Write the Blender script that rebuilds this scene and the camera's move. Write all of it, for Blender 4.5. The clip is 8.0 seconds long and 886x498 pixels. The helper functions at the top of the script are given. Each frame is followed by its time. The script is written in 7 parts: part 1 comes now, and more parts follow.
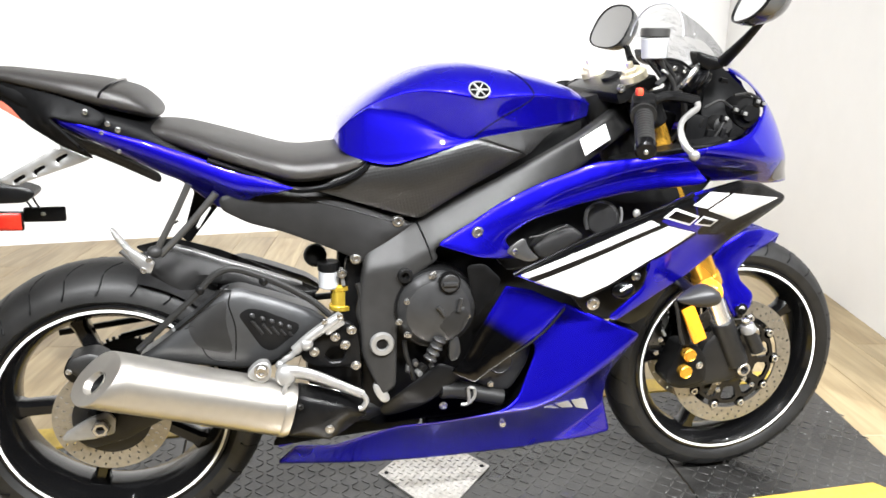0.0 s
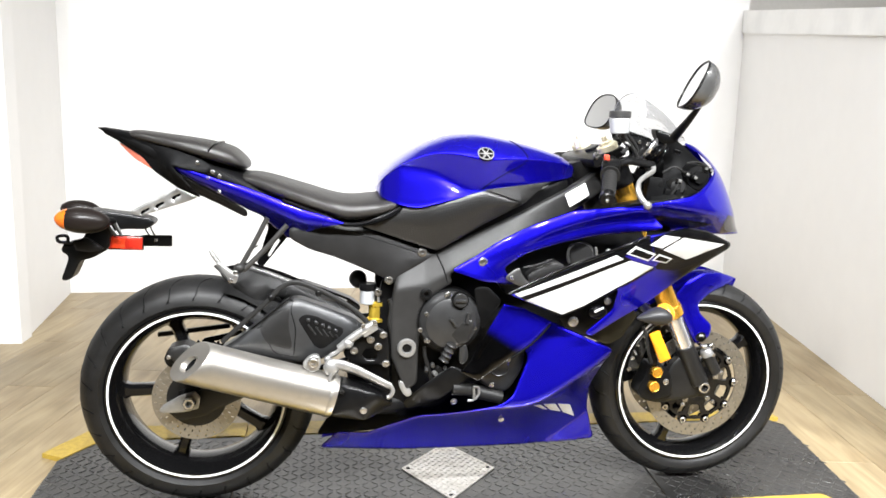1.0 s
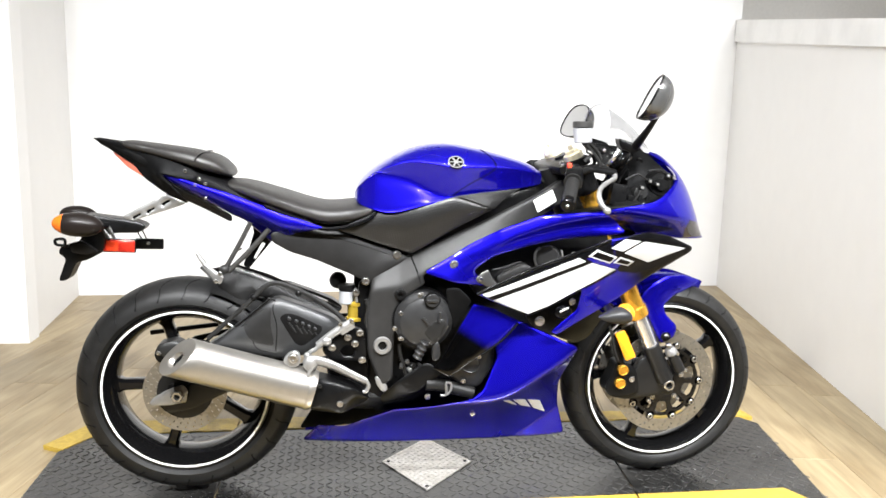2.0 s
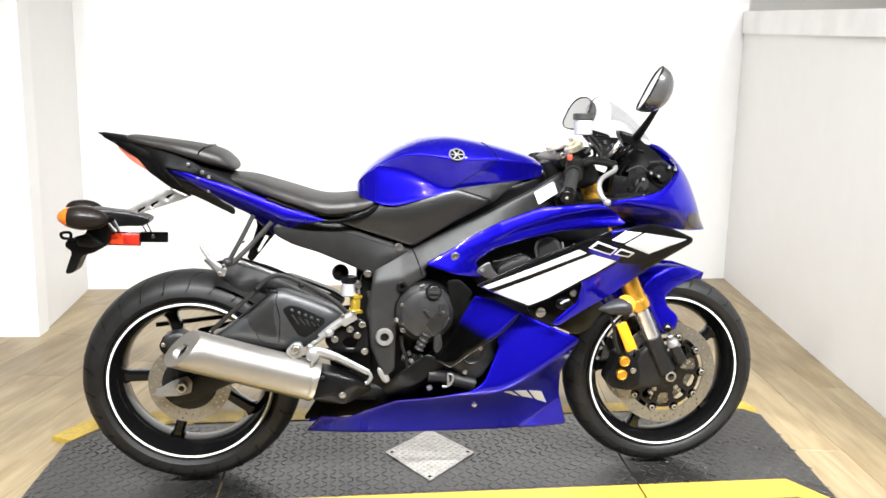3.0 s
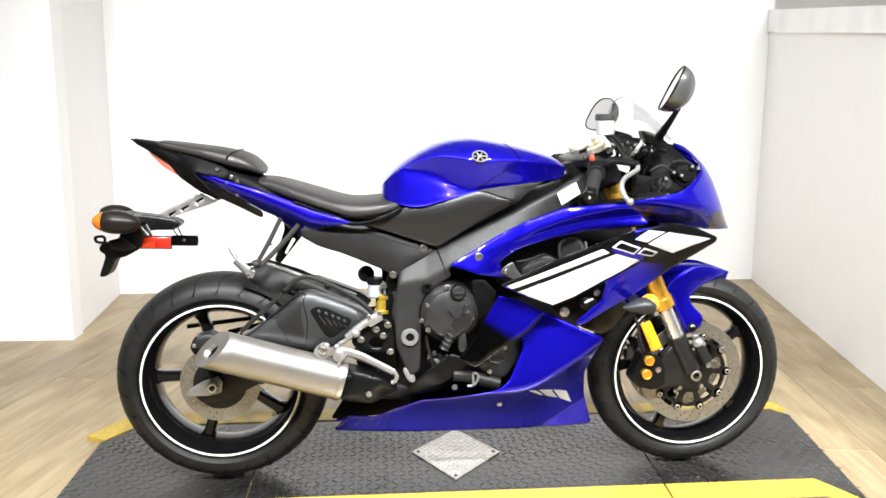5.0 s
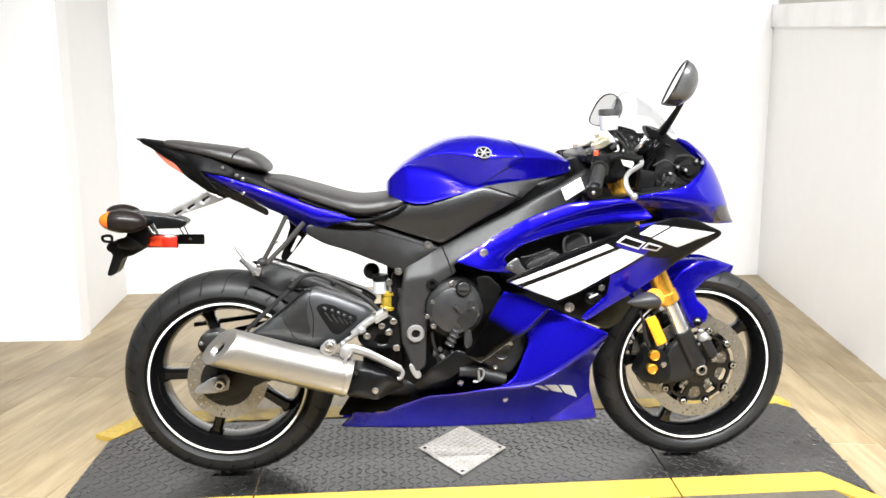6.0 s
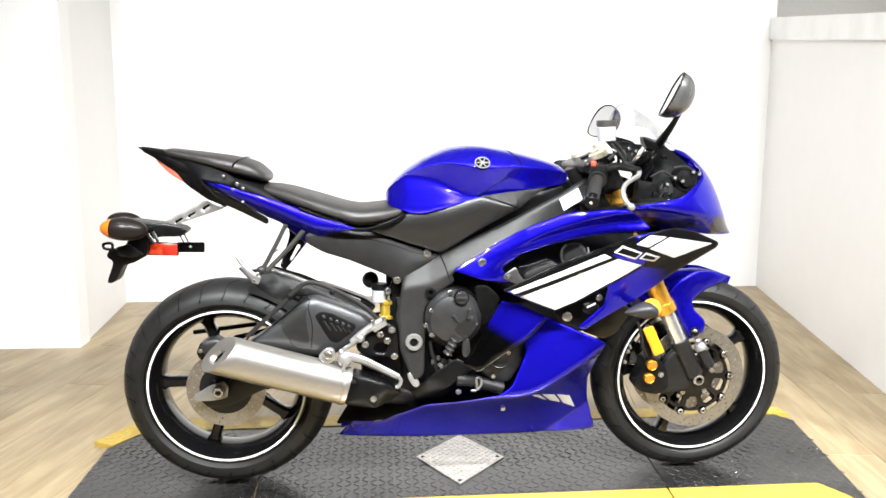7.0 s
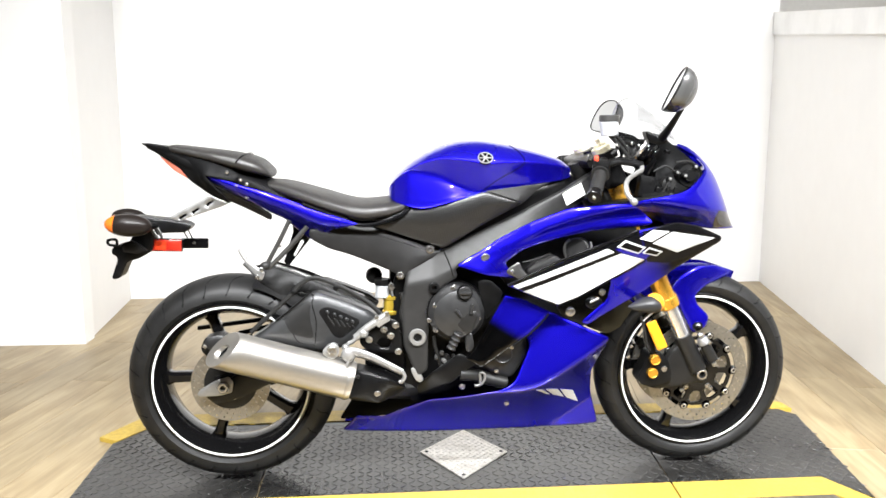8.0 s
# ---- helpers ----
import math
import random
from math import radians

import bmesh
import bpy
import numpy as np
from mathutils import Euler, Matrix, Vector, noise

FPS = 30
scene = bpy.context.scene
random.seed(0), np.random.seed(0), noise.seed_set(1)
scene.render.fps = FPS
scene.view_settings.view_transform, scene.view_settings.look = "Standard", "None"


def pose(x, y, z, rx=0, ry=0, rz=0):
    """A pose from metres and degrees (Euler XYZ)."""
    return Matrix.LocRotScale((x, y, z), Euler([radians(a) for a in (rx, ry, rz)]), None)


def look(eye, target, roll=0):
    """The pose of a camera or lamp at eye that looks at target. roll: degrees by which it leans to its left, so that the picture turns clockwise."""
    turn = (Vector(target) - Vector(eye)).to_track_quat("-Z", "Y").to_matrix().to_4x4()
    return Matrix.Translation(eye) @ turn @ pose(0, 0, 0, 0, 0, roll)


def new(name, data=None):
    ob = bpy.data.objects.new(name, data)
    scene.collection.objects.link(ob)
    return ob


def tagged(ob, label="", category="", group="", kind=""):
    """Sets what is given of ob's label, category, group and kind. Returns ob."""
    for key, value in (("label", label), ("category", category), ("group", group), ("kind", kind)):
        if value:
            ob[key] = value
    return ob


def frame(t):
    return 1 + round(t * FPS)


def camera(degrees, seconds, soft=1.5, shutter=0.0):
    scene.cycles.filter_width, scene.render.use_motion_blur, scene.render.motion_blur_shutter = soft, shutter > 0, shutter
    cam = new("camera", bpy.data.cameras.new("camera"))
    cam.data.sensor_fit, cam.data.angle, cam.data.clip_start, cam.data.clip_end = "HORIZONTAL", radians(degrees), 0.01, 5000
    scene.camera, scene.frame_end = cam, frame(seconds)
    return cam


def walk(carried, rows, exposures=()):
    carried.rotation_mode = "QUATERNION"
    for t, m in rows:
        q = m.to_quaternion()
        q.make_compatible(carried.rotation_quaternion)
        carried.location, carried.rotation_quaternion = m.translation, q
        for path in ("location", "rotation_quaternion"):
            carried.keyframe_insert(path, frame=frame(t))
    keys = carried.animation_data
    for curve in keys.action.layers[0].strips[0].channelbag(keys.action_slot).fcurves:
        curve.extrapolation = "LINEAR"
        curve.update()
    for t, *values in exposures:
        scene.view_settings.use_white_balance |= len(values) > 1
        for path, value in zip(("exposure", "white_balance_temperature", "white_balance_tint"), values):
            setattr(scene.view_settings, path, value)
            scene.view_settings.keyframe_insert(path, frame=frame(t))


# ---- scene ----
from mathutils import geometry
from mathutils.bvhtree import BVHTree

# ---------------------------------------------------------------- camera
cam = camera(60.7, 8.0, soft=1.6)
PATH = [
    (0.0, (-0.338, -1.537, 1.033), (0.0730, 0.3440, 0.4920), 0.60),
    (0.1, (-0.324, -1.600, 1.039), (0.0454, 0.2500, 0.5464), 0.84),
    (0.2, (-0.313, -1.665, 1.032), (0.0477, 0.1983, 0.5856), 2.62),
    (0.3, (-0.306, -1.728, 1.023), (0.0162, 0.1458, 0.5919), 3.04),
    (0.4, (-0.294, -1.784, 1.026), (-0.0008, 0.0992, 0.6147), 3.29),
    (0.5, (-0.290, -1.835, 1.024), (-0.0180, 0.1050, 0.6220), 2.50),
    (0.6, (-0.301, -1.879, 1.022), (-0.0344, 0.0161, 0.6494), 2.99),
    (0.7, (-0.332, -1.909, 1.017), (-0.0482, -0.0160, 0.6458), 2.64),
    (0.8, (-0.337, -1.944, 1.024), (-0.0475, -0.0503, 0.6615), 2.43),
    (0.9, (-0.356, -1.970, 1.016), (-0.0552, -0.0780, 0.6510), 1.98),
    (1.0, (-0.366, -1.996, 1.009), (-0.0540, -0.0470, 0.6820), 1.60),
    (1.1, (-0.375, -2.016, 1.006), (-0.0546, -0.1209, 0.6755), 2.50),
    (1.2, (-0.367, -2.030, 1.002), (-0.0928, -0.1357, 0.6272), 2.10),
    (1.3, (-0.371, -2.036, 1.002), (-0.0920, -0.1487, 0.5998), 2.82),
    (1.4, (-0.370, -2.050, 0.995), (-0.0825, -0.1627, 0.5976), 3.07),
    (1.5, (-0.357, -2.063, 0.997), (-0.0450, -0.1230, 0.6220), 2.60),
    (1.6, (-0.330, -2.083, 1.010), (-0.0330, -0.1848, 0.6750), 1.86),
    (1.7, (-0.329, -2.090, 1.013), (-0.0166, -0.1894, 0.7100), 1.65),
    (1.8, (-0.306, -2.110, 1.014), (-0.0036, -0.2054, 0.7265), 1.81),
    (1.9, (-0.297, -2.114, 1.019), (0.0011, -0.2086, 0.7282), 1.67),
    (2.0, (-0.277, -2.122, 1.023), (-0.0010, -0.1660, 0.7100), 1.50),
    (2.1, (-0.269, -2.125, 1.024), (-0.0166, -0.2176, 0.7092), 1.29),
    (2.2, (-0.267, -2.129, 1.018), (-0.0189, -0.2205, 0.7056), 1.08),
    (3.3, (-0.254, -2.141, 1.020), (-0.0146, -0.2325, 0.6978), 1.33),
    (3.5, (-0.254, -2.144, 1.017), (-0.0290, -0.1850, 0.6860), 1.00),
    (3.8, (-0.262, -2.146, 1.018), (-0.0628, -0.2337, 0.6945), 1.08),
    (4.0, (-0.259, -2.151, 1.013), (-0.0610, -0.1880, 0.6850), 1.00),
    (4.2, (-0.256, -2.156, 1.013), (-0.0714, -0.2397, 0.7007), 0.71),
    (4.5, (-0.256, -2.160, 1.013), (-0.0640, -0.1940, 0.6980), 0.70),
    (4.7, (-0.256, -2.161, 1.017), (-0.0713, -0.2449, 0.7068), 0.63),
    (5.8, (-0.252, -2.173, 1.005), (-0.0849, -0.2551, 0.6949), -0.05),
    (6.0, (-0.254, -2.173, 1.009), (-0.0850, -0.2060, 0.6880), -0.10),
    (6.2, (-0.256, -2.176, 1.012), (-0.0999, -0.2563, 0.7071), 0.02),
    (6.5, (-0.255, -2.182, 1.009), (-0.0870, -0.2120, 0.7120), 0.10),
    (6.8, (-0.251, -2.182, 1.015), (-0.0912, -0.2610, 0.7225), 0.24),
    (7.0, (-0.252, -2.186, 1.009), (-0.0820, -0.2150, 0.7140), 0.20),
    (7.5, (-0.251, -2.189, 1.009), (-0.0920, -0.2180, 0.7120), 0.30),
    (7.8, (-0.253, -2.188, 1.009), (-0.0928, -0.2673, 0.7119), 0.30),
    (8.0, (-0.253, -2.191, 1.005), (-0.0910, -0.2210, 0.7020), 0.00),
]
walk(cam, [(t, look(e, a, r)) for t, e, a, r in PATH],
     [(0.0, 0.15), (0.5, 0.07), (1.5, 0.0), (2.0, 0.02), (3.5, 0.02), (4.5, 0.02), (6.0, 0.12), (8.0, 0.18)])

# ---------------------------------------------------------------- light
FLOOR_Z = -0.015
CEIL_Z = 2.9
world = bpy.data.worlds.new("room_air")
world.use_nodes = True
world.node_tree.nodes["Background"].inputs["Color"].default_value = (1.0, 0.97, 0.93, 1)
world.node_tree.nodes["Background"].inputs["Strength"].default_value = 0.02
scene.world = world
# two unseen rails (y, z): one in front of the motorcycle, one added to wash the back wall
RAILS = [(-2.15, 2.64), (-0.75, 2.72)]
POWER = {-2.15: 27.0, -0.75: 9.8}
SPREAD = {-2.15: 100.0, -0.75: 125.0}
SPOTS = [(x, y, z) for y, z in RAILS for x in (-1.5, -0.85, -0.2, 0.45, 1.1, 1.75, 2.3)]


def spot_pose(x, y, z):
    if y < -1.5:
        return look((x, y, z), (x * 0.8, 0.15, 0.3))
    # the two lamps at the end of the added wall rail are turned across to brighten the wing wall
    return look((x, y, z), (x * 0.9, 2.6, 1.2) if x > -0.6 else (2.0, 1.1, 0.75))


for sx, sy, sz in SPOTS:
    d = bpy.data.lights.new("track_spot_beam", "AREA")
    d.shape, d.size, d.energy, d.color = "DISK", 0.075, POWER[sy], (0.97, 0.985, 1.0)
    d.spread = radians(SPREAD[sy])
    o = new("track_spot_beam", d)
    o.matrix_world = spot_pose(sx, sy, sz) @ pose(0, 0, -0.012)


# ---------------------------------------------------------------- materials
def mat(name, base, rough=0.5, metal=0.0, coat=0.0, var=0.12, scale=40.0, bump=0.0, bump_scale=300.0,
        alt=None, alt_scale=4.0, alt_amt=0.5, aniso=0.0, rough_var=0.1, spec=0.5, per_object=0.0):
    m = bpy.data.materials.new(name)
    m.use_nodes = True
    nt = m.node_tree
    b = nt.nodes["Principled BSDF"]
    b.inputs["Roughness"].default_value = rough
    b.inputs["Metallic"].default_value = metal
    b.inputs["Coat Weight"].default_value = coat
    b.inputs["Coat Roughness"].default_value = 0.04
    b.inputs["Anisotropic"].default_value = aniso
    b.inputs["Specular IOR Level"].default_value = spec
    tc = nt.nodes.new("ShaderNodeTexCoord")
    n1 = nt.nodes.new("ShaderNodeTexNoise")
    n1.inputs["Scale"].default_value, n1.inputs["Detail"].default_value = scale, 5
    nt.links.new(tc.outputs["Object"], n1.inputs["Vector"])
    n2 = nt.nodes.new("ShaderNodeTexNoise")
    n2.inputs["Scale"].default_value, n2.inputs["Detail"].default_value = alt_scale, 4
    nt.links.new(tc.outputs["Object"], n2.inputs["Vector"])
    ramp = nt.nodes.new("ShaderNodeMapRange")
    ramp.inputs["From Min"].default_value, ramp.inputs["From Max"].default_value = 0.3, 0.7
    ramp.inputs["To Min"].default_value, ramp.inputs["To Max"].default_value = 1 - var, 1 + var
    nt.links.new(n1.outputs["Fac"], ramp.inputs["Value"])
    mix = nt.nodes.new("ShaderNodeMix")
    mix.data_type = "RGBA"
    mix.inputs[6].default_value = (*base, 1)
    mix.inputs[7].default_value = (*(alt or [c * 0.8 for c in base]), 1)
    r2 = nt.nodes.new("ShaderNodeMapRange")
    r2.inputs["From Min"].default_value, r2.inputs["From Max"].default_value = 0.42, 0.68
    r2.inputs["To Max"].default_value = alt_amt
    nt.links.new(n2.outputs["Fac"], r2.inputs["Value"])
    nt.links.new(r2.outputs["Result"], mix.inputs[0])
    mul = nt.nodes.new("ShaderNodeVectorMath")
    mul.operation = "SCALE"
    nt.links.new(mix.outputs[2], mul.inputs[0])
    last = ramp.outputs["Result"]
    if per_object:
        oi = nt.nodes.new("ShaderNodeObjectInfo")
        pr = nt.nodes.new("ShaderNodeMapRange")
        pr.inputs["To Min"].default_value, pr.inputs["To Max"].default_value = 1 - per_object, 1 + per_object
        nt.links.new(oi.outputs["Random"], pr.inputs["Value"])
        mm = nt.nodes.new("ShaderNodeMath")
        mm.operation = "MULTIPLY"
        nt.links.new(last, mm.inputs[0])
        nt.links.new(pr.outputs["Result"], mm.inputs[1])
        last = mm.outputs[0]
    nt.links.new(last, mul.inputs["Scale"])
    nt.links.new(mul.outputs["Vector"], b.inputs["Base Color"])
    rr = nt.nodes.new("ShaderNodeMapRange")
    rr.inputs["From Min"].default_value, rr.inputs["From Max"].default_value = 0.3, 0.7
    rr.inputs["To Min"].default_value = max(0.02, rough * (1 - rough_var))
    rr.inputs["To Max"].default_value = min(1.0, rough * (1 + rough_var))
    nt.links.new(n2.outputs["Fac"], rr.inputs["Value"])
    nt.links.new(rr.outputs["Result"], b.inputs["Roughness"])
    if bump:
        n3 = nt.nodes.new("ShaderNodeTexNoise")
        n3.inputs["Scale"].default_value, n3.inputs["Detail"].default_value = bump_scale, 4
        nt.links.new(tc.outputs["Object"], n3.inputs["Vector"])
        bu = nt.nodes.new("ShaderNodeBump")
        bu.inputs["Strength"].default_value, bu.inputs["Distance"].default_value = bump, 0.002
        nt.links.new(n3.outputs["Fac"], bu.inputs["Height"])
        nt.links.new(bu.outputs["Normal"], b.inputs["Normal"])
    return m


M = {
    "wall": mat("white_wall_paint", (0.76, 0.753, 0.742), 0.6, var=0.01, scale=9, bump=0.012, bump_scale=120, alt=(0.74, 0.73, 0.715), alt_scale=0.9, alt_amt=0.6),
    "wall_grey": mat("grey_wall_paint", (0.17, 0.167, 0.16), 0.6, var=0.03, alt=(0.15, 0.147, 0.14), alt_scale=1.0),
    # for walls out of view, kept pale to brighten what the metal reflects
    "wall_beyond": mat("pale_unseen_wall_paint", (0.76, 0.745, 0.72), 0.6, var=0.03, alt=(0.71, 0.695, 0.67), alt_scale=1.0),
    "ceil": mat("ceiling_paint", (0.17, 0.168, 0.163), 0.7, var=0.02, alt=(0.15, 0.148, 0.143), alt_scale=1.5),
    "trim": mat("white_trim_paint", (0.78, 0.775, 0.765), 0.45, var=0.01),
    "wood": None,
    "mat": mat("black_rubber_mat", (0.0080, 0.0078, 0.0075), 0.32, var=0.4, scale=60, alt=(0.036, 0.0345, 0.032), alt_scale=3, alt_amt=0.8, bump=0.3, bump_scale=250, rough_var=0.35, spec=0.85),
    "lug": mat("worn_rubber_tread", (0.0105, 0.0102, 0.0098), 0.30, var=0.4, scale=35, alt=(0.046, 0.044, 0.041), alt_scale=2.8, alt_amt=0.75, rough_var=0.35, spec=0.95),
    "ramp": mat("worn_brown_rubber", (0.085, 0.074, 0.058), 0.55, var=0.25, scale=50, alt=(0.05, 0.045, 0.037), alt_scale=8, alt_amt=0.7, bump=0.2),
    "yellow": mat("yellow_safety_rubber", (0.46, 0.315, 0.048), 0.5, var=0.14, scale=70, alt=(0.36, 0.255, 0.045), alt_scale=9, alt_amt=0.6, bump=0.2),
    "tread": mat("checker_plate_steel", (0.62, 0.60, 0.565), 0.36, 0.85, var=0.2, scale=90, alt=(0.47, 0.44, 0.40), alt_scale=14, alt_amt=0.6),
    "blue": mat("blue_metallic_paint", (0.0085, 0.0050, 0.43), 0.26, 0.78, coat=0.8, var=0.06, scale=900, alt=(0.0075, 0.0045, 0.38), alt_scale=5, spec=0.06),
    "white_paint": mat("white_decal_paint", (0.46, 0.457, 0.45), 0.32, coat=0.4, var=0.02),
    "gloss_black": mat("gloss_black_plastic", (0.003, 0.003, 0.0034), 0.18, var=0.1, spec=0.18),
    "black": mat("matt_black_plastic", (0.0042, 0.0042, 0.0044), 0.30, var=0.25, bump=0.12, bump_scale=900, alt=(0.008, 0.0079, 0.0077), alt_scale=12, spec=0.14),
    "inner_black": mat("dull_black_plastic", (0.0036, 0.0036, 0.0038), 0.5, var=0.25, bump=0.1, bump_scale=900, alt=(0.006, 0.006, 0.006), alt_scale=12, spec=0.06),
    "cover": mat("dark_grey_satin_plastic", (0.0125, 0.0123, 0.0123), 0.36, var=0.15, bump=0.3, bump_scale=900, alt=(0.017, 0.0168, 0.0165), spec=0.16),
    "cover_grain": mat("dotted_grey_plastic", (0.0095, 0.0094, 0.0094), 0.36, var=0.25, scale=260, bump=0.45, bump_scale=420, alt=(0.0135, 0.0133, 0.0131), spec=0.42),
    "frame": mat("grey_cast_alloy_paint", (0.017, 0.0166, 0.0162), 0.44, 0.0, var=0.14, bump=0.16, bump_scale=700, alt=(0.023, 0.0225, 0.022), alt_scale=8, spec=0.24),
    "strut": mat("satin_grey_steel", (0.085, 0.084, 0.082), 0.30, 0.65, var=0.08, alt=(0.065, 0.064, 0.062)),
    "darkframe": mat("charcoal_alloy_paint", (0.0145, 0.0143, 0.0141), 0.40, 0.3, var=0.14, bump=0.2, bump_scale=600, alt=(0.022, 0.0216, 0.0212), spec=0.35),
    "engine": mat("dark_engine_alloy", (0.038, 0.038, 0.0385), 0.30, 0.5, var=0.12, bump=0.10, bump_scale=500, alt=(0.048, 0.048, 0.0485)),
    "swing": mat("graphite_swingarm_paint", (0.036, 0.037, 0.0385), 0.36, 0.45, var=0.1, bump=0.1, bump_scale=500, alt=(0.048, 0.048, 0.0485)),
    "seat": mat("seat_vinyl", (0.0165, 0.0152, 0.0142), 0.44, var=0.12, bump=0.4, bump_scale=900, alt=(0.024, 0.0222, 0.0206), spec=0.62, alt_scale=6, alt_amt=0.6),
    "tyre": mat("tyre_rubber", (0.0075, 0.0074, 0.0073), 0.46, var=0.25, bump=0.2, bump_scale=400, alt=(0.0150, 0.0148, 0.0145), alt_scale=7, spec=0.28),
    "rim": mat("black_wheel_paint", (0.0036, 0.0036, 0.0038), 0.20, 0.1, coat=0.4, var=0.1, spec=0.22),
    "stripe": mat("reflective_rim_tape", (0.80, 0.80, 0.80), 0.35, var=0.05),
    "steel": mat("brushed_steel", (0.54, 0.53, 0.515), 0.26, 0.95, var=0.08, scale=120, alt=(0.47, 0.455, 0.43), alt_scale=6, aniso=0.4),
    "silencer": mat("brushed_titanium", (0.47, 0.447, 0.41), 0.38, 0.88, var=0.03, scale=60, alt=(0.44, 0.412, 0.36), alt_scale=3, aniso=0.3),
    "disc": mat("brake_disc_steel", (0.34, 0.325, 0.295), 0.34, 0.9, var=0.1, scale=120, alt=(0.27, 0.25, 0.21), alt_scale=20),
    "alloy": mat("silver_alloy", (0.28, 0.277, 0.27), 0.36, 0.6, var=0.1, bump=0.05, alt=(0.21, 0.205, 0.195), alt_scale=30),
    "chrome": mat("chrome_tube", (0.82, 0.82, 0.82), 0.22, 0.9, var=0.02),
    "champagne": mat("champagne_anodised_alloy", (0.66, 0.60, 0.44), 0.3, 0.5, var=0.05),
    "pale_alloy": mat("pale_cast_alloy", (0.30, 0.297, 0.29), 0.34, 0.55, var=0.12, bump=0.08, alt=(0.22, 0.217, 0.21), alt_scale=30),
    "yellow_gold": mat("yellow_anodised_alloy", (0.72, 0.50, 0.06), 0.26, 0.7, var=0.06),
    "gold": mat("gold_anodised_alloy", (0.75, 0.40, 0.05), 0.28, 0.8, var=0.06, alt=(0.66, 0.34, 0.04)),
    "grey_dark": mat("smoked_signal_plastic", (0.011, 0.0085, 0.0075), 0.30, var=0.05, spec=0.18),
    "mirror_shell": mat("gloss_black_mirror_shell", (0.075, 0.075, 0.074), 0.26, 0.3, coat=0.5, var=0.10, spec=0.6),
    "lens_brown": mat("smoked_headlight_lens", (0.022, 0.019, 0.020), 0.10, coat=0.6, var=0.1),
    "amber": mat("amber_signal_lens", (0.62, 0.13, 0.012), 0.2, coat=0.8, var=0.08, scale=200),
    "orange": mat("amber_reflector", (0.92, 0.36, 0.015), 0.2, coat=0.5, var=0.1, scale=300),
    "red": mat("red_reflector", (0.34, 0.014, 0.008), 0.30, coat=0.15, var=0.25, scale=260, alt=(0.45, 0.03, 0.012), alt_scale=40, spec=0.3),
    "orange_red": mat("bright_red_prism", (0.66, 0.05, 0.015), 0.30, coat=0.15, var=0.3, scale=400, spec=0.3),
    "tail": mat("red_tail_lens", (0.85, 0.22, 0.15), 0.2, coat=0.8, var=0.05),
    "grey_lens": mat("smoked_grey_lens", (0.019, 0.019, 0.020), 0.42, coat=0.05, var=0.08, spec=0.4),
    "reservoir": mat("frosted_reservoir_plastic", (0.33, 0.335, 0.345), 0.35, var=0.03),
    "paper": mat("white_paper_tag", (0.80, 0.79, 0.76), 0.7, var=0.03),
    "hose": mat("black_hose_rubber", (0.011, 0.0108, 0.0105), 0.5, var=0.15, spec=0.3),
    "redplastic": mat("red_switch_plastic", (0.6, 0.05, 0.02), 0.4),
    "radiator": mat("radiator_core", (0.020, 0.017, 0.007), 0.5, 0.3, var=0.3, scale=300, alt=(0.012, 0.010, 0.004)),
    "glow": None, "glass": None, "mirror": None,
}


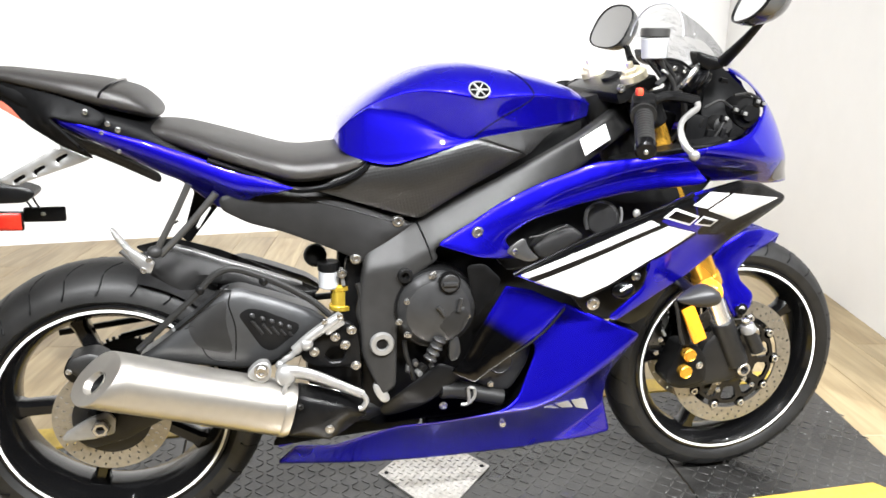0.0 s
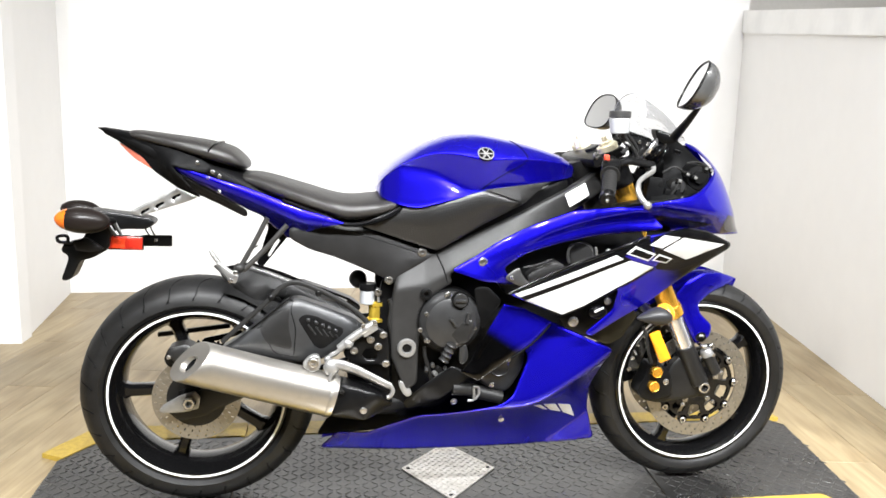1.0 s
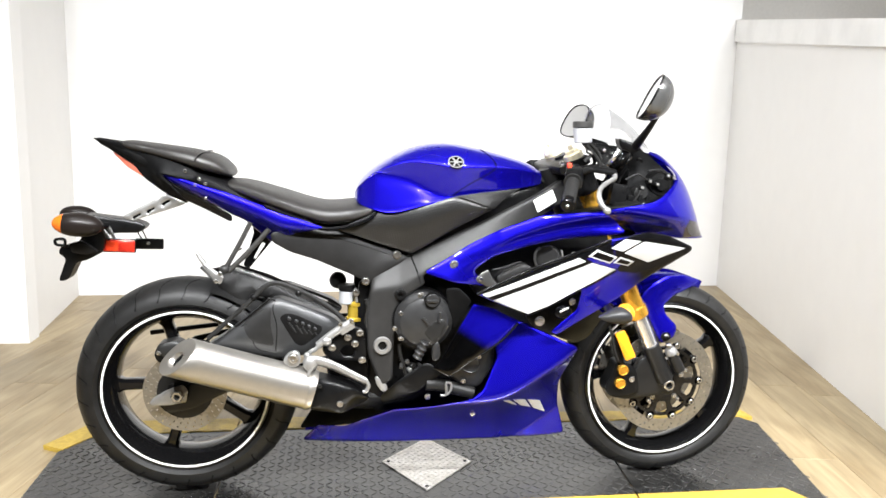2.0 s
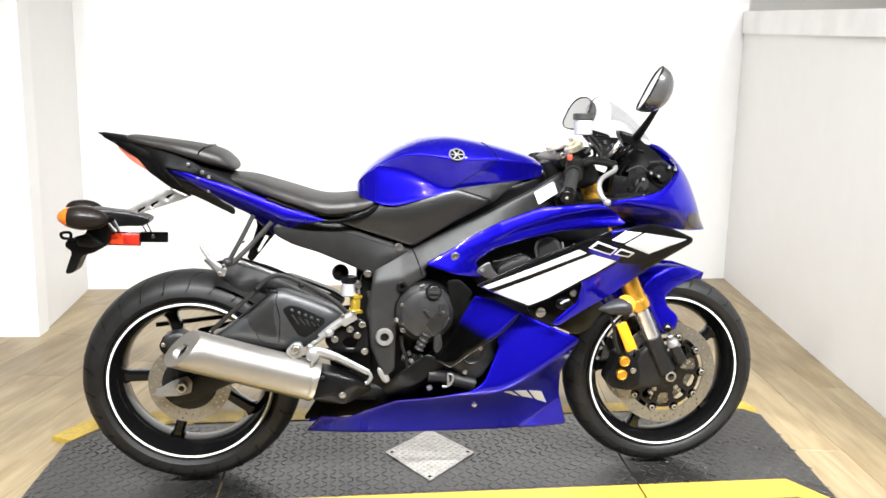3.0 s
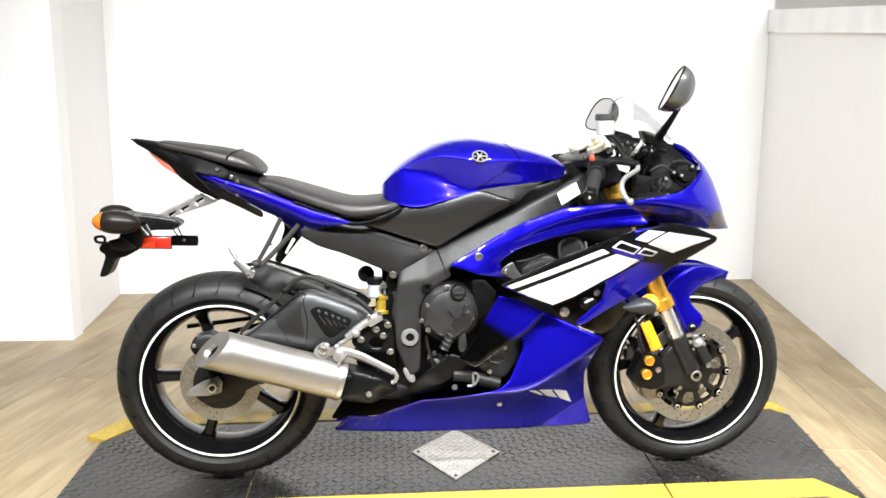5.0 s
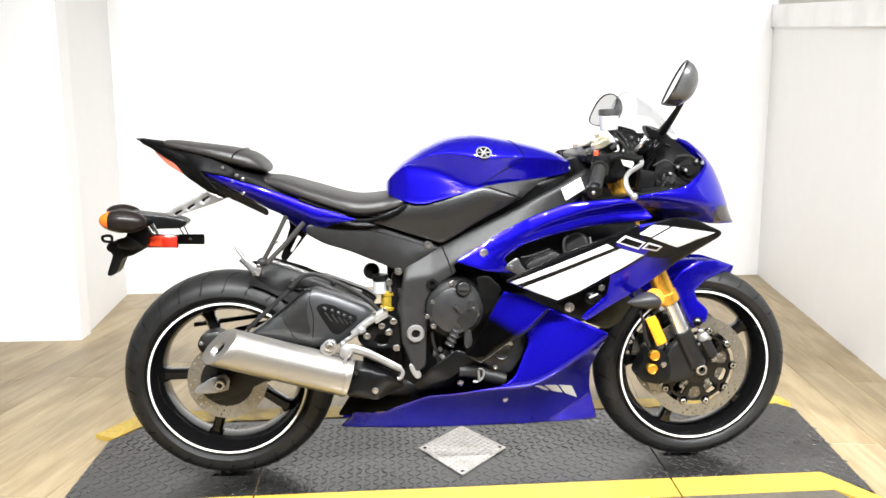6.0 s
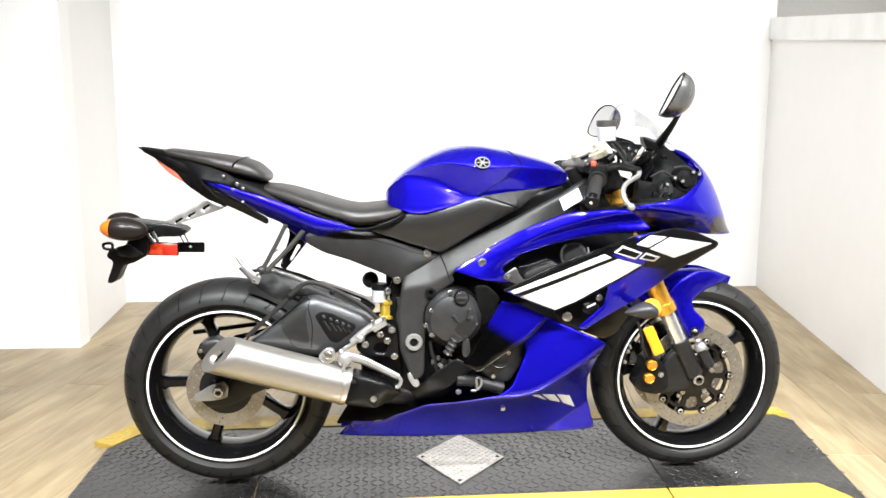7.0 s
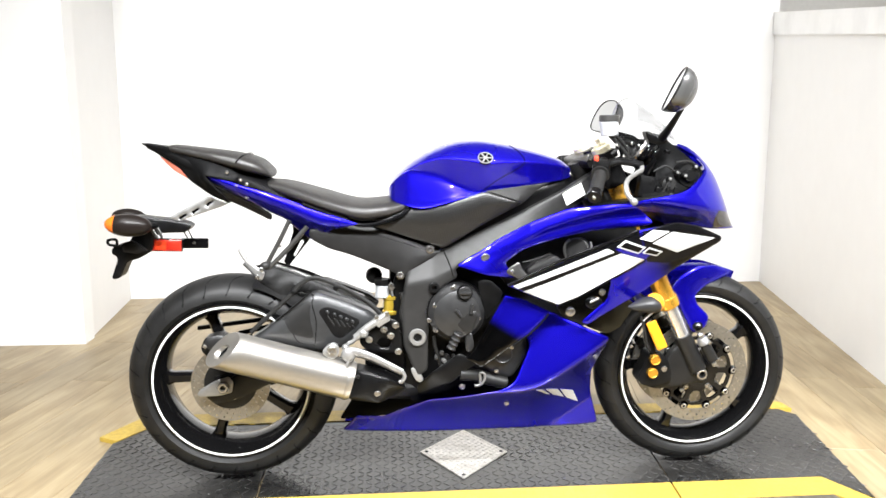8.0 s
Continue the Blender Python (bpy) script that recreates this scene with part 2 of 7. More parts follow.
def special_materials():
    m = bpy.data.materials.new("lamp_diffuser")
    m.use_nodes = True
    b = m.node_tree.nodes["Principled BSDF"]
    b.inputs["Base Color"].default_value = (0.9, 0.9, 0.9, 1)
    b.inputs["Emission Color"].default_value = (1.0, 0.965, 0.92, 1)
    b.inputs["Emission Strength"].default_value = 12.0
    M["glow"] = m
    m = bpy.data.materials.new("clear_screen")
    m.use_nodes = True
    nt = m.node_tree
    nt.nodes.remove(nt.nodes["Principled BSDF"])
    tr = nt.nodes.new("ShaderNodeBsdfTransparent")
    tr.inputs["Color"].default_value = (0.76, 0.765, 0.775, 1)
    gl = nt.nodes.new("ShaderNodeBsdfGlossy")
    gl.inputs["Roughness"].default_value = 0.04
    mx = nt.nodes.new("ShaderNodeMixShader")
    mx.inputs["Fac"].default_value = 0.05
    nt.links.new(tr.outputs["BSDF"], mx.inputs[1])
    nt.links.new(gl.outputs["BSDF"], mx.inputs[2])
    nt.links.new(mx.outputs["Shader"], nt.nodes["Material Output"].inputs["Surface"])
    M["glass"] = m
    m = bpy.data.materials.new("mirror_glass")
    m.use_nodes = True
    b = m.node_tree.nodes["Principled BSDF"]
    b.inputs["Base Color"].default_value = (0.66, 0.665, 0.67, 1)
    b.inputs["Metallic"].default_value = 1.0
    b.inputs["Roughness"].default_value = 0.03
    M["mirror"] = m
    # oak-look planks: long grain, knots, a tone of its own for each board
    m = bpy.data.materials.new("oak_plank")
    m.use_nodes = True
    nt = m.node_tree
    b = nt.nodes["Principled BSDF"]
    tc = nt.nodes.new("ShaderNodeTexCoord")
    oi = nt.nodes.new("ShaderNodeObjectInfo")
    add = nt.nodes.new("ShaderNodeVectorMath")
    add.operation = "MULTIPLY_ADD"
    add.inputs[1].default_value = (1, 1, 1)
    sc = nt.nodes.new("ShaderNodeVectorMath")
    sc.operation = "SCALE"
    sc.inputs[0].default_value = (17.0, 31.0, 5.0)
    nt.links.new(oi.outputs["Random"], sc.inputs["Scale"])
    nt.links.new(tc.outputs["Object"], add.inputs[0])
    nt.links.new(sc.outputs["Vector"], add.inputs[2])
    st = nt.nodes.new("ShaderNodeMapping")
    st.inputs["Scale"].default_value = (30, 2.4, 1)
    nt.links.new(add.outputs["Vector"], st.inputs["Vector"])
    n1 = nt.nodes.new("ShaderNodeTexNoise")
    n1.inputs["Scale"].default_value, n1.inputs["Detail"].default_value, n1.inputs["Distortion"].default_value = 1.0, 9, 1.2
    nt.links.new(st.outputs["Vector"], n1.inputs["Vector"])
    st2 = nt.nodes.new("ShaderNodeMapping")
    st2.inputs["Scale"].default_value = (6, 2.2, 1)
    nt.links.new(add.outputs["Vector"], st2.inputs["Vector"])
    n2 = nt.nodes.new("ShaderNodeTexNoise")
    n2.inputs["Scale"].default_value, n2.inputs["Detail"].default_value = 1.0, 4
    nt.links.new(st2.outputs["Vector"], n2.inputs["Vector"])
    mx = nt.nodes.new("ShaderNodeMix")
    mx.data_type = "RGBA"
    mx.inputs[6].default_value = (0.215, 0.160, 0.086, 1)
    mx.inputs[7].default_value = (0.36, 0.283, 0.166, 1)
    grain = nt.nodes.new("ShaderNodeMapRange")
    grain.inputs["From Min"].default_value, grain.inputs["From Max"].default_value = 0.24, 0.72
    nt.links.new(n1.outputs["Fac"], grain.inputs["Value"])
    nt.links.new(grain.outputs["Result"], mx.inputs[0])
    mx2 = nt.nodes.new("ShaderNodeMix")
    mx2.data_type = "RGBA"
    mx2.blend_type = "MULTIPLY"
    mx2.inputs[7].default_value = (0.66, 0.60, 0.52, 1)
    r = nt.nodes.new("ShaderNodeMapRange")
    r.inputs["From Min"].default_value, r.inputs["From Max"].default_value = 0.45, 0.75
    nt.links.new(n2.outputs["Fac"], r.inputs["Value"])
    nt.links.new(r.outputs["Result"], mx2.inputs[0])
    nt.links.new(mx.outputs[2], mx2.inputs[6])
    tone = nt.nodes.new("ShaderNodeMapRange")
    tone.inputs["To Min"].default_value, tone.inputs["To Max"].default_value = 0.84, 1.12
    nt.links.new(oi.outputs["Random"], tone.inputs["Value"])
    ms = nt.nodes.new("ShaderNodeVectorMath")
    ms.operation = "SCALE"
    nt.links.new(mx2.outputs[2], ms.inputs[0])
    nt.links.new(tone.outputs["Result"], ms.inputs["Scale"])
    nt.links.new(ms.outputs["Vector"], b.inputs["Base Color"])
    b.inputs["Roughness"].default_value = 0.42
    bu = nt.nodes.new("ShaderNodeBump")
    bu.inputs["Strength"].default_value, bu.inputs["Distance"].default_value = 0.15, 0.002
    nt.links.new(n1.outputs["Fac"], bu.inputs["Height"])
    nt.links.new(bu.outputs["Normal"], b.inputs["Normal"])
    M["wood"] = m


special_materials()
M["blue"].node_tree.nodes["Principled BSDF"].inputs["Coat Roughness"].default_value = 0.02


def dotted(m, pitch):
    """Moulded dots in even rows on a plastic cover."""
    nt = m.node_tree
    tc = nt.nodes.new("ShaderNodeTexCoord")
    vo = nt.nodes.new("ShaderNodeTexVoronoi")
    vo.inputs["Scale"].default_value = 1.0 / pitch
    vo.inputs["Randomness"].default_value = 0.0
    mp = nt.nodes.new("ShaderNodeMapping")
    mp.inputs["Rotation"].default_value = (0, 0.22, 0)
    mp.inputs["Scale"].default_value = (1, 0.001, 1)
    nt.links.new(tc.outputs["Object"], mp.inputs["Vector"])
    nt.links.new(mp.outputs["Vector"], vo.inputs["Vector"])
    bu = nt.nodes.new("ShaderNodeBump")
    bu.invert = True
    bu.inputs["Strength"].default_value, bu.inputs["Distance"].default_value = 0.35, 0.0012
    nt.links.new(vo.outputs["Distance"], bu.inputs["Height"])
    nt.links.new(bu.outputs["Normal"], nt.nodes["Principled BSDF"].inputs["Normal"])


dotted(M["cover_grain"], 0.0062)


def fade_material(origin, normal, width):
    """Black that sprays out into blue along a line on the panel: a factory print on the middle fairing, a painted
    reflection on the side fairing.
    """
    m = M["blue"].copy()
    m.name = "blue_to_black_fade_paint"
    nt = m.node_tree
    b = nt.nodes["Principled BSDF"]
    src = b.inputs["Base Color"].links[0].from_socket
    tc = nt.nodes.new("ShaderNodeTexCoord")
    dot = nt.nodes.new("ShaderNodeVectorMath")
    dot.operation = "DOT_PRODUCT"
    dot.inputs[1].default_value = normal
    nt.links.new(tc.outputs["Object"], dot.inputs[0])
    r = nt.nodes.new("ShaderNodeMapRange")
    r.interpolation_type = "SMOOTHSTEP"
    mid = Vector(origin).dot(Vector(normal))
    r.inputs["From Min"].default_value, r.inputs["From Max"].default_value = mid - width / 2, mid + width / 2
    nt.links.new(dot.outputs["Value"], r.inputs["Value"])
    mx = nt.nodes.new("ShaderNodeMix")
    mx.data_type = "RGBA"
    mx.inputs[6].default_value = (0.003, 0.003, 0.0034, 1)
    nt.links.new(r.outputs["Result"], mx.inputs[0])
    nt.links.new(src, mx.inputs[7])
    nt.links.new(mx.outputs[2], b.inputs["Base Color"])
    return m


# ---------------------------------------------------------------- mesh tools
def part(name, bm, material, parent=None, label="", smooth=True, angle=35.0):
    """Links a bmesh as one mesh object under a thing or a part."""
    bmesh.ops.recalc_face_normals(bm, faces=bm.faces)
    me = bpy.data.meshes.new(name)
    if smooth:
        lim = radians(angle)
        for f in bm.faces:
            f.smooth = True
        for e in bm.edges:
            if len(e.link_faces) == 2:
                e.smooth = e.calc_face_angle(0.0) < lim
    bm.to_mesh(me)
    bm.free()
    me.materials.append(M[material] if isinstance(material, str) else material)
    ob = new(name, me)
    if parent is not None:
        ob.parent = parent
    if label:
        ob["label"] = label
    return ob


def thing(name, label, category, kind="", group=""):
    return tagged(new(name), label, category, group, kind)


def box(bm, c, s, rot=None, bevel=0.0):
    r = bmesh.ops.create_cube(bm, size=1.0)
    m = Matrix.Translation(c) @ (rot or Matrix()) @ Matrix.Diagonal((*s, 1))
    bmesh.ops.transform(bm, matrix=m, verts=r["verts"])
    if bevel:
        es = list({e for v in r["verts"] for e in v.link_edges})
        bmesh.ops.bevel(bm, geom=es, offset=bevel, segments=2, affect="EDGES", profile=0.6)
    return bm


def cyl(bm, p0, p1, r0, r1=None, n=20, cap=0.0):
    """A turned rod from p0 to p1, its rims eased by cap."""
    p0, p1 = Vector(p0), Vector(p1)
    r1 = r0 if r1 is None else r1
    ax = (p1 - p0)
    ln = ax.length
    q = ax.to_track_quat("Z", "Y").to_matrix()
    prof = [(0, r0), (ln, r1)] if not cap else [(0, r0 - cap), (cap, r0), (ln - cap, r1), (ln, r1 - cap)]
    rings = []
    for h, r in prof:
        rings.append([bm.verts.new(p0 + q @ Vector((r * math.cos(2 * math.pi * i / n), r * math.sin(2 * math.pi * i / n), h))) for i in range(n)])
    for a, b in zip(rings, rings[1:]):
        for i in range(n):
            bm.faces.new((a[i], a[(i + 1) % n], b[(i + 1) % n], b[i]))
    bm.faces.new(rings[0][::-1])
    bm.faces.new(rings[-1])
    return bm


def ball(bm, c, s, seg=20, rings=12, rot=None):
    r = bmesh.ops.create_uvsphere(bm, u_segments=seg, v_segments=rings, radius=1.0)
    bmesh.ops.transform(bm, matrix=Matrix.Translation(c) @ (rot or Matrix()) @ Matrix.Diagonal((*s, 1)), verts=r["verts"])
    return bm


def catmull(pts, per=6, closed=False):
    p = np.array(pts, float)
    if closed:
        p = np.vstack([p[-1], p, p[0], p[1]])
    else:
        p = np.vstack([2 * p[0] - p[1], p, 2 * p[-1] - p[-2]])
    out = []
    for i in range(1, len(p) - 2):
        for k in range(per):
            t = k / per
            a, b, c, d = p[i - 1], p[i], p[i + 1], p[i + 2]
            out.append(0.5 * (2 * b + (c - a) * t + (2 * a - 5 * b + 4 * c - d) * t * t + (3 * b - a - 3 * c + d) * t ** 3))
    if not closed:
        out.append(p[-2])
    return np.array(out)


def tube(bm, pts, r, n=10, per=6, flat=1.0, taper=None):
    """A round bar or hose along a smooth line."""
    c = catmull(pts, per) if len(pts) > 2 else np.array(pts, float)
    rings, up = [], Vector((0.13, 0.9, 0.41)).normalized()
    for i, q in enumerate(c):
        t = Vector(c[min(i + 1, len(c) - 1)] - c[max(i - 1, 0)]).normalized()
        a = t.cross(up).normalized()
        b = t.cross(a)
        rr = r * (1 + (taper - 1) * i / (len(c) - 1)) if taper else r
        rings.append([bm.verts.new(Vector(q) + a * rr * math.cos(2 * math.pi * k / n) + b * rr * flat * math.sin(2 * math.pi * k / n)) for k in range(n)])
    for s, e in zip(rings, rings[1:]):
        for k in range(n):
            bm.faces.new((s[k], s[(k + 1) % n], e[(k + 1) % n], e[k]))
    bm.faces.new(rings[0][::-1])
    bm.faces.new(rings[-1])
    return bm


def lathe(bm, prof, c, n=96, closed=True):
    """Turns a profile of (radius, y) round the wheel axle through c."""
    rings = []
    for r, y in prof:
        rings.append([bm.verts.new((c[0] + r * math.cos(2 * math.pi * i / n), c[1] + y, c[2] + r * math.sin(2 * math.pi * i / n))) for i in range(n)])
    pairs = list(zip(rings, rings[1:])) + ([(rings[-1], rings[0])] if closed else [])
    for a, b in pairs:
        for i in range(n):
            bm.faces.new((a[i], a[(i + 1) % n], b[(i + 1) % n], b[i]))
    return bm


def eased(pts, r):
    """A closed outline with each corner cut by a small curve."""
    p = np.array(pts, float)
    out = []
    for i in range(len(p)):
        a, b, c = p[i - 1], p[i], p[(i + 1) % len(p)]
        la, lc = np.linalg.norm(a - b), np.linalg.norm(c - b)
        s = b + (a - b) / la * min(r, la * 0.45)
        e = b + (c - b) / lc * min(r, lc * 0.45)
        for t in (0, 0.33, 0.67, 1.0):
            out.append((1 - t) ** 2 * s + 2 * t * (1 - t) * b + t * t * e)
    return np.array(out)


def panel_mesh(bm, pts, thick=0.004, crown=0.008, reach=0.03, step=0.014, corner=0.012, lift=0.0, side=-1, holes=(), dish=None, yfun=None):
    """A moulded shell: an outline of (x, y, z) points filled smoothly, bulging outwards by crown, with eased edges and a real thickness."""
    def resample(p):
        q = []
        for i in range(len(p)):
            a, b = p[i], p[(i + 1) % len(p)]
            k = max(1, int(np.ceil(np.linalg.norm(b - a) / step)))
            q += [a + (b - a) * j / k for j in range(k)]
        return np.array(q)
    loops = [resample(eased(pts, corner))] + [resample(eased(h, min(corner, 0.006))) for h in holes]
    edge = np.vstack(loops)
    e2 = edge[:, [0, 2]]
    lo, hi = e2.min(0), e2.max(0)
    gx, gz = np.meshgrid(np.arange(lo[0], hi[0], step), np.arange(lo[1], hi[1], step * 0.87))
    gx = gx + (np.arange(gx.shape[0])[:, None] % 2) * step * 0.5
    g = np.stack([gx.ravel(), gz.ravel()], 1)
    inside = np.zeros(len(g), bool)
    for lp in loops:
        q = lp[:, [0, 2]]
        for i in range(len(q)):
            a, b = q[i], q[(i + 1) % len(q)]
            hit = (a[1] > g[:, 1]) != (b[1] > g[:, 1])
            den = b[1] - a[1] if abs(b[1] - a[1]) > 1e-12 else 1e-12
            inside ^= hit & (g[:, 0] < (b[0] - a[0]) * (g[:, 1] - a[1]) / den + a[0])
    g = g[inside]
    strips = []
    for lp in loops:
        q = lp[:, [0, 2]]
        tan = np.roll(q, -1, 0) - np.roll(q, 1, 0)
        tan = tan / (np.linalg.norm(tan, axis=1)[:, None] + 1e-9)
        nrm = np.stack([-tan[:, 1], tan[:, 0]], 1)
        area = 0.5 * np.sum(q[:, 0] * np.roll(q[:, 1], -1) - np.roll(q[:, 0], -1) * q[:, 1])
        sign = (1 if area > 0 else -1) * (1 if lp is loops[0] else -1)
        for off in (0.003, 0.009):
            p = q + nrm * sign * off
            dd = np.sqrt(((p[:, None, :] - e2[None]) ** 2).sum(2)).min(1)
            strips.append(p[dd > off * 0.93])
    if len(g):
        dist = np.sqrt(((g[:, None, :] - e2[None]) ** 2).sum(2)).min(1)
        g = g[dist > 0.009 + step * 0.45]
    allp = np.vstack([e2] + strips + [g])
    edges, k = [], 0
    for lp in loops:
        n = len(lp)
        edges += [(k + i, k + (i + 1) % n) for i in range(n)]
        k += n
    v2, _, faces, origin, _, _ = geometry.delaunay_2d_cdt([Vector(p) for p in allp], edges, [], 1, 1e-6)
    v2 = np.array([tuple(v) for v in v2])
    outer = loops[0][:, [0, 2]]
    d = np.sqrt(((v2[:, None, :] - e2[None]) ** 2).sum(2))
    w = 1.0 / (d + 1e-5) ** 3
    y = (w * edge[:, 1][None]).sum(1) / w.sum(1)
    dm = d.min(1)
    if yfun:
        y = np.array([-side * yfun(px, pz) for px, pz in v2])
    out = y + side * (crown * (1 - np.exp(-dm / reach)) + lift)
    rim = np.minimum(thick * 0.45, 0.002) * np.exp(-dm / 0.002)
    out = out - side * rim
    if dish:
        (dx, dz), dr, dd = dish
        rr = np.sqrt((v2[:, 0] - dx) ** 2 + (v2[:, 1] - dz) ** 2) / dr
        out = out - side * dd * np.exp(-rr ** 2)
    top = [bm.verts.new((p[0], o, p[1])) for p, o in zip(v2, out)]
    bot = [bm.verts.new((p[0], o - side * (thick - r_), p[1])) for p, o, r_ in zip(v2, out, rim)]
    count = {}
    for f in faces:
        c = v2[list(f)].mean(0)
        ok = True
        for hl in loops[1:]:
            q = hl[:, [0, 2]]
            s = False
            for i in range(len(q)):
                a, b = q[i], q[(i + 1) % len(q)]
                if (a[1] > c[1]) != (b[1] > c[1]) and c[0] < (b[0] - a[0]) * (c[1] - a[1]) / (b[1] - a[1]) + a[0]:
                    s = not s
            ok = ok and not s
        if not ok:
            continue
        bm.faces.new([top[i] for i in f])
        bm.faces.new([bot[i] for i in reversed(f)])
        for i in range(len(f)):
            a, b = f[i], f[(i + 1) % len(f)]
            key = (min(a, b), max(a, b))
            count[key] = None if key in count else (a, b)
    for ab in count.values():
        if ab:
            a, b = ab
            bm.faces.new((top[a], bot[a], bot[b], top[b]))
    return bm


def panel(name, pts, material, parent, label="", both=False, **kw):
    limit = 70 if "yfun" in kw else 32
    ob = part(name, panel_mesh(bmesh.new(), pts, **kw), material, parent, label, angle=limit)
    if both:
        kw2 = dict(kw, side=1)
        if "holes" in kw:
            kw2["holes"] = [[(x, -y, z) for x, y, z in h] for h in kw["holes"]]
        part(name, panel_mesh(bmesh.new(), [(x, -y, z) for x, y, z in pts], **kw2), material, parent, label, angle=limit)
    return ob


def loft_mesh(bm, stations, n=28, per=5):
    """A closed body through stations (x, y, z_low, z_high, half_width, squareness, bias): bias moves the widest line up or down."""
    s = catmull(stations, per)
    rings = []
    for x, y0, lo, hi, w, e, bias in s:
        zc, h = (lo + hi) / 2, (hi - lo) / 2
        ring = []
        for k in range(n):
            a = 2 * math.pi * k / n
            ca, sa = math.cos(a), math.sin(a)
            yy = math.copysign(abs(ca) ** (2 / e), ca) * w
            zz = math.copysign(abs(sa) ** (2 / e), sa)
            zz = zz + bias * (1 - zz * zz)
            ring.append(bm.verts.new((x, y0 + yy, zc + zz * h)))
        rings.append(ring)
    for a, b in zip(rings, rings[1:]):
        for k in range(n):
            bm.faces.new((a[k], a[(k + 1) % n], b[(k + 1) % n], b[k]))
    bm.faces.new(rings[0][::-1])
    bm.faces.new(rings[-1])
    return bm


def named(name):
    return bpy.data.objects[name]


def bolt(bm, p, r=0.009, h=0.008, n=14, sock=True):
    """A socket-head bolt facing the right-hand side of the motorcycle."""
    x, y, z = p
    prof = [(r * 1.25, 0), (r * 1.25, -0.0015), (r, -0.002), (r, -h + 0.0015), (r * 0.85, -h)]
    if sock:
        prof += [(r * 0.5, -h), (r * 0.45, -h * 0.45)]
    rings = [[bm.verts.new((x + q * math.cos(2 * math.pi * i / n), y + yy, z + q * math.sin(2 * math.pi * i / n))) for i in range(n)] for q, yy in prof]
    for a, b in zip(rings, rings[1:]):
        for i in range(n):
            bm.faces.new((a[i], a[(i + 1) % n], b[(i + 1) % n], b[i]))
    bm.faces.new(rings[-1])
    bm.faces.new(rings[0][::-1])
    return bm


# ---------------------------------------------------------------- room
def wall(name, a, b, z0, z1, label, material="wall", z1b=None, thick=0.12, flip=1, z0b=None):
    """An upright wall from a to b on the plan; z1b gives the far end its own height."""
    bm = bmesh.new()
    a, b = Vector((*a, 0)), Vector((*b, 0))
    nrm = Vector((-(b - a).y, (b - a).x, 0)).normalized() * thick * flip
    z1b = z1 if z1b is None else z1b
    lo = [a, b, b + nrm, a + nrm]
    hi = [z1, z1b, z1b, z1]
    z0b = z0 if z0b is None else z0b
    v = [bm.verts.new((p.x, p.y, h)) for p, h in zip(lo, [z0, z0b, z0b, z0])] + [bm.verts.new((p.x, p.y, h)) for p, h in zip(lo, hi)]
    for f in ((0, 1, 2, 3), (4, 5, 6, 7), (0, 1, 5, 4), (1, 2, 6, 5), (2, 3, 7, 6), (3, 0, 4, 7)):
        bm.faces.new([v[i] for i in f])
    return tagged(part(name, bm, material, smooth=False), label, "wall", kind="structure")


ROOM_W, ROOM_E, ROOM_S, ROOM_N = -4.2, 4.2, -4.6, 3.6
wall("wall_back", (2.39, 2.79), (-1.82, 2.55), FLOOR_Z, CEIL_Z, "white painted back wall of the photo bay", flip=-1)
wall("wall_left_return", (-1.82, 2.67), (-1.7037, 1.56), FLOOR_Z, CEIL_Z, "white painted side wall of the bay", flip=-1)
wall("wall_left_front", (-1.70, 1.525), (ROOM_W, 1.53), FLOOR_Z, CEIL_Z, "white painted wall beside the bay", flip=-1)
wall("wall_right_wing", (2.369, 2.80), (1.55, -0.30), FLOOR_Z, 1.73, "white wing wall with a sloping top", z1b=1.295)
wall("trim_wing_top", (2.347, 2.78), (1.535, -0.296), 1.648, 1.792, "white board along the sloping top of the wing wall", "trim", z1b=1.355, thick=0.16, z0b=1.265)
# unseen walls, added to close the room; the pale ones bounce light back
wall("wall_east", (ROOM_E, ROOM_S), (ROOM_E, ROOM_N), FLOOR_Z, CEIL_Z, "unseen wall added round the workshop", "wall_beyond", flip=-1)
wall("wall_north", (ROOM_E, ROOM_N), (2.2, ROOM_N), FLOOR_Z, CEIL_Z, "unseen wall added round the workshop", "wall_beyond", flip=-1)
wall("wall_west", (ROOM_W, ROOM_S), (ROOM_W, 1.65), FLOOR_Z, CEIL_Z, "unseen wall added round the workshop", "wall_beyond")
wall("wall_south", (ROOM_W, ROOM_S), (ROOM_E, ROOM_S), FLOOR_Z, CEIL_Z, "unseen wall added round the workshop", "wall_grey", flip=-1)
bm = box(bmesh.new(), ((ROOM_W + ROOM_E) / 2, (ROOM_S + ROOM_N) / 2, CEIL_Z + 0.06), (ROOM_E - ROOM_W + 0.3, ROOM_N - ROOM_S + 0.3, 0.12))
tagged(part("ceiling", bm, "ceil", smooth=False), "dark grey painted ceiling", "ceiling", kind="structure")
# both rails hang out of view; the one for the back wall is added
for ry, rz in RAILS:
    rail = thing("track_rail", "unseen white lamp rail hanging under the ceiling", "lamp rail", group="lamp rails")
    rail.location = (0, ry, rz + 0.13)
    part("rail", box(bmesh.new(), (0, 0, 0), (4.8, 0.035, 0.025), bevel=0.003), "trim", rail)
    for hx in (-2.0, 0.0, 2.0):
        part("hanger", cyl(bmesh.new(), (hx, 0, 0), (hx, 0, CEIL_Z - rz - 0.13), 0.006, n=10), "trim", rail)
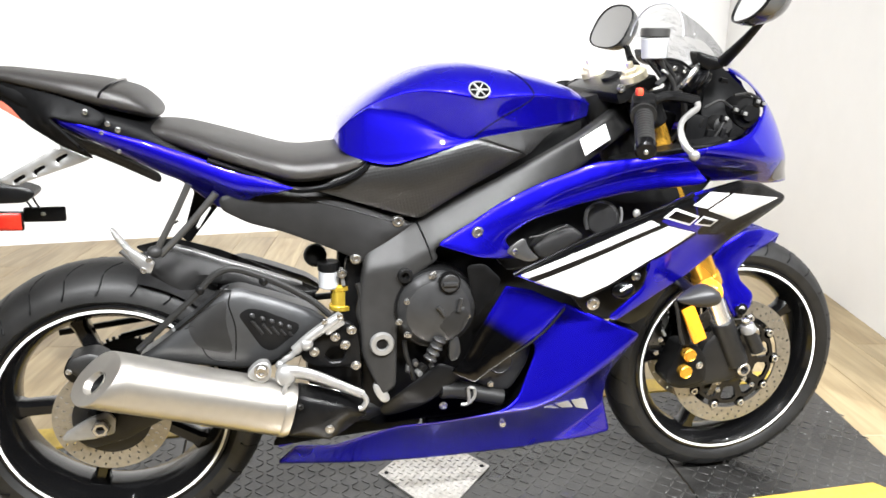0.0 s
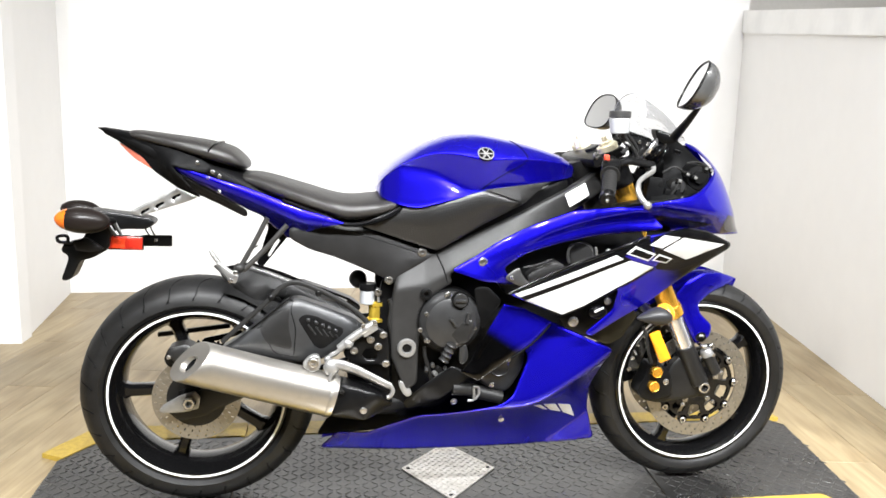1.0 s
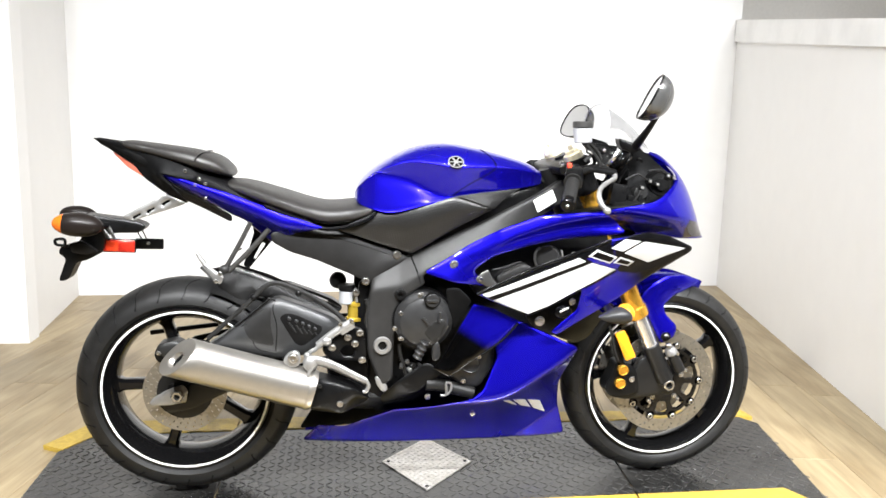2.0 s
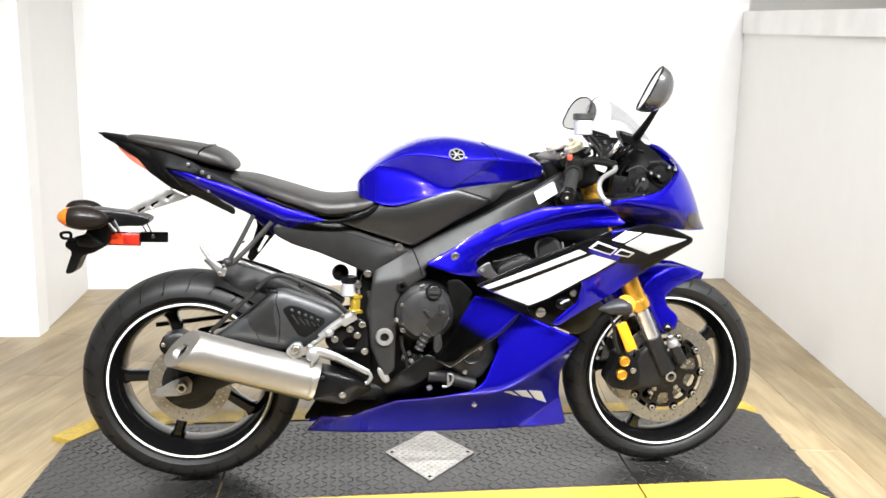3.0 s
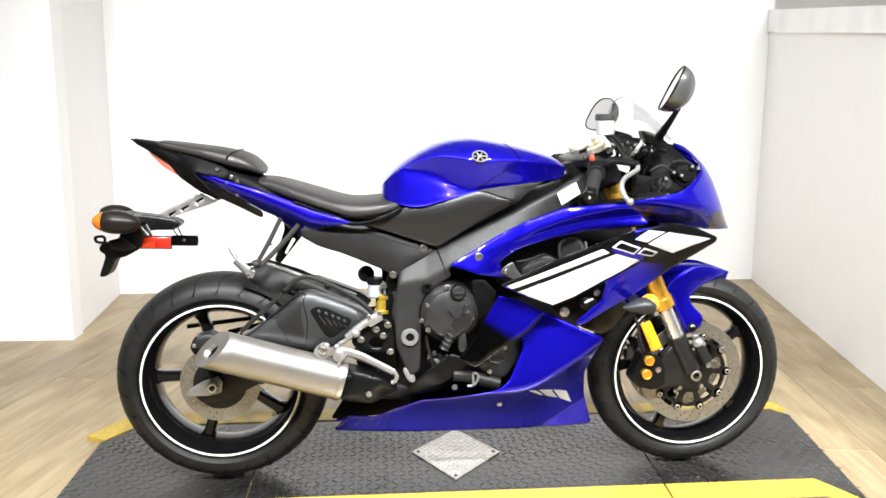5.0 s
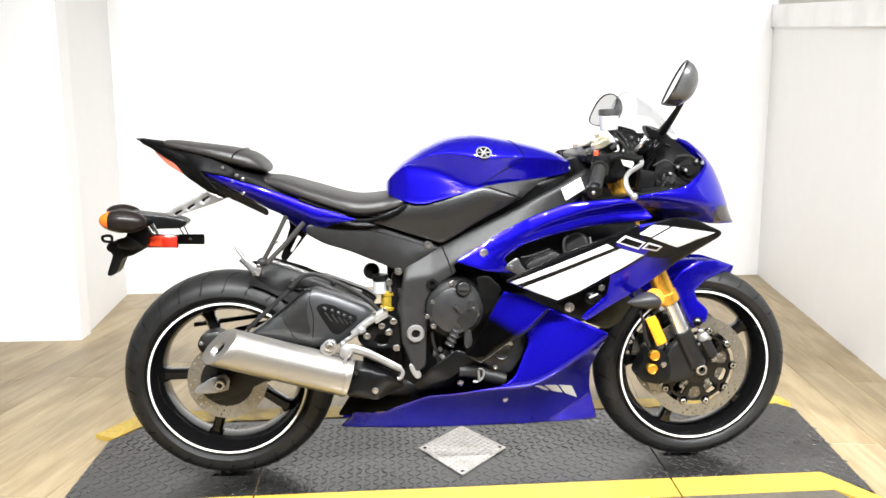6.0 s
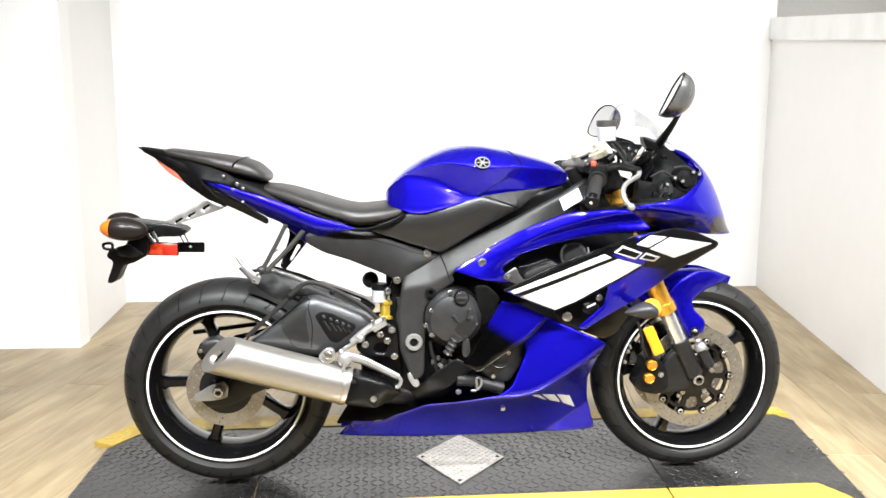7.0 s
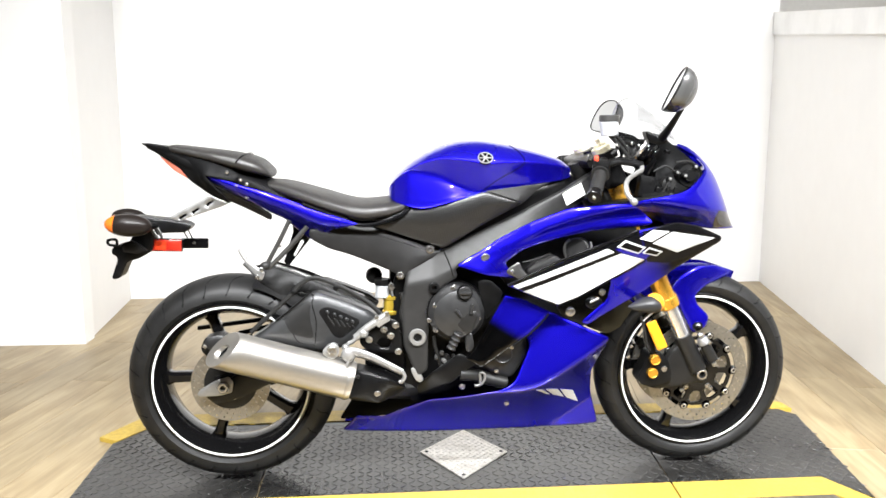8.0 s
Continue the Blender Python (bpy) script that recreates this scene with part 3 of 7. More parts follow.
for sx, sy, sz in SPOTS:
    lamp = thing("track_spot", "small round white track spotlight, lit, on an unseen rail", "spotlight", group="track spotlights")
    lamp.matrix_world = spot_pose(sx, sy, sz)
    part("housing", cyl(bmesh.new(), (0, 0, 0.12), (0, 0, 0.0), 0.060, 0.100, n=28, cap=0.003), "trim", lamp)
    hook = spot_pose(sx, sy, sz).inverted() @ Vector((sx, sy, sz + 0.13))
    part("stem", cyl(bmesh.new(), (0, 0, 0.07), hook, 0.008, n=10), "trim", lamp)
    part("lens", cyl(bmesh.new(), (0, 0, -0.006), (0, 0, 0.002), 0.088, n=28), "glow", lamp)

bm = box(bmesh.new(), ((ROOM_W + ROOM_E) / 2, (ROOM_S + ROOM_N) / 2, FLOOR_Z - 0.06), (ROOM_E - ROOM_W + 0.3, ROOM_N - ROOM_S + 0.3, 0.108))
floor = tagged(part("floor", bm, "black", smooth=False), "pale oak-look plank floor", "floor", kind="structure")


# ---------------------------------------------------------------- mat
def flat_slab(bm, outline, z0, z1):
    lo = [bm.verts.new((x, y, z0)) for x, y in outline]
    hi = [bm.verts.new((x, y, z1)) for x, y in outline]
    n = len(outline)
    bm.faces.new(hi)
    bm.faces.new(lo[::-1])
    for i in range(n):
        bm.faces.new((lo[i], lo[(i + 1) % n], hi[(i + 1) % n], hi[i]))
    return bm


def inside_poly(x, y, poly):
    s = False
    for i in range(len(poly)):
        (ax, ay), (bx, by) = poly[i], poly[(i + 1) % len(poly)]
        if (ay > y) != (by > y) and x < (bx - ax) * (y - ay) / (by - ay) + ax:
            s = not s
    return s


MAT_NEAR, MAT_FAR = -0.175, 0.375
mat_thing = thing("floor_mat", "black rubber tread mat with yellow safety borders on the wooden floor", "floor mat")
sections = [
    [(-1.13, MAT_NEAR), (-0.614, MAT_NEAR), (-0.618, MAT_FAR), (-1.06, MAT_FAR), (-1.14, 0.25)],
    [(-0.608, MAT_NEAR), (0.578, MAT_NEAR), (0.622, MAT_FAR), (-0.612, MAT_FAR)],
    [(0.584, MAT_NEAR), (1.03, MAT_NEAR), (1.115, -0.31), (1.235, 0.31), (1.20, MAT_FAR), (0.628, MAT_FAR)],
]
for sec in sections:
    part("mat_section", flat_slab(bmesh.new(), sec, FLOOR_Z, -0.003), "mat", mat_thing, smooth=False)


def border(name, outline):
    bm = bmesh.new()
    flat_slab(bm, outline, FLOOR_Z + 0.0005, 0.0)
    part(name, bm, "yellow", mat_thing, "worn yellow rubber border", smooth=False)


border("yellow_border", [(-1.16, -0.285), (-0.612, -0.285), (-0.612, -0.178), (-0.98, -0.178), (-1.10, -0.245)])
border("yellow_border", [(-0.606, -0.285), (0.566, -0.285), (0.576, -0.178), (-0.606, -0.178)])
border("yellow_border", [(0.572, -0.285), (1.01, -0.285), (1.06, -0.36), (1.115, -0.34), (1.035, -0.178), (0.582, -0.178)])
border("yellow_border", [(-1.13, 0.26), (-1.055, 0.378), (-0.615, 0.378), (-0.615, 0.485), (-1.10, 0.485), (-1.20, 0.30)])
border("yellow_border", [(-0.611, 0.378), (0.622, 0.378), (0.624, 0.465), (-0.611, 0.485)])
border("yellow_border", [(0.627, 0.378), (1.20, 0.378), (1.25, 0.37), (1.24, 0.44), (0.629, 0.465)])


def ramp(outline_in, outline_out, name, material, label):
    """A bevelled edge that runs from the mat's top down to the floor."""
    bm = bmesh.new()
    hi = [bm.verts.new((x, y, -0.0006)) for x, y in outline_in]
    lo = [bm.verts.new((x, y, FLOOR_Z + 0.003)) for x, y in outline_out]
    hb = [bm.verts.new((x, y, FLOOR_Z + 0.0005)) for x, y in outline_in]
    lb = [bm.verts.new((x, y, FLOOR_Z + 0.0005)) for x, y in outline_out]
    n = len(hi)
    for i in range(n - 1):
        bm.faces.new((hi[i], hi[i + 1], lo[i + 1], lo[i]))
        bm.faces.new((hb[i], hb[i + 1], lb[i + 1], lb[i]))
        bm.faces.new((lo[i], lo[i + 1], lb[i + 1], lb[i]))
        bm.faces.new((hi[i], hi[i + 1], hb[i + 1], hb[i]))
    for i in (0, n - 1):
        bm.faces.new((hi[i], lo[i], lb[i], hb[i]))
    part(name, bm, material, mat_thing, label, smooth=False)


ramp([(-1.02, -0.287), (-0.612, -0.287)], [(-1.10, -0.315), (-0.612, -0.375)], "ramp_edge", "ramp", "worn brown rubber ramp edge")
ramp([(-0.606, -0.287), (0.566, -0.287)], [(-0.606, -0.375), (0.562, -0.375)], "ramp_edge", "ramp", "worn brown rubber ramp edge")
ramp([(0.572, -0.287), (1.008, -0.287)], [(0.568, -0.375), (1.052, -0.362)], "ramp_edge", "ramp", "worn brown rubber ramp edge")


def tread():
    """Short raised bars, turned alternately, over all three mat sections."""
    verts, faces = [], []
    pitch = 0.025
    ny = int((MAT_FAR + 0.33) / pitch)
    nx = int(2.42 / pitch)
    rnd = random.Random(4)
    for j in range(ny):
        for i in range(nx):
            x = -1.16 + (i + 0.5) * pitch
            y = -0.32 + (j + 0.5) * pitch
            if not any(inside_poly(x + dx, y + dy, s) for s in sections for dx, dy in ((0, 0),)):
                continue
            if any(abs(x - sx) < 0.014 for sx in (-0.613, 0.6)) or y > MAT_FAR - 0.012:
                continue
            if abs(x) / 0.142 + abs(y - 0.085) / 0.195 < 1.05:
                continue
            a = radians(45 if (i + j) % 2 else -45)
            ln, wd, h = 0.0120, 0.0034, rnd.uniform(0.0010, 0.0017)
            ca, sa = math.cos(a), math.sin(a)
            k = len(verts)
            for fx, z in ((1.0, -0.0035), (0.72, -0.003 + h)):
                for sx, sy in ((-1, -0.45), (0, -1), (1, -0.45), (1, 0.45), (0, 1), (-1, 0.45)):
                    px, py = sx * ln * (fx if fx == 1 else 0.86), sy * wd * fx
                    verts.append((x + px * ca - py * sa, y + px * sa + py * ca, z))
            faces.append(tuple(k + 6 + q for q in range(6)))
            faces += [(k + q, k + (q + 1) % 6, k + 6 + (q + 1) % 6, k + 6 + q) for q in range(6)]
    me = bpy.data.meshes.new("tread")
    me.from_pydata(verts, [], faces)
    me.materials.append(M["lug"])
    ob = new("tread", me)
    ob.parent = mat_thing
    tagged(ob, "raised rubber tread bars", kind="stuff")


tread()
plate = thing("steel_plate", "diamond-shaped bare steel tread plate screwed onto the black mat", "steel plate")
DIAMOND = [(-0.138, 0.094), (-0.020, -0.106), (0.139, 0.073), (0.018, 0.262)]
part("plate", flat_slab(bmesh.new(), DIAMOND, -0.0025, 0.0012), "tread", plate, smooth=False)
bm = bmesh.new()
for j in range(14):
    for i in range(12):
        u, v = (i + 0.5) / 12, (j + 0.5) / 14
        p = [(1 - u) * (1 - v) * DIAMOND[0][k] + u * (1 - v) * DIAMOND[1][k] + u * v * DIAMOND[2][k] + (1 - u) * v * DIAMOND[3][k] for k in (0, 1)]
        r = Matrix.Rotation(radians(45 if (i + j) % 2 else -45), 4, "Z")
        ball(bm, (p[0], p[1], 0.0010), (0.0085, 0.0024, 0.0018), 8, 4, r)
tagged(part("tread", bm, "tread", plate), "raised steel tread bars", kind="stuff")
for cx, cy in ((-0.118, 0.092), (0.119, 0.076), (-0.018, -0.082)):
    part("screw", ball(bmesh.new(), (cx, cy, 0.0012), (0.006, 0.006, 0.003), 12, 6), "darkframe", plate)

step_plate = thing("steel_step_plate", "bare checker-plate steel strip laid against the front edge of the mat", "steel plate")
bm = bmesh.new()
STEP = [(-0.36, -0.290), (0.475, -0.290), (0.455, -0.440), (-0.375, -0.440)]
tilt = [0.0030, 0.0030, -0.0085, -0.0085]
hi = [bm.verts.new((x, y, z)) for (x, y), z in zip(STEP, tilt)]
lo = [bm.verts.new((x, y, z - 0.003)) for (x, y), z in zip(STEP, tilt)]
bm.faces.new(hi)
bm.faces.new(lo[::-1])
for i in range(4):
    bm.faces.new((lo[i], lo[(i + 1) % 4], hi[(i + 1) % 4], hi[i]))
part("plate", bm, "tread", step_plate, smooth=False)
bm = bmesh.new()
for j in range(6):
    for i in range(34):
        x, y = -0.352 + i * 0.0245, -0.303 - j * 0.0245
        r = Matrix.Rotation(radians(45 if (i + j) % 2 else -45), 4, "Z")
        ball(bm, (x, y, 0.0030 - 0.0115 * (-0.290 - y) / 0.15), (0.0105, 0.0030, 0.0018), 8, 4, r)
tagged(part("tread", bm, "tread", step_plate), "raised steel tread bars", kind="stuff")

# ---------------------------------------------------------------- motorcycle
TIPC = [-13.843, -16.4536, -1.2013, -0.4106, 0.7382]
WIDC = [1.5853, -2.9257, -0.491, 0.205]


def soft_plus(a, k):
    return k * math.log1p(math.exp(min(a / k, 40.0)))


def y_nose(x, z):
    """The nose seen on the plan: a pointed half oval that shrinks with height and turns under below a crease."""
    tip = float(np.polyval(TIPC, min(max(z, 0.70), 0.98) - 0.85)) + 0.002
    w = float(np.polyval(WIDC, min(max(z, 0.70), 0.99) - 0.85))
    crease = float(np.interp(x, [0.36, 0.48, 0.56, 0.64, 0.74], [0.818, 0.822, 0.812, 0.800, 0.788]))
    w -= 1.5 * soft_plus(crease - z, 0.005)
    u = min(max((x - 0.36) / (tip - 0.36), 0.0), 1.0)
    return -w * math.sqrt(1 - u ** 2.6) - 0.004


def y_up(x, z):
    """The upper fairing: two long creases with a hollow between, running together to the rear."""
    high = float(np.interp(x, [0.0, 0.071, 0.108, 0.19, 0.25, 0.31, 0.40, 0.48], [0.660, 0.692, 0.708, 0.750, 0.772, 0.790, 0.810, 0.826]))
    low_ = float(np.interp(x, [0.0, 0.071, 0.099, 0.159, 0.226, 0.301, 0.382, 0.455], [0.630, 0.674, 0.688, 0.712, 0.732, 0.753, 0.764, 0.762]))
    hollow = low_ + (high - low_) * float(np.interp(x, [0.10, 0.25, 0.40], [0.58, 0.50, 0.40]))
    k = min(max((x - 0.01) / 0.14, 0.0), 1.0)
    base = -0.156 - 0.022 * k - 0.050 * min(max(x / 0.45, 0.0), 1.0)
    out = 0.7 * (z - low_) - 1.25 * soft_plus(z - low_, 0.003) + 1.55 * soft_plus(z - hollow, 0.004) - 1.30 * soft_plus(z - high, 0.0025)
    return base - k * out + 0.32 * (1 - k) * (z - 0.69)


def y_low(x, z):
    """The lower fairing: leaning in towards the ground, with a fold, and closing to the rear."""
    s = 1 - 0.62 * min(soft_plus(-x - 0.03, 0.04) / 0.34, 1.15) ** 1.6
    fold = 0.304 + 0.62 * soft_plus(x - 0.165, 0.02)
    y = -(0.216 - 0.29 * soft_plus(z - fold, 0.006)) + 0.205 * (1 - math.exp(-5.2 * soft_plus(fold - z, 0.005)))
    return y * s + 0.9 * soft_plus(x - 0.22, 0.03) ** 2


def y_tail(x, z):
    """The tail side: a sharp crest, the lower face turned well under."""
    crest = float(np.interp(x, [-0.72, -0.515, -0.418, -0.315], [0.889, 0.808, 0.767, 0.755]))
    wide = float(np.interp(x, [-0.72, -0.50, -0.35, -0.30], [0.105, 0.135, 0.150, 0.150]))
    return -wide + 1.1 * soft_plus(crest - z, 0.004) + 0.35 * soft_plus(z - crest, 0.004)


def y_spar(x, z):
    """The frame spar: an upright face with a flat chamfer along its top that leans back."""
    crease = float(np.interp(x, [-0.25, -0.198, -0.111, 0.005, 0.15, 0.265, 0.385], [0.575, 0.590, 0.606, 0.671, 0.744, 0.810, 0.890]))
    wide = float(np.interp(x, [-0.20, -0.05, 0.02, 0.15, 0.27, 0.40], [0.136, 0.146, 0.142, 0.122, 0.098, 0.060]))
    lean = float(np.interp(x, [0.08, 0.25], [0.55, 0.0]))
    return -wide + lean * soft_plus(z - crease, 0.0025)


bike = thing("motorcycle", "metallic blue sport motorcycle with white stripes on a black mat", "motorcycle")
FA = (0.6875, 0.0, 0.297)
RA = (-0.6835, 0.0, 0.303)


def spoke_bar(bm, c, ang, r0, r1, w0, w1, y0, y1, bend=0.0):
    """A cast spoke from the hub to the rim, a tapered box with eased edges."""
    ca, sa = math.cos(ang), math.sin(ang)
    rings = []
    for t in (0, 0.12, 0.5, 0.88, 1.0):
        r, w = r0 + (r1 - r0) * t, w0 + (w1 - w0) * t + (0.012 * (abs(t - 0.5) * 2) ** 6)
        h = y0 + (y1 - y0) * t
        tx = bend * math.sin(t * math.pi)
        ring = []
        for sx, sy in ((-1, -0.6), (-0.6, -1), (0.6, -1), (1, -0.6), (1, 0.6), (0.6, 1), (-0.6, 1), (-1, 0.6)):
            lx, ly = sx * w + tx, sy * h
            ring.append(bm.verts.new((c[0] + r * ca - lx * sa, c[1] + ly, c[2] + r * sa + lx * ca)))
        rings.append(ring)
    for a, b in zip(rings, rings[1:]):
        for k in range(8):
            bm.faces.new((a[k], a[(k + 1) % 8], b[(k + 1) % 8], b[k]))
    bm.faces.new(rings[0][::-1])
    bm.faces.new(rings[-1])
    return bm


def wheel(name, c, radius, half, rim_half, rim_r, first, n_spoke):
    prof = []
    for k in range(15):
        a = radians(-90 + 180 * k / 14)
        prof.append((radius - half * 0.78 * (1 - math.cos(a)), half * math.sin(a)))
    side = rim_r + 0.004
    tp = [(side, -rim_half * 1.02), (side + 0.012, -half * 0.93)]
    tp += [p for p in prof if p[0] > side + 0.02]
    tp += [(side + 0.012, half * 0.93), (side, rim_half * 1.02), (side - 0.01, rim_half * 0.8), (side - 0.01, -rim_half * 0.8)]
    rp = [(rim_r + 0.006, -rim_half - 0.004), (rim_r + 0.002, -rim_half - 0.008), (rim_r - 0.010, -rim_half - 0.007), (rim_r - 0.016, -rim_half + 0.002),
          (rim_r - 0.030, -rim_half * 0.55), (rim_r - 0.034, 0), (rim_r - 0.030, rim_half * 0.55), (rim_r - 0.016, rim_half - 0.002),
          (rim_r - 0.010, rim_half + 0.007), (rim_r + 0.002, rim_half + 0.008), (rim_r + 0.006, rim_half + 0.004), (rim_r - 0.004, rim_half * 0.7), (rim_r - 0.02, 0), (rim_r - 0.004, -rim_half * 0.7)]
    w = part(name, lathe(bmesh.new(), rp, c), "rim", bike, "gloss black cast alloy wheel")
    part("tyre", lathe(bmesh.new(), tp, c, 128), "tyre", w, "black road tyre with light wear")
    bm = bmesh.new()
    for k in range(26):
        for s in (-1, 1):
            line_ = []
            for q in range(7):
                f = q / 6
                ang = radians(12 + 58 * f) * s
                a = 2 * math.pi * (k + 0.5 * (s > 0)) / 26 + 0.17 * f + 0.03 * math.sin(5 * f)
                r = radius - half * 0.78 * (1 - math.cos(ang)) - 0.0012
                line_.append((c[0] + r * math.cos(a), c[1] + half * math.sin(ang), c[2] + r * math.sin(a)))
            tube(bm, line_, 0.0019, 5, 1)
    tagged(part("grooving", bm, "inner_black", w, "fine dark tread grooves"), kind="stuff")
    for s in (-1, 1):
        sp = [(rim_r - 0.0030, s * (rim_half + 0.0086)), (rim_r - 0.0080, s * (rim_half + 0.0083)), (rim_r - 0.0080, s * (rim_half + 0.0068)), (rim_r - 0.0030, s * (rim_half + 0.0068))]
        part("rim_stripe", lathe(bmesh.new(), sp, c), "stripe", w, "white reflective rim stripe")
    part("hub", lathe(bmesh.new(), [(0.018, -0.07), (0.036, -0.07), (0.042, -0.05), (0.05, -0.02), (0.05, 0.02), (0.042, 0.05), (0.036, 0.07), (0.018, 0.07)], c, 40), "rim", w)
    for k in range(n_spoke):
        a = radians(first) + 2 * math.pi * k / n_spoke
        part("spoke", spoke_bar(bmesh.new(), c, a, 0.04, rim_r - 0.028, 0.016, 0.012, 0.026, 0.020), "rim", w)
    return w


def disc(parent, c, y, r_out, r_in, holes, thick=0.005):
    """A drilled brake disc: real holes through a flat ring."""
    bm = bmesh.new()
    seg = 180
    rows = [r_in, r_in + (r_out - r_in) * 0.18, r_in + (r_out - r_in) * 0.30, r_in + (r_out - r_in) * 0.45, r_in + (r_out - r_in) * 0.60, r_in + (r_out - r_in) * 0.75, r_in + (r_out - r_in) * 0.88, r_out]
    grid = [[[bm.verts.new((c[0] + r * math.cos(2 * math.pi * i / seg), y + s * thick / 2, c[2] + r * math.sin(2 * math.pi * i / seg))) for i in range(seg)] for r in rows] for s in (-1, 1)]
    def gone(j, i):
        return j in (1, 3, 5) and (i + {1: 0, 3: 2, 5: 4}[j]) % 6 == 0
    for j in range(len(rows) - 1):
        for i in range(seg):
            k = (i + 1) % seg
            if gone(j, i):
                a, b = grid
                for p, q in (((j, i), (j, k)), ((j, k), (j + 1, k)), ((j + 1, k), (j + 1, i)), ((j + 1, i), (j, i))):
                    bm.faces.new((a[p[0]][p[1]], a[q[0]][q[1]], b[q[0]][q[1]], b[p[0]][p[1]]))
                continue
            for s in (0, 1):
                gg = grid[s]
                bm.faces.new((gg[j][i], gg[j][k], gg[j + 1][k], gg[j + 1][i]))
    for j in (0, len(rows) - 1):
        for i in range(seg):
            k = (i + 1) % seg
            bm.faces.new((grid[0][j][i], grid[0][j][k], grid[1][j][k], grid[1][j][i]))
    return part("brake_disc", bm, "disc", parent, "drilled steel brake disc")


rear = wheel("rear_wheel", RA, 0.3015, 0.089, 0.068, 0.2245, -107, 5)
disc(rear, RA, -0.085, 0.110, 0.066, 0)
part("disc_carrier", lathe(bmesh.new(), [(0.03, -0.078), (0.074, -0.08), (0.074, -0.088), (0.03, -0.095)], RA, 48), "darkframe", rear)
bm = lathe(bmesh.new(), [(0.04, 0.098), (0.094, 0.098), (0.094, 0.104), (0.04, 0.104)], RA, 90)
for k in range(45):
    a = 2 * math.pi * k / 45
    box(bm, (RA[0] + 0.096 * math.cos(a), 0.101, RA[2] + 0.096 * math.sin(a)), (0.009, 0.006, 0.006), Matrix.Rotation(-a, 4, "Y"))
part("sprocket", bm, "darkframe", rear, smooth=False)

front = wheel("front_wheel", FA, 0.2965, 0.060, 0.046, 0.2325, -111, 5)
def carrier(parent, c, y, thick=0.008):
    """The black spider inside a front disc: a ring pierced by ten rounded windows."""
    bm = bmesh.new()
    seg = 200
    rows = [0.040, 0.063, 0.0665, 0.071, 0.089, 0.094, 0.098, 0.107]
    open_ = {1: 0.25, 2: 0.34, 3: 0.36, 4: 0.36, 5: 0.25}
    grid = [[[bm.verts.new((c[0] + r * math.cos(2 * math.pi * i / seg), y + q * thick / 2, c[2] + r * math.sin(2 * math.pi * i / seg))) for i in range(seg)] for r in rows] for q in (-1, 1)]
    cells = {(j, i) for j in range(len(rows) - 1) for i in range(seg) if abs(((i + 0.5) * 10 / seg) % 1.0 - 0.5) > open_.get(j, 0.0)}
    for j, i in cells:
        k = (i + 1) % seg
        for g in grid:
            bm.faces.new((g[j][i], g[j][k], g[j + 1][k], g[j + 1][i]))
        for nb, p, q in (((j - 1, i), (j, i), (j, k)), ((j + 1, i), (j + 1, k), (j + 1, i)), ((j, (i - 1) % seg), (j + 1, i), (j, i)), ((j, k), (j, k), (j + 1, k))):
            if nb not in cells:
                bm.faces.new((grid[0][p[0]][p[1]], grid[0][q[0]][q[1]], grid[1][q[0]][q[1]], grid[1][p[0]][p[1]]))
    for k in range(10):
        a = 2 * math.pi * k / 10
        x, z = c[0] + 0.1105 * math.cos(a), c[2] + 0.1105 * math.sin(a)
        cyl(bm, (x, y - thick / 2, z), (x, y + thick / 2, z), 0.0135, n=18, cap=0.001)
    return part("disc_carrier", bm, "rim", parent, "gloss black pierced disc carrier")


for s in (-1, 1):
    disc(front, FA, s * 0.062, 0.155, 0.119, 0)
    carrier(front, FA, s * 0.062)
    part("disc_hub", lathe(bmesh.new(), [(0.03, s * 0.05), (0.052, s * 0.056), (0.052, s * 0.068), (0.03, s * 0.072)], FA, 48), "rim", front)
    for k in range(10):
        a = 2 * math.pi * k / 10
        x, z = FA[0] + 0.1135 * math.cos(a), FA[2] + 0.1135 * math.sin(a)
        part("disc_rivet", lathe(bmesh.new(), [(0.0035, s * 0.060), (0.0085, s * 0.060), (0.0085, s * 0.0690), (0.0075, s * 0.0698), (0.0045, s * 0.0698), (0.0035, s * 0.0675)], (x, 0, z), 16), "steel", front, "silver disc rivet")

# bodywork ------------------------------------------------------
# fuel tank
# (x, low, high, half width, ridge height, depth of the hollow under the ridge, spread of the foot)
TANK = [
    (-0.232, 0.836, 0.850, 0.070, 0.846, 0.002, 0.003),
    (-0.222, 0.824, 0.876, 0.108, 0.868, 0.003, 0.010),
    (-0.185, 0.812, 0.914, 0.134, 0.903, 0.004, 0.014),
    (-0.138, 0.806, 0.946, 0.150, 0.925, 0.010, 0.017),
    (-0.087, 0.816, 0.970, 0.159, 0.937, 0.017, 0.017),
    (-0.035, 0.829, 0.984, 0.165, 0.934, 0.024, 0.014),
    (0.028, 0.843, 0.987, 0.168, 0.924, 0.029, 0.004),
    (0.084, 0.853, 0.979, 0.164, 0.926, 0.032, 0.0),
    (0.137, 0.861, 0.968, 0.152, 0.927, 0.027, 0.0),
    (0.196, 0.868, 0.953, 0.130, 0.922, 0.020, 0.0),
    (0.250, 0.874, 0.935, 0.100, 0.913, 0.012, 0.0),
    (0.284, 0.880, 0.916, 0.070, 0.902, 0.006, 0.0),
]


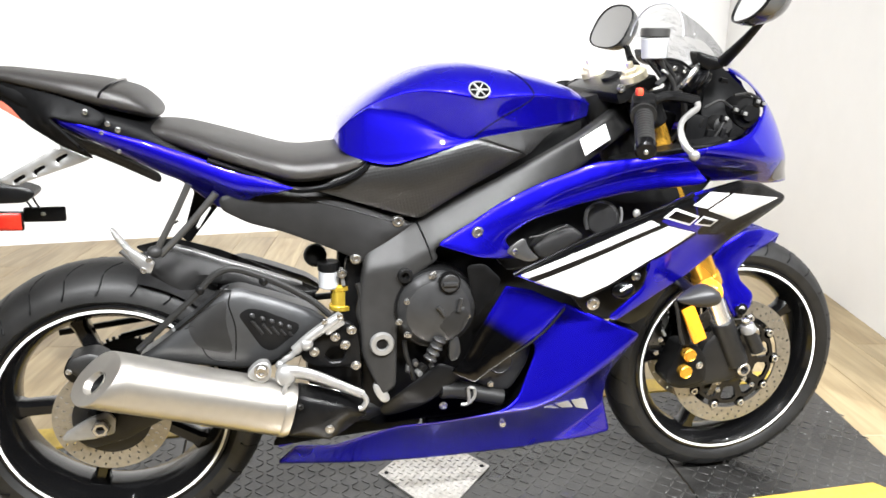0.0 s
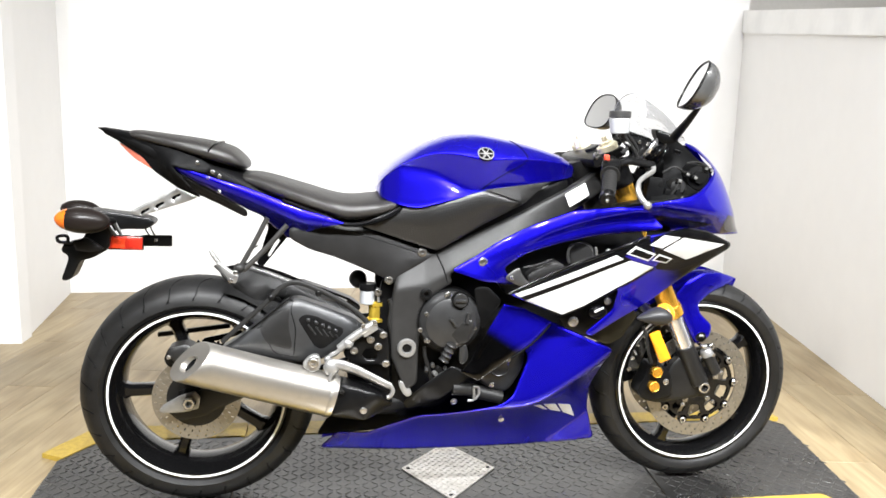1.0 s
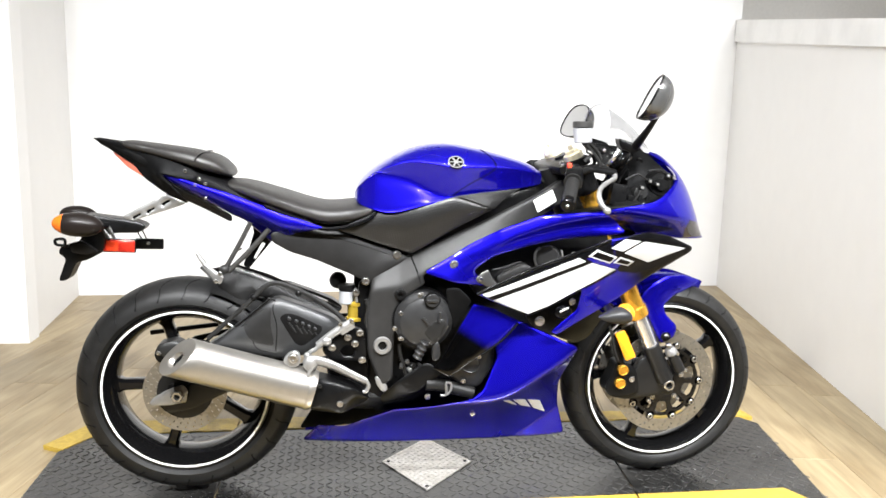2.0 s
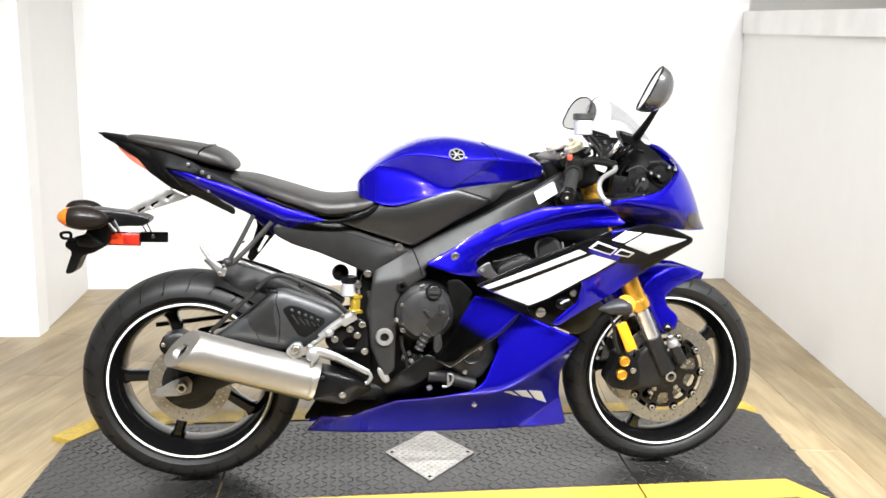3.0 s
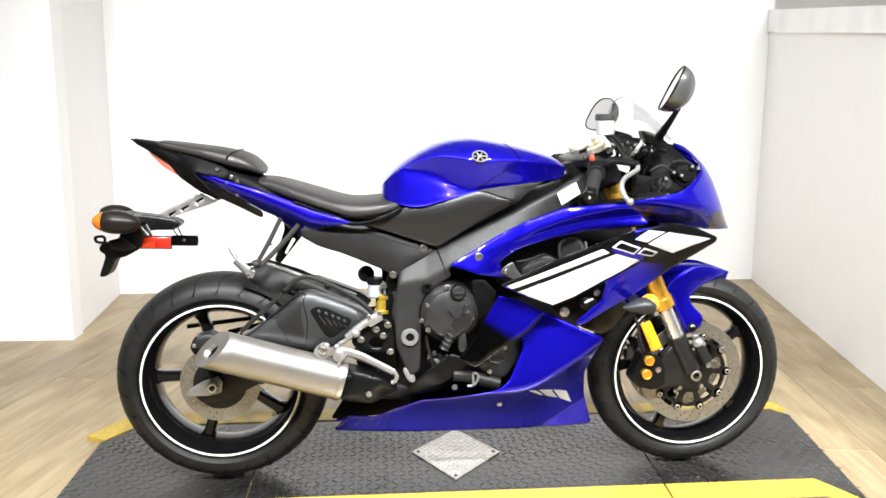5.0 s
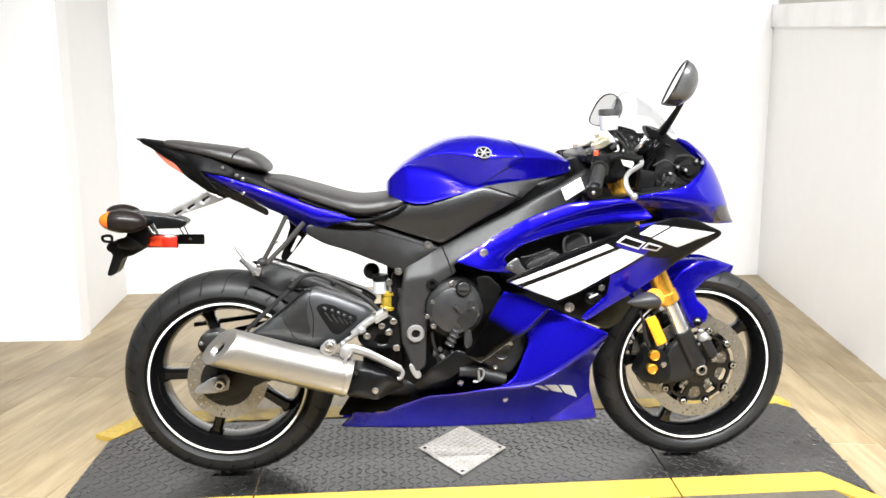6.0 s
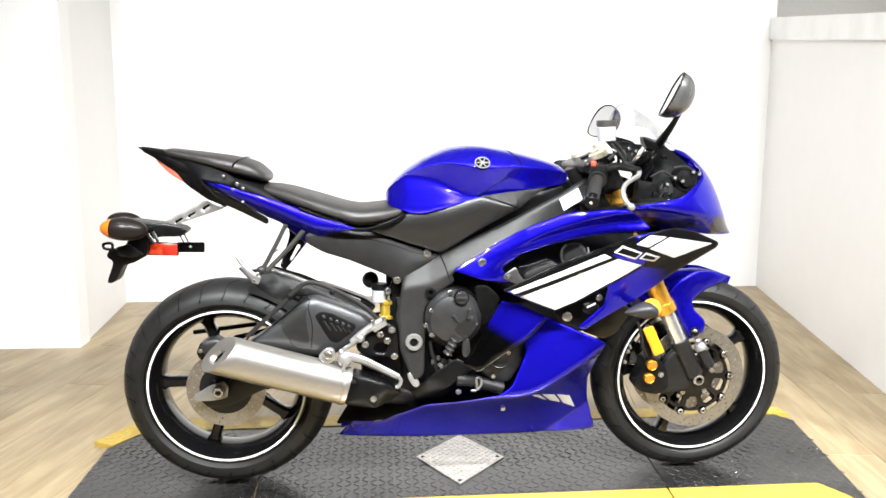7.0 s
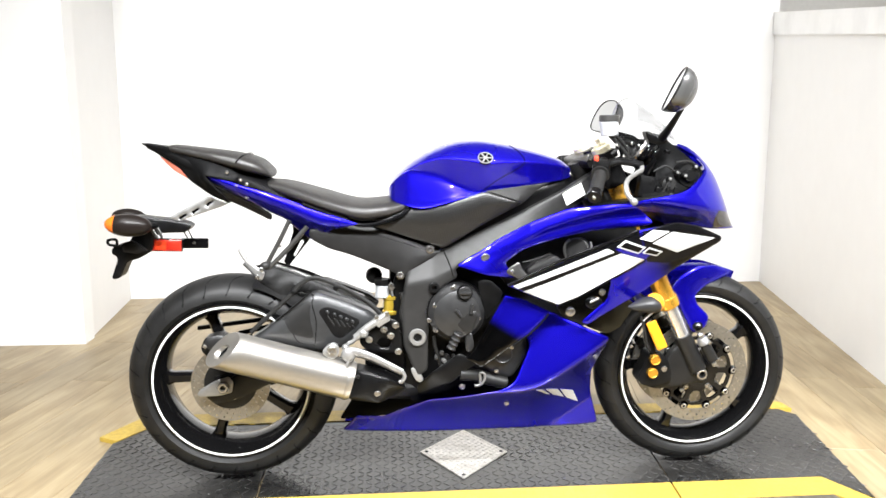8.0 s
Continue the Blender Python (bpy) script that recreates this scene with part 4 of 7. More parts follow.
def tank_mesh(bm, stations, per=7):
    """A tank with a domed deck, a shoulder ridge, a hollow for the knee and a foot that spreads to the rear."""
    rings = []
    for x, lo, hi, w, zr, d, f in catmull(stations, per):
        a = hi - zr
        zv = float(np.interp(x, [-0.225, -0.179, -0.092, -0.017, 0.028], [0.98, 0.93, 0.60, 0.20, 0.03]))
        zv = lo + (zr - lo) * min(zv, 0.93)
        half = [(0.0, hi), (0.30 * w, hi - 0.03 * a), (0.56 * w, hi - 0.14 * a), (0.77 * w, hi - 0.37 * a), (0.92 * w, hi - 0.70 * a),
                (0.988 * w, zr + 0.10 * a), (w, zr), (w - 0.10 * d, zr - 0.10 * (zr - zv)), (w - 0.62 * d, zr - 0.55 * (zr - zv)), (w - d, zv),
                (w - d + 0.36 * f, zv + (lo - zv) * 0.34), (w - d + 0.72 * f, zv + (lo - zv) * 0.70), (w - d + 0.97 * f, lo + 0.003), (w - d + f - 0.006, lo - 0.002), (0.5 * w, lo - 0.002), (0.0, lo - 0.002)]
        sec = catmull([(-u, v) for u, v in half] + half[-2:0:-1], 3, closed=True)
        rings.append([bm.verts.new((x, u, v)) for u, v in sec])
    n = len(rings[0])
    for a, b in zip(rings, rings[1:]):
        for k in range(n):
            bm.faces.new((a[k], a[(k + 1) % n], b[(k + 1) % n], b[k]))
    bm.faces.new(rings[0][::-1])
    bm.faces.new(rings[-1])
    return bm


part("fuel_tank", tank_mesh(bmesh.new(), TANK), "blue", bike, "metallic blue fuel tank")

# seats
SEAT = [
    (-0.590, 0, 0.850, 0.866, 0.050, 2.6, 0),
    (-0.565, 0, 0.845, 0.876, 0.085, 2.6, 0),
    (-0.509, 0, 0.825, 0.871, 0.115, 2.8, 0),
    (-0.420, 0, 0.795, 0.846, 0.140, 2.8, 0),
    (-0.318, 0, 0.762, 0.819, 0.142, 2.8, 0),
    (-0.240, 0, 0.767, 0.822, 0.142, 2.8, 0),
    (-0.203, 0, 0.780, 0.826, 0.143, 2.8, 0),
    (-0.184, 0, 0.792, 0.826, 0.138, 2.7, 0),
    (-0.172, 0, 0.802, 0.824, 0.124, 2.6, 0),
    (-0.166, 0, 0.807, 0.820, 0.095, 2.4, 0),
    (-0.163, 0, 0.810, 0.816, 0.030, 2.3, 0),
]
part("rider_seat", loft_mesh(bmesh.new(), SEAT, 32, 6), "seat", bike, "black-brown textured vinyl rider seat")
PILLION = [
    (-0.838, 0, 0.958, 0.970, 0.030, 2.6, 0),
    (-0.815, 0, 0.948, 0.973, 0.060, 2.8, 0),
    (-0.720, 0, 0.924, 0.962, 0.095, 2.8, 0),
    (-0.650, 0, 0.903, 0.952, 0.110, 2.8, 0),
    (-0.595, 0, 0.888, 0.938, 0.108, 2.6, 0),
    (-0.566, 0, 0.882, 0.916, 0.092, 2.4, 0),
    (-0.555, 0, 0.884, 0.903, 0.066, 2.3, 0),
    (-0.551, 0, 0.888, 0.897, 0.020, 2.2, 0),
]
part("pillion_seat", loft_mesh(bmesh.new(), PILLION, 32, 6), "seat", bike, "black-brown textured vinyl pillion seat")
panel("tail_cowl", [(-0.916, -0.020, 0.979), (-0.821, -0.050, 0.965), (-0.704, -0.090, 0.925), (-0.650, -0.100, 0.905), (-0.633, -0.105, 0.892), (-0.643, -0.110, 0.873), (-0.677, -0.110, 0.880), (-0.726, -0.110, 0.893), (-0.659, -0.090, 0.813), (-0.719, -0.070, 0.836), (-0.776, -0.060, 0.876), (-0.802, -0.050, 0.908), (-0.862, -0.030, 0.945)], "inner_black", bike, "black tail cowl", both=True, crown=0.006)
panel("tail_light", [(-0.868, -0.020, 0.945), (-0.795, -0.050, 0.909), (-0.771, -0.060, 0.875), (-0.826, -0.030, 0.903)], "tail", bike, "red tail light lens", both=True, crown=0.004)
panel("tail_side_panel", [(-0.737, -0.101, 0.903), (-0.667, -0.108, 0.878), (-0.616, -0.114, 0.862), (-0.564, -0.119, 0.849), (-0.448, -0.130, 0.808), (-0.314, -0.147, 0.762), (-0.385, -0.125, 0.744), (-0.424, -0.079, 0.712), (-0.457, -0.061, 0.712), (-0.519, -0.092, 0.773), (-0.551, -0.088, 0.786), (-0.621, -0.093, 0.827), (-0.709, -0.094, 0.874)], "blue", bike, "metallic blue tail side panel", both=True, crown=0.0, yfun=y_tail, step=0.008, corner=0.006)
panel("undertail_cover", [(-0.730, -0.085, 0.886), (-0.711, -0.085, 0.870), (-0.622, -0.085, 0.825), (-0.551, -0.085, 0.784), (-0.555, -0.075, 0.764), (-0.627, -0.065, 0.799), (-0.700, -0.055, 0.832), (-0.738, -0.055, 0.857), (-0.762, -0.055, 0.882)], "cover", bike, "dark plastic undertail cover", both=True, crown=0.004)

# black airbox that fills the space between tank and frame
part("airbox", loft_mesh(bmesh.new(), [(-0.20, 0, 0.73, 0.815, 0.08, 3, 0), (-0.08, 0, 0.70, 0.825, 0.10, 3, 0), (0.05, 0, 0.72, 0.85, 0.11, 3, 0), (0.18, 0, 0.78, 0.875, 0.095, 3, 0), (0.27, 0, 0.83, 0.89, 0.07, 3, 0)], 20, 4), "black", bike, "black airbox under the fuel tank")

# side covers, frame, subframe
panel("tank_side_cover", [(-0.276, -0.125, 0.753), (-0.177, -0.135, 0.809), (-0.130, -0.150, 0.802), (0.030, -0.155, 0.848), (0.121, -0.150, 0.819), (0.140, -0.140, 0.816), (0.034, -0.140, 0.761), (-0.080, -0.130, 0.691), (-0.183, -0.125, 0.723)], "cover_grain", bike, "dark grey textured tank side cover", both=True, crown=0.018, reach=0.05)
part("cover_facet", panel_mesh(bmesh.new(), [(0.028, -0.156, 0.849), (0.100, -0.144, 0.858), (0.215, -0.112, 0.869), (0.176, -0.124, 0.847), (0.138, -0.140, 0.815), (0.121, -0.153, 0.819)], thick=0.004, crown=0.0, lift=0.001, corner=0.003), "cover", named("tank_side_cover"), "smooth grey facet of the side cover")
panel("subframe_plate", [(-0.453, -0.110, 0.743), (-0.368, -0.110, 0.755), (-0.276, -0.110, 0.747), (-0.121, -0.110, 0.692), (-0.079, -0.110, 0.678), (-0.139, -0.120, 0.646), (-0.190, -0.120, 0.608), (-0.246, -0.110, 0.633), (-0.336, -0.110, 0.671), (-0.401, -0.110, 0.691), (-0.449, -0.110, 0.718)], "cover", bike, "charcoal subframe side plate", both=True, crown=0.006)
panel("frame_spar", [(0.369, -0.069, 0.908), (0.262, -0.100, 0.847), (0.150, -0.106, 0.795), (0.006, -0.113, 0.726), (-0.073, -0.113, 0.685), (-0.143, -0.107, 0.660), (-0.184, -0.120, 0.624), (-0.199, -0.136, 0.528), (-0.195, -0.136, 0.415), (-0.158, -0.139, 0.325), (-0.127, -0.141, 0.345), (-0.126, -0.141, 0.434), (-0.121, -0.141, 0.519), (-0.092, -0.143, 0.579), (-0.041, -0.145, 0.613), (-0.052, -0.142, 0.634), (0.020, -0.134, 0.664), (0.080, -0.126, 0.690), (0.263, -0.099, 0.781), (0.411, -0.060, 0.866)], "frame", bike, "grey cast aluminium frame spar", both=True, crown=0.003, thick=0.03, reach=0.004, yfun=y_spar, step=0.009)

# fairings
panel("upper_fairing", [(-0.051, -0.153, 0.648), (0.017, -0.157, 0.685), (0.069, -0.160, 0.721), (0.154, -0.169, 0.768), (0.249, -0.179, 0.805), (0.364, -0.196, 0.818), (0.415, -0.215, 0.815), (0.448, -0.226, 0.796), (0.478, -0.230, 0.768), (0.462, -0.233, 0.760), (0.432, -0.232, 0.757), (0.322, -0.222, 0.744), (0.222, -0.209, 0.723), (0.135, -0.193, 0.694), (0.082, -0.174, 0.653), (0.121, -0.179, 0.604), (0.031, -0.169, 0.622)], "blue", bike, "metallic blue upper fairing with an air opening", both=True, crown=0.0, yfun=y_up, step=0.006)
panel("nose_fairing", [(0.356, -0.221, 0.815), (0.398, -0.215, 0.817), (0.476, -0.212, 0.830), (0.562, -0.192, 0.843), (0.591, -0.177, 0.853), (0.638, -0.138, 0.881), (0.666, -0.103, 0.899), (0.668, -0.083, 0.916), (0.637, -0.074, 0.946), (0.593, -0.068, 0.970), (0.599, -0.068, 0.976), (0.650, -0.012, 0.965), (0.677, -0.012, 0.943), (0.705, -0.012, 0.913), (0.726, -0.012, 0.880), (0.737, -0.012, 0.858), (0.752, -0.012, 0.820), (0.768, -0.012, 0.780), (0.783, -0.012, 0.752), (0.801, -0.012, 0.726), (0.690, -0.095, 0.732), (0.611, -0.122, 0.747), (0.533, -0.112, 0.743), (0.449, -0.190, 0.765)], "blue", bike, "metallic blue nose fairing", both=True, crown=0.0, yfun=y_nose, step=0.007, corner=0.004)
# the dark reflection towards the front tip, put into the colour
M["fade_front"] = fade_material((0.490, -0.210, 0.650), (-0.86, 0.0, -0.5), 0.10)
panel("side_fairing", [(0.078, -0.250, 0.606), (0.227, -0.265, 0.676), (0.360, -0.270, 0.727), (0.421, -0.265, 0.751), (0.539, -0.235, 0.769), (0.607, -0.205, 0.756), (0.697, -0.165, 0.719), (0.695, -0.165, 0.706), (0.559, -0.200, 0.641), (0.450, -0.220, 0.574), (0.358, -0.230, 0.525), (0.303, -0.230, 0.490), (0.284, -0.230, 0.498), (0.353, -0.235, 0.559), (0.361, -0.245, 0.617), (0.267, -0.250, 0.569), (0.215, -0.250, 0.548)], "fade_front", bike, "metallic blue side fairing with stripes", both=True, crown=0.006)
M["fade"] = fade_material((0.087, -0.195, 0.477), (0.52, 0.0, 0.85), 0.034)
panel("mid_fairing", [(0.080, -0.203, 0.568), (0.132, -0.206, 0.557), (0.203, -0.212, 0.523), (0.145, -0.217, 0.464), (0.080, -0.216, 0.419), (0.019, -0.208, 0.372), (-0.025, -0.198, 0.393), (0.000, -0.197, 0.418), (0.031, -0.200, 0.481)], "fade", bike, "middle fairing fading from black to blue", both=True, crown=0.002, corner=0.004)
panel("lower_fairing", [(0.213, -0.184, 0.513), (0.378, -0.151, 0.442), (0.347, -0.122, 0.328), (0.360, -0.076, 0.250), (0.391, -0.031, 0.142), (0.246, -0.072, 0.145), (0.114, -0.090, 0.151), (-0.087, -0.086, 0.147), (-0.376, -0.030, 0.133), (-0.331, -0.052, 0.186), (-0.253, -0.074, 0.191), (-0.121, -0.144, 0.268), (-0.029, -0.164, 0.283), (0.082, -0.171, 0.307), (0.113, -0.173, 0.331), (0.154, -0.179, 0.419), (0.143, -0.182, 0.459)], "blue", bike, "metallic blue lower fairing", both=True, crown=0.0, yfun=y_low, step=0.009)


# ---- projecting onto bodywork
def surface_of(ob):
    me = ob.data
    from_tree = BVHTree.FromPolygons([v.co for v in me.vertices], [tuple(p.vertices) for p in me.polygons])
    def y_at(x, z, default=-0.2):
        hit = from_tree.ray_cast(Vector((x, -1.0, z)), Vector((0, 1, 0)))
        if hit[0] is not None:
            return hit[0].y
        near = from_tree.find_nearest(Vector((x, default, z)))
        return near[0].y if near[0] is not None else default
    return y_at


def decal(name, pts, target, material, parent, label="", lift=0.0008, thick=0.0012, corner=0.003, step=0.012):
    """A thin film laid on a panel."""
    y_at = surface_of(target)
    base = float(np.mean([p[1] for p in pts]))
    part(name, panel_mesh(bmesh.new(), pts, thick=thick, crown=0.0, corner=corner, step=step, lift=lift, yfun=lambda x, z: y_at(x, z, base)), material, parent, label, angle=60)


def bolts(name, pts, material, parent, r=0.008, h=0.007, label=""):
    for p in pts:
        part(name, bolt(bmesh.new(), p, r * 0.78, h * 0.8), "steel" if material == "alloy" else material, parent, label)


# decals on the side fairing
side = named("side_fairing")
decal("black_band", [(0.082, -0.252, 0.606), (0.228, -0.262, 0.674), (0.362, -0.262, 0.724), (0.424, -0.262, 0.747), (0.455, -0.250, 0.663), (0.270, -0.250, 0.569), (0.216, -0.250, 0.547)], side, "gloss_black", side, "black stripe band", lift=0.0006)
decal("black_band", [(0.426, -0.263, 0.747), (0.539, -0.235, 0.765), (0.605, -0.210, 0.753), (0.691, -0.168, 0.718), (0.687, -0.168, 0.708), (0.602, -0.190, 0.673), (0.517, -0.225, 0.654), (0.458, -0.250, 0.663)], side, "gloss_black", side, "black stripe band", lift=0.0006)
decal("white_stripe", [(0.091, -0.252, 0.605), (0.338, -0.268, 0.705), (0.359, -0.268, 0.695), (0.106, -0.252, 0.597)], side, "white_paint", side, "narrow white stripe", lift=0.0014)
decal("white_stripe", [(0.120, -0.253, 0.589), (0.377, -0.268, 0.691), (0.450, -0.258, 0.669), (0.269, -0.252, 0.574), (0.215, -0.250, 0.553)], side, "white_paint", side, "broad white stripe", lift=0.0014)
decal("white_stripe", [(0.424, -0.255, 0.729), (0.465, -0.240, 0.752), (0.516, -0.225, 0.745), (0.462, -0.245, 0.719)], side, "white_paint", side, "narrow white stripe", lift=0.0014)
decal("white_stripe", [(0.465, -0.245, 0.715), (0.524, -0.220, 0.744), (0.673, -0.178, 0.717), (0.551, -0.215, 0.683)], side, "white_paint", side, "broad white stripe", lift=0.0014)
# model mark: slanted plain shapes with a thin white edge on a dark blue field
decal("blue_field", [(0.358, -0.255, 0.703), (0.385, -0.255, 0.712), (0.470, -0.255, 0.688), (0.452, -0.255, 0.668), (0.378, -0.255, 0.692)], side, "blue", side, "blue field under the model mark", lift=0.0010)
for outer, inner in (([(0.362, 0.709), (0.386, 0.727), (0.447, 0.705), (0.427, 0.687)], [(0.371, 0.709), (0.387, 0.721), (0.438, 0.703), (0.426, 0.692)]),
                     ([(0.437, 0.689), (0.456, 0.705), (0.504, 0.689), (0.486, 0.677)], [(0.446, 0.690), (0.457, 0.700), (0.494, 0.688), (0.484, 0.681)])):
    decal("model_mark", [(x, -0.255, z) for x, z in outer], side, "white_paint", side, "white slanted model mark", lift=0.0020, corner=0.0008, step=0.007)
    decal("model_mark", [(x, -0.255, z) for x, z in inner], side, "gloss_black", side, "black middle of the model mark", lift=0.0028, corner=0.0008, step=0.007)
part("fairing_edge", tube(bmesh.new(), [(0.079, -0.251, 0.606), (0.154, -0.259, 0.643), (0.226, -0.267, 0.678), (0.293, -0.270, 0.703), (0.359, -0.272, 0.728), (0.422, -0.268, 0.751)], 0.0042, 8, 4), "gloss_black", side, "gloss black upper edge of the fairing")
low = named("lower_fairing")
for sh in ([(0.168, -0.150, 0.301), (0.190, -0.150, 0.297), (0.222, -0.150, 0.268), (0.206, -0.150, 0.275)], [(0.200, -0.150, 0.296), (0.242, -0.150, 0.285), (0.270, -0.150, 0.248), (0.232, -0.150, 0.264)], [(0.250, -0.150, 0.283), (0.296, -0.150, 0.267), (0.322, -0.150, 0.219), (0.279, -0.150, 0.243)]):
    decal("white_flash", sh, low, "white_paint", low, "small white speed block mark", lift=0.0022)
bolts("bolt", [(0.093, surface_of(low)(0.093, 0.252) - 0.001, 0.252)], "alloy", low, 0.007)
up = named("upper_fairing")
bolts("bolt", [(0.029, surface_of(up)(0.029, 0.670) - 0.001, 0.670)], "alloy", up, 0.012)
part("panel_gap", tube(bmesh.new(), [(0.100, -0.217, 0.433), (0.128, -0.218, 0.452), (0.165, -0.216, 0.481), (0.199, -0.213, 0.518)], 0.0026, 6, 4), "inner_black", named("lower_fairing"), "dark gap between the fairings")

# fuel tank fittings
tank = named("fuel_tank")
ty = surface_of(tank)
badge = bmesh.new()
bx, bz = 0.028, 0.937
by = ty(bx, bz)
nrm = Vector((0, by - ty(bx, bz + 0.01), 0.01)).normalized()
nrm = Vector((0, -abs(nrm.z), abs(nrm.y))).normalized()
cyl(badge, Vector((bx, by, bz)) - nrm * 0.004, Vector((bx, by, bz)) + nrm * 0.003, 0.0203, n=40, cap=0.001)
bo = part("tank_badge", badge, "gloss_black", tank, "round black and silver tank badge")
q = nrm.to_track_quat("Z", "X").to_matrix().to_4x4()
bm = bmesh.new()
ring = []
for r, h in ((0.0208, 0.0026), (0.0208, 0.0040), (0.0178, 0.0040), (0.0178, 0.0026)):
    ring.append([bm.verts.new((r * math.cos(2 * math.pi * i / 40), r * math.sin(2 * math.pi * i / 40), h)) for i in range(40)])
for a, b in zip(ring, ring[1:] + ring[:1]):
    for i in range(40):
        bm.faces.new((a[i], a[(i + 1) % 40], b[(i + 1) % 40], b[i]))
for k in range(6):
    a = math.pi / 6 + k * math.pi / 3
    box(bm, (0.0095 * math.cos(a), 0.0095 * math.sin(a), 0.0033), (0.0145, 0.0026 if k % 2 else 0.0044, 0.0014), Matrix.Rotation(a, 4, "Z"))
cyl(bm, (0, 0, 0.0026), (0, 0, 0.0042), 0.0042, n=16)
bmesh.ops.transform(bm, matrix=Matrix.Translation(Vector((bx, by, bz))) @ q, verts=bm.verts)
part("badge_ring", bm, "alloy", bo, "silver badge ring with plain spokes")


def seam(pts, parent, y_at, r=0.0022, name="seam", material="gloss_black"):
    c = catmull(pts, 8)
    line = [(x, y_at(x, z, y) + r * 0.6, z) for x, y, z in c]
    part(name, tube(bmesh.new(), line, r, 6, 1), material, parent)


seam([(0.026, -0.140, 0.850), (0.043, -0.140, 0.864), (0.083, -0.150, 0.890), (0.122, -0.150, 0.912), (0.137, -0.150, 0.930), (0.126, -0.120, 0.953), (0.108, -0.080, 0.970)], tank, ty, 0.0022)

# subframe and frame fittings
sub = named("subframe_plate")
seam([(x, y, z) for x, y, z in [(-0.309, -0.115, 0.739), (-0.206, -0.115, 0.709), (-0.115, -0.115, 0.679)]], sub, surface_of(sub), 0.003, "groove", "black")
bolts("bolt", [(-0.118, -0.115, 0.686), (-0.201, -0.115, 0.614)], "alloy", sub, 0.012, 0.010)
spar = named("frame_spar")
sy = surface_of(spar)
seam([(-0.081, -0.140, 0.682), (-0.067, -0.140, 0.649), (-0.056, -0.140, 0.613)], spar, sy, 0.0025, "groove", "black")
pv = (-0.156, -0.142, 0.442)
bm = lathe(bmesh.new(), [(0.010, 0.004), (0.024, 0.004), (0.025, -0.004), (0.022, -0.009), (0.013, -0.009), (0.011, -0.002)], pv, 32)
part("pivot_nut", bm, "alloy", spar, "silver swingarm pivot nut")
part("pivot_socket", cyl(bmesh.new(), (pv[0], pv[1] + 0.004, pv[2]), (pv[0], pv[1] - 0.003, pv[2]), 0.0125, n=6), "black", spar)
hp = (-0.110, -0.152, 0.584)
part("frame_plug", lathe(bmesh.new(), [(0.006, 0.004), (0.015, 0.004), (0.015, -0.003), (0.013, -0.005), (0.008, -0.005), (0.006, 0.002)], hp, 24), "black", spar)
part("paper_tag", panel_mesh(bmesh.new(), [(0.254, -0.105, 0.836), (0.307, -0.105, 0.867), (0.321, -0.105, 0.835), (0.268, -0.105, 0.803)], thick=0.0006, crown=0.0, corner=0.001), "paper", spar, "white paper tag")

# seat fittings, tail -------------------------------------------
part("seat_pad_edge", tube(bmesh.new(), [(-0.465, -0.128, 0.814), (-0.367, -0.134, 0.778), (-0.317, -0.137, 0.758), (-0.263, -0.141, 0.761), (-0.208, -0.142, 0.779), (-0.180, -0.137, 0.797), (-0.166, -0.122, 0.812)], 0.0058, 8), "gloss_black", named("rider_seat"), "thick black piping round the seat")
loop = []
for k in range(33):
    a = math.pi * k / 32
    ca, sa = math.cos(a), math.sin(a)
    loop.append((-0.640 + 0.02 * sa, math.copysign(abs(ca) ** (2 / 2.8), ca) * 0.1105, 0.925 + abs(sa) ** (2 / 2.8) * 0.0245))
part("seat_seam", tube(bmesh.new(), loop, 0.0022, 6, 1), "gloss_black", named("pillion_seat"))
TAIL_CORE = [
    (-0.90, 0, 0.962, 0.978, 0.012, 2.2, 0), (-0.83, 0, 0.925, 0.966, 0.048, 2.4, 0), (-0.72, 0, 0.862, 0.935, 0.085, 2.6, 0),
    (-0.60, 0, 0.822, 0.895, 0.098, 2.8, 0), (-0.48, 0, 0.765, 0.835, 0.105, 2.8, 0), (-0.34, 0, 0.715, 0.775, 0.105, 2.8, 0), (-0.18, 0, 0.665, 0.74, 0.10, 2.8, 0),
]
part("tail_frame", loft_mesh(bmesh.new(), TAIL_CORE, 24, 5), "inner_black", bike, "black tail subframe under the seats")
arm = panel("plate_holder_arm", [(-0.841, -0.050, 0.773), (-0.726, -0.050, 0.836), (-0.673, -0.050, 0.812), (-0.693, -0.050, 0.803), (-0.813, -0.050, 0.763)], "alloy", bike, "silver pierced number-plate arm", crown=0.003, thick=0.006, both=True,
            holes=[[(x + dx, -0.050, z + dz) for dx, dz in ((-0.012, 0.000), (0.009, 0.011), (0.011, 0.005), (-0.004, -0.003), (-0.006, -0.009), (-0.011, -0.006))] for x, z in ((-0.726, 0.811), (-0.766, 0.790), (-0.801, 0.774))])
# black sheet behind the holes, standing in for the shade inside the arm
part("arm_lining", panel_mesh(bmesh.new(), [(-0.828, -0.042, 0.774), (-0.724, -0.042, 0.831), (-0.690, -0.042, 0.813), (-0.812, -0.042, 0.767)], thick=0.004, crown=0.0, corner=0.003), "inner_black", arm, "black sheet for the shade inside the arm")
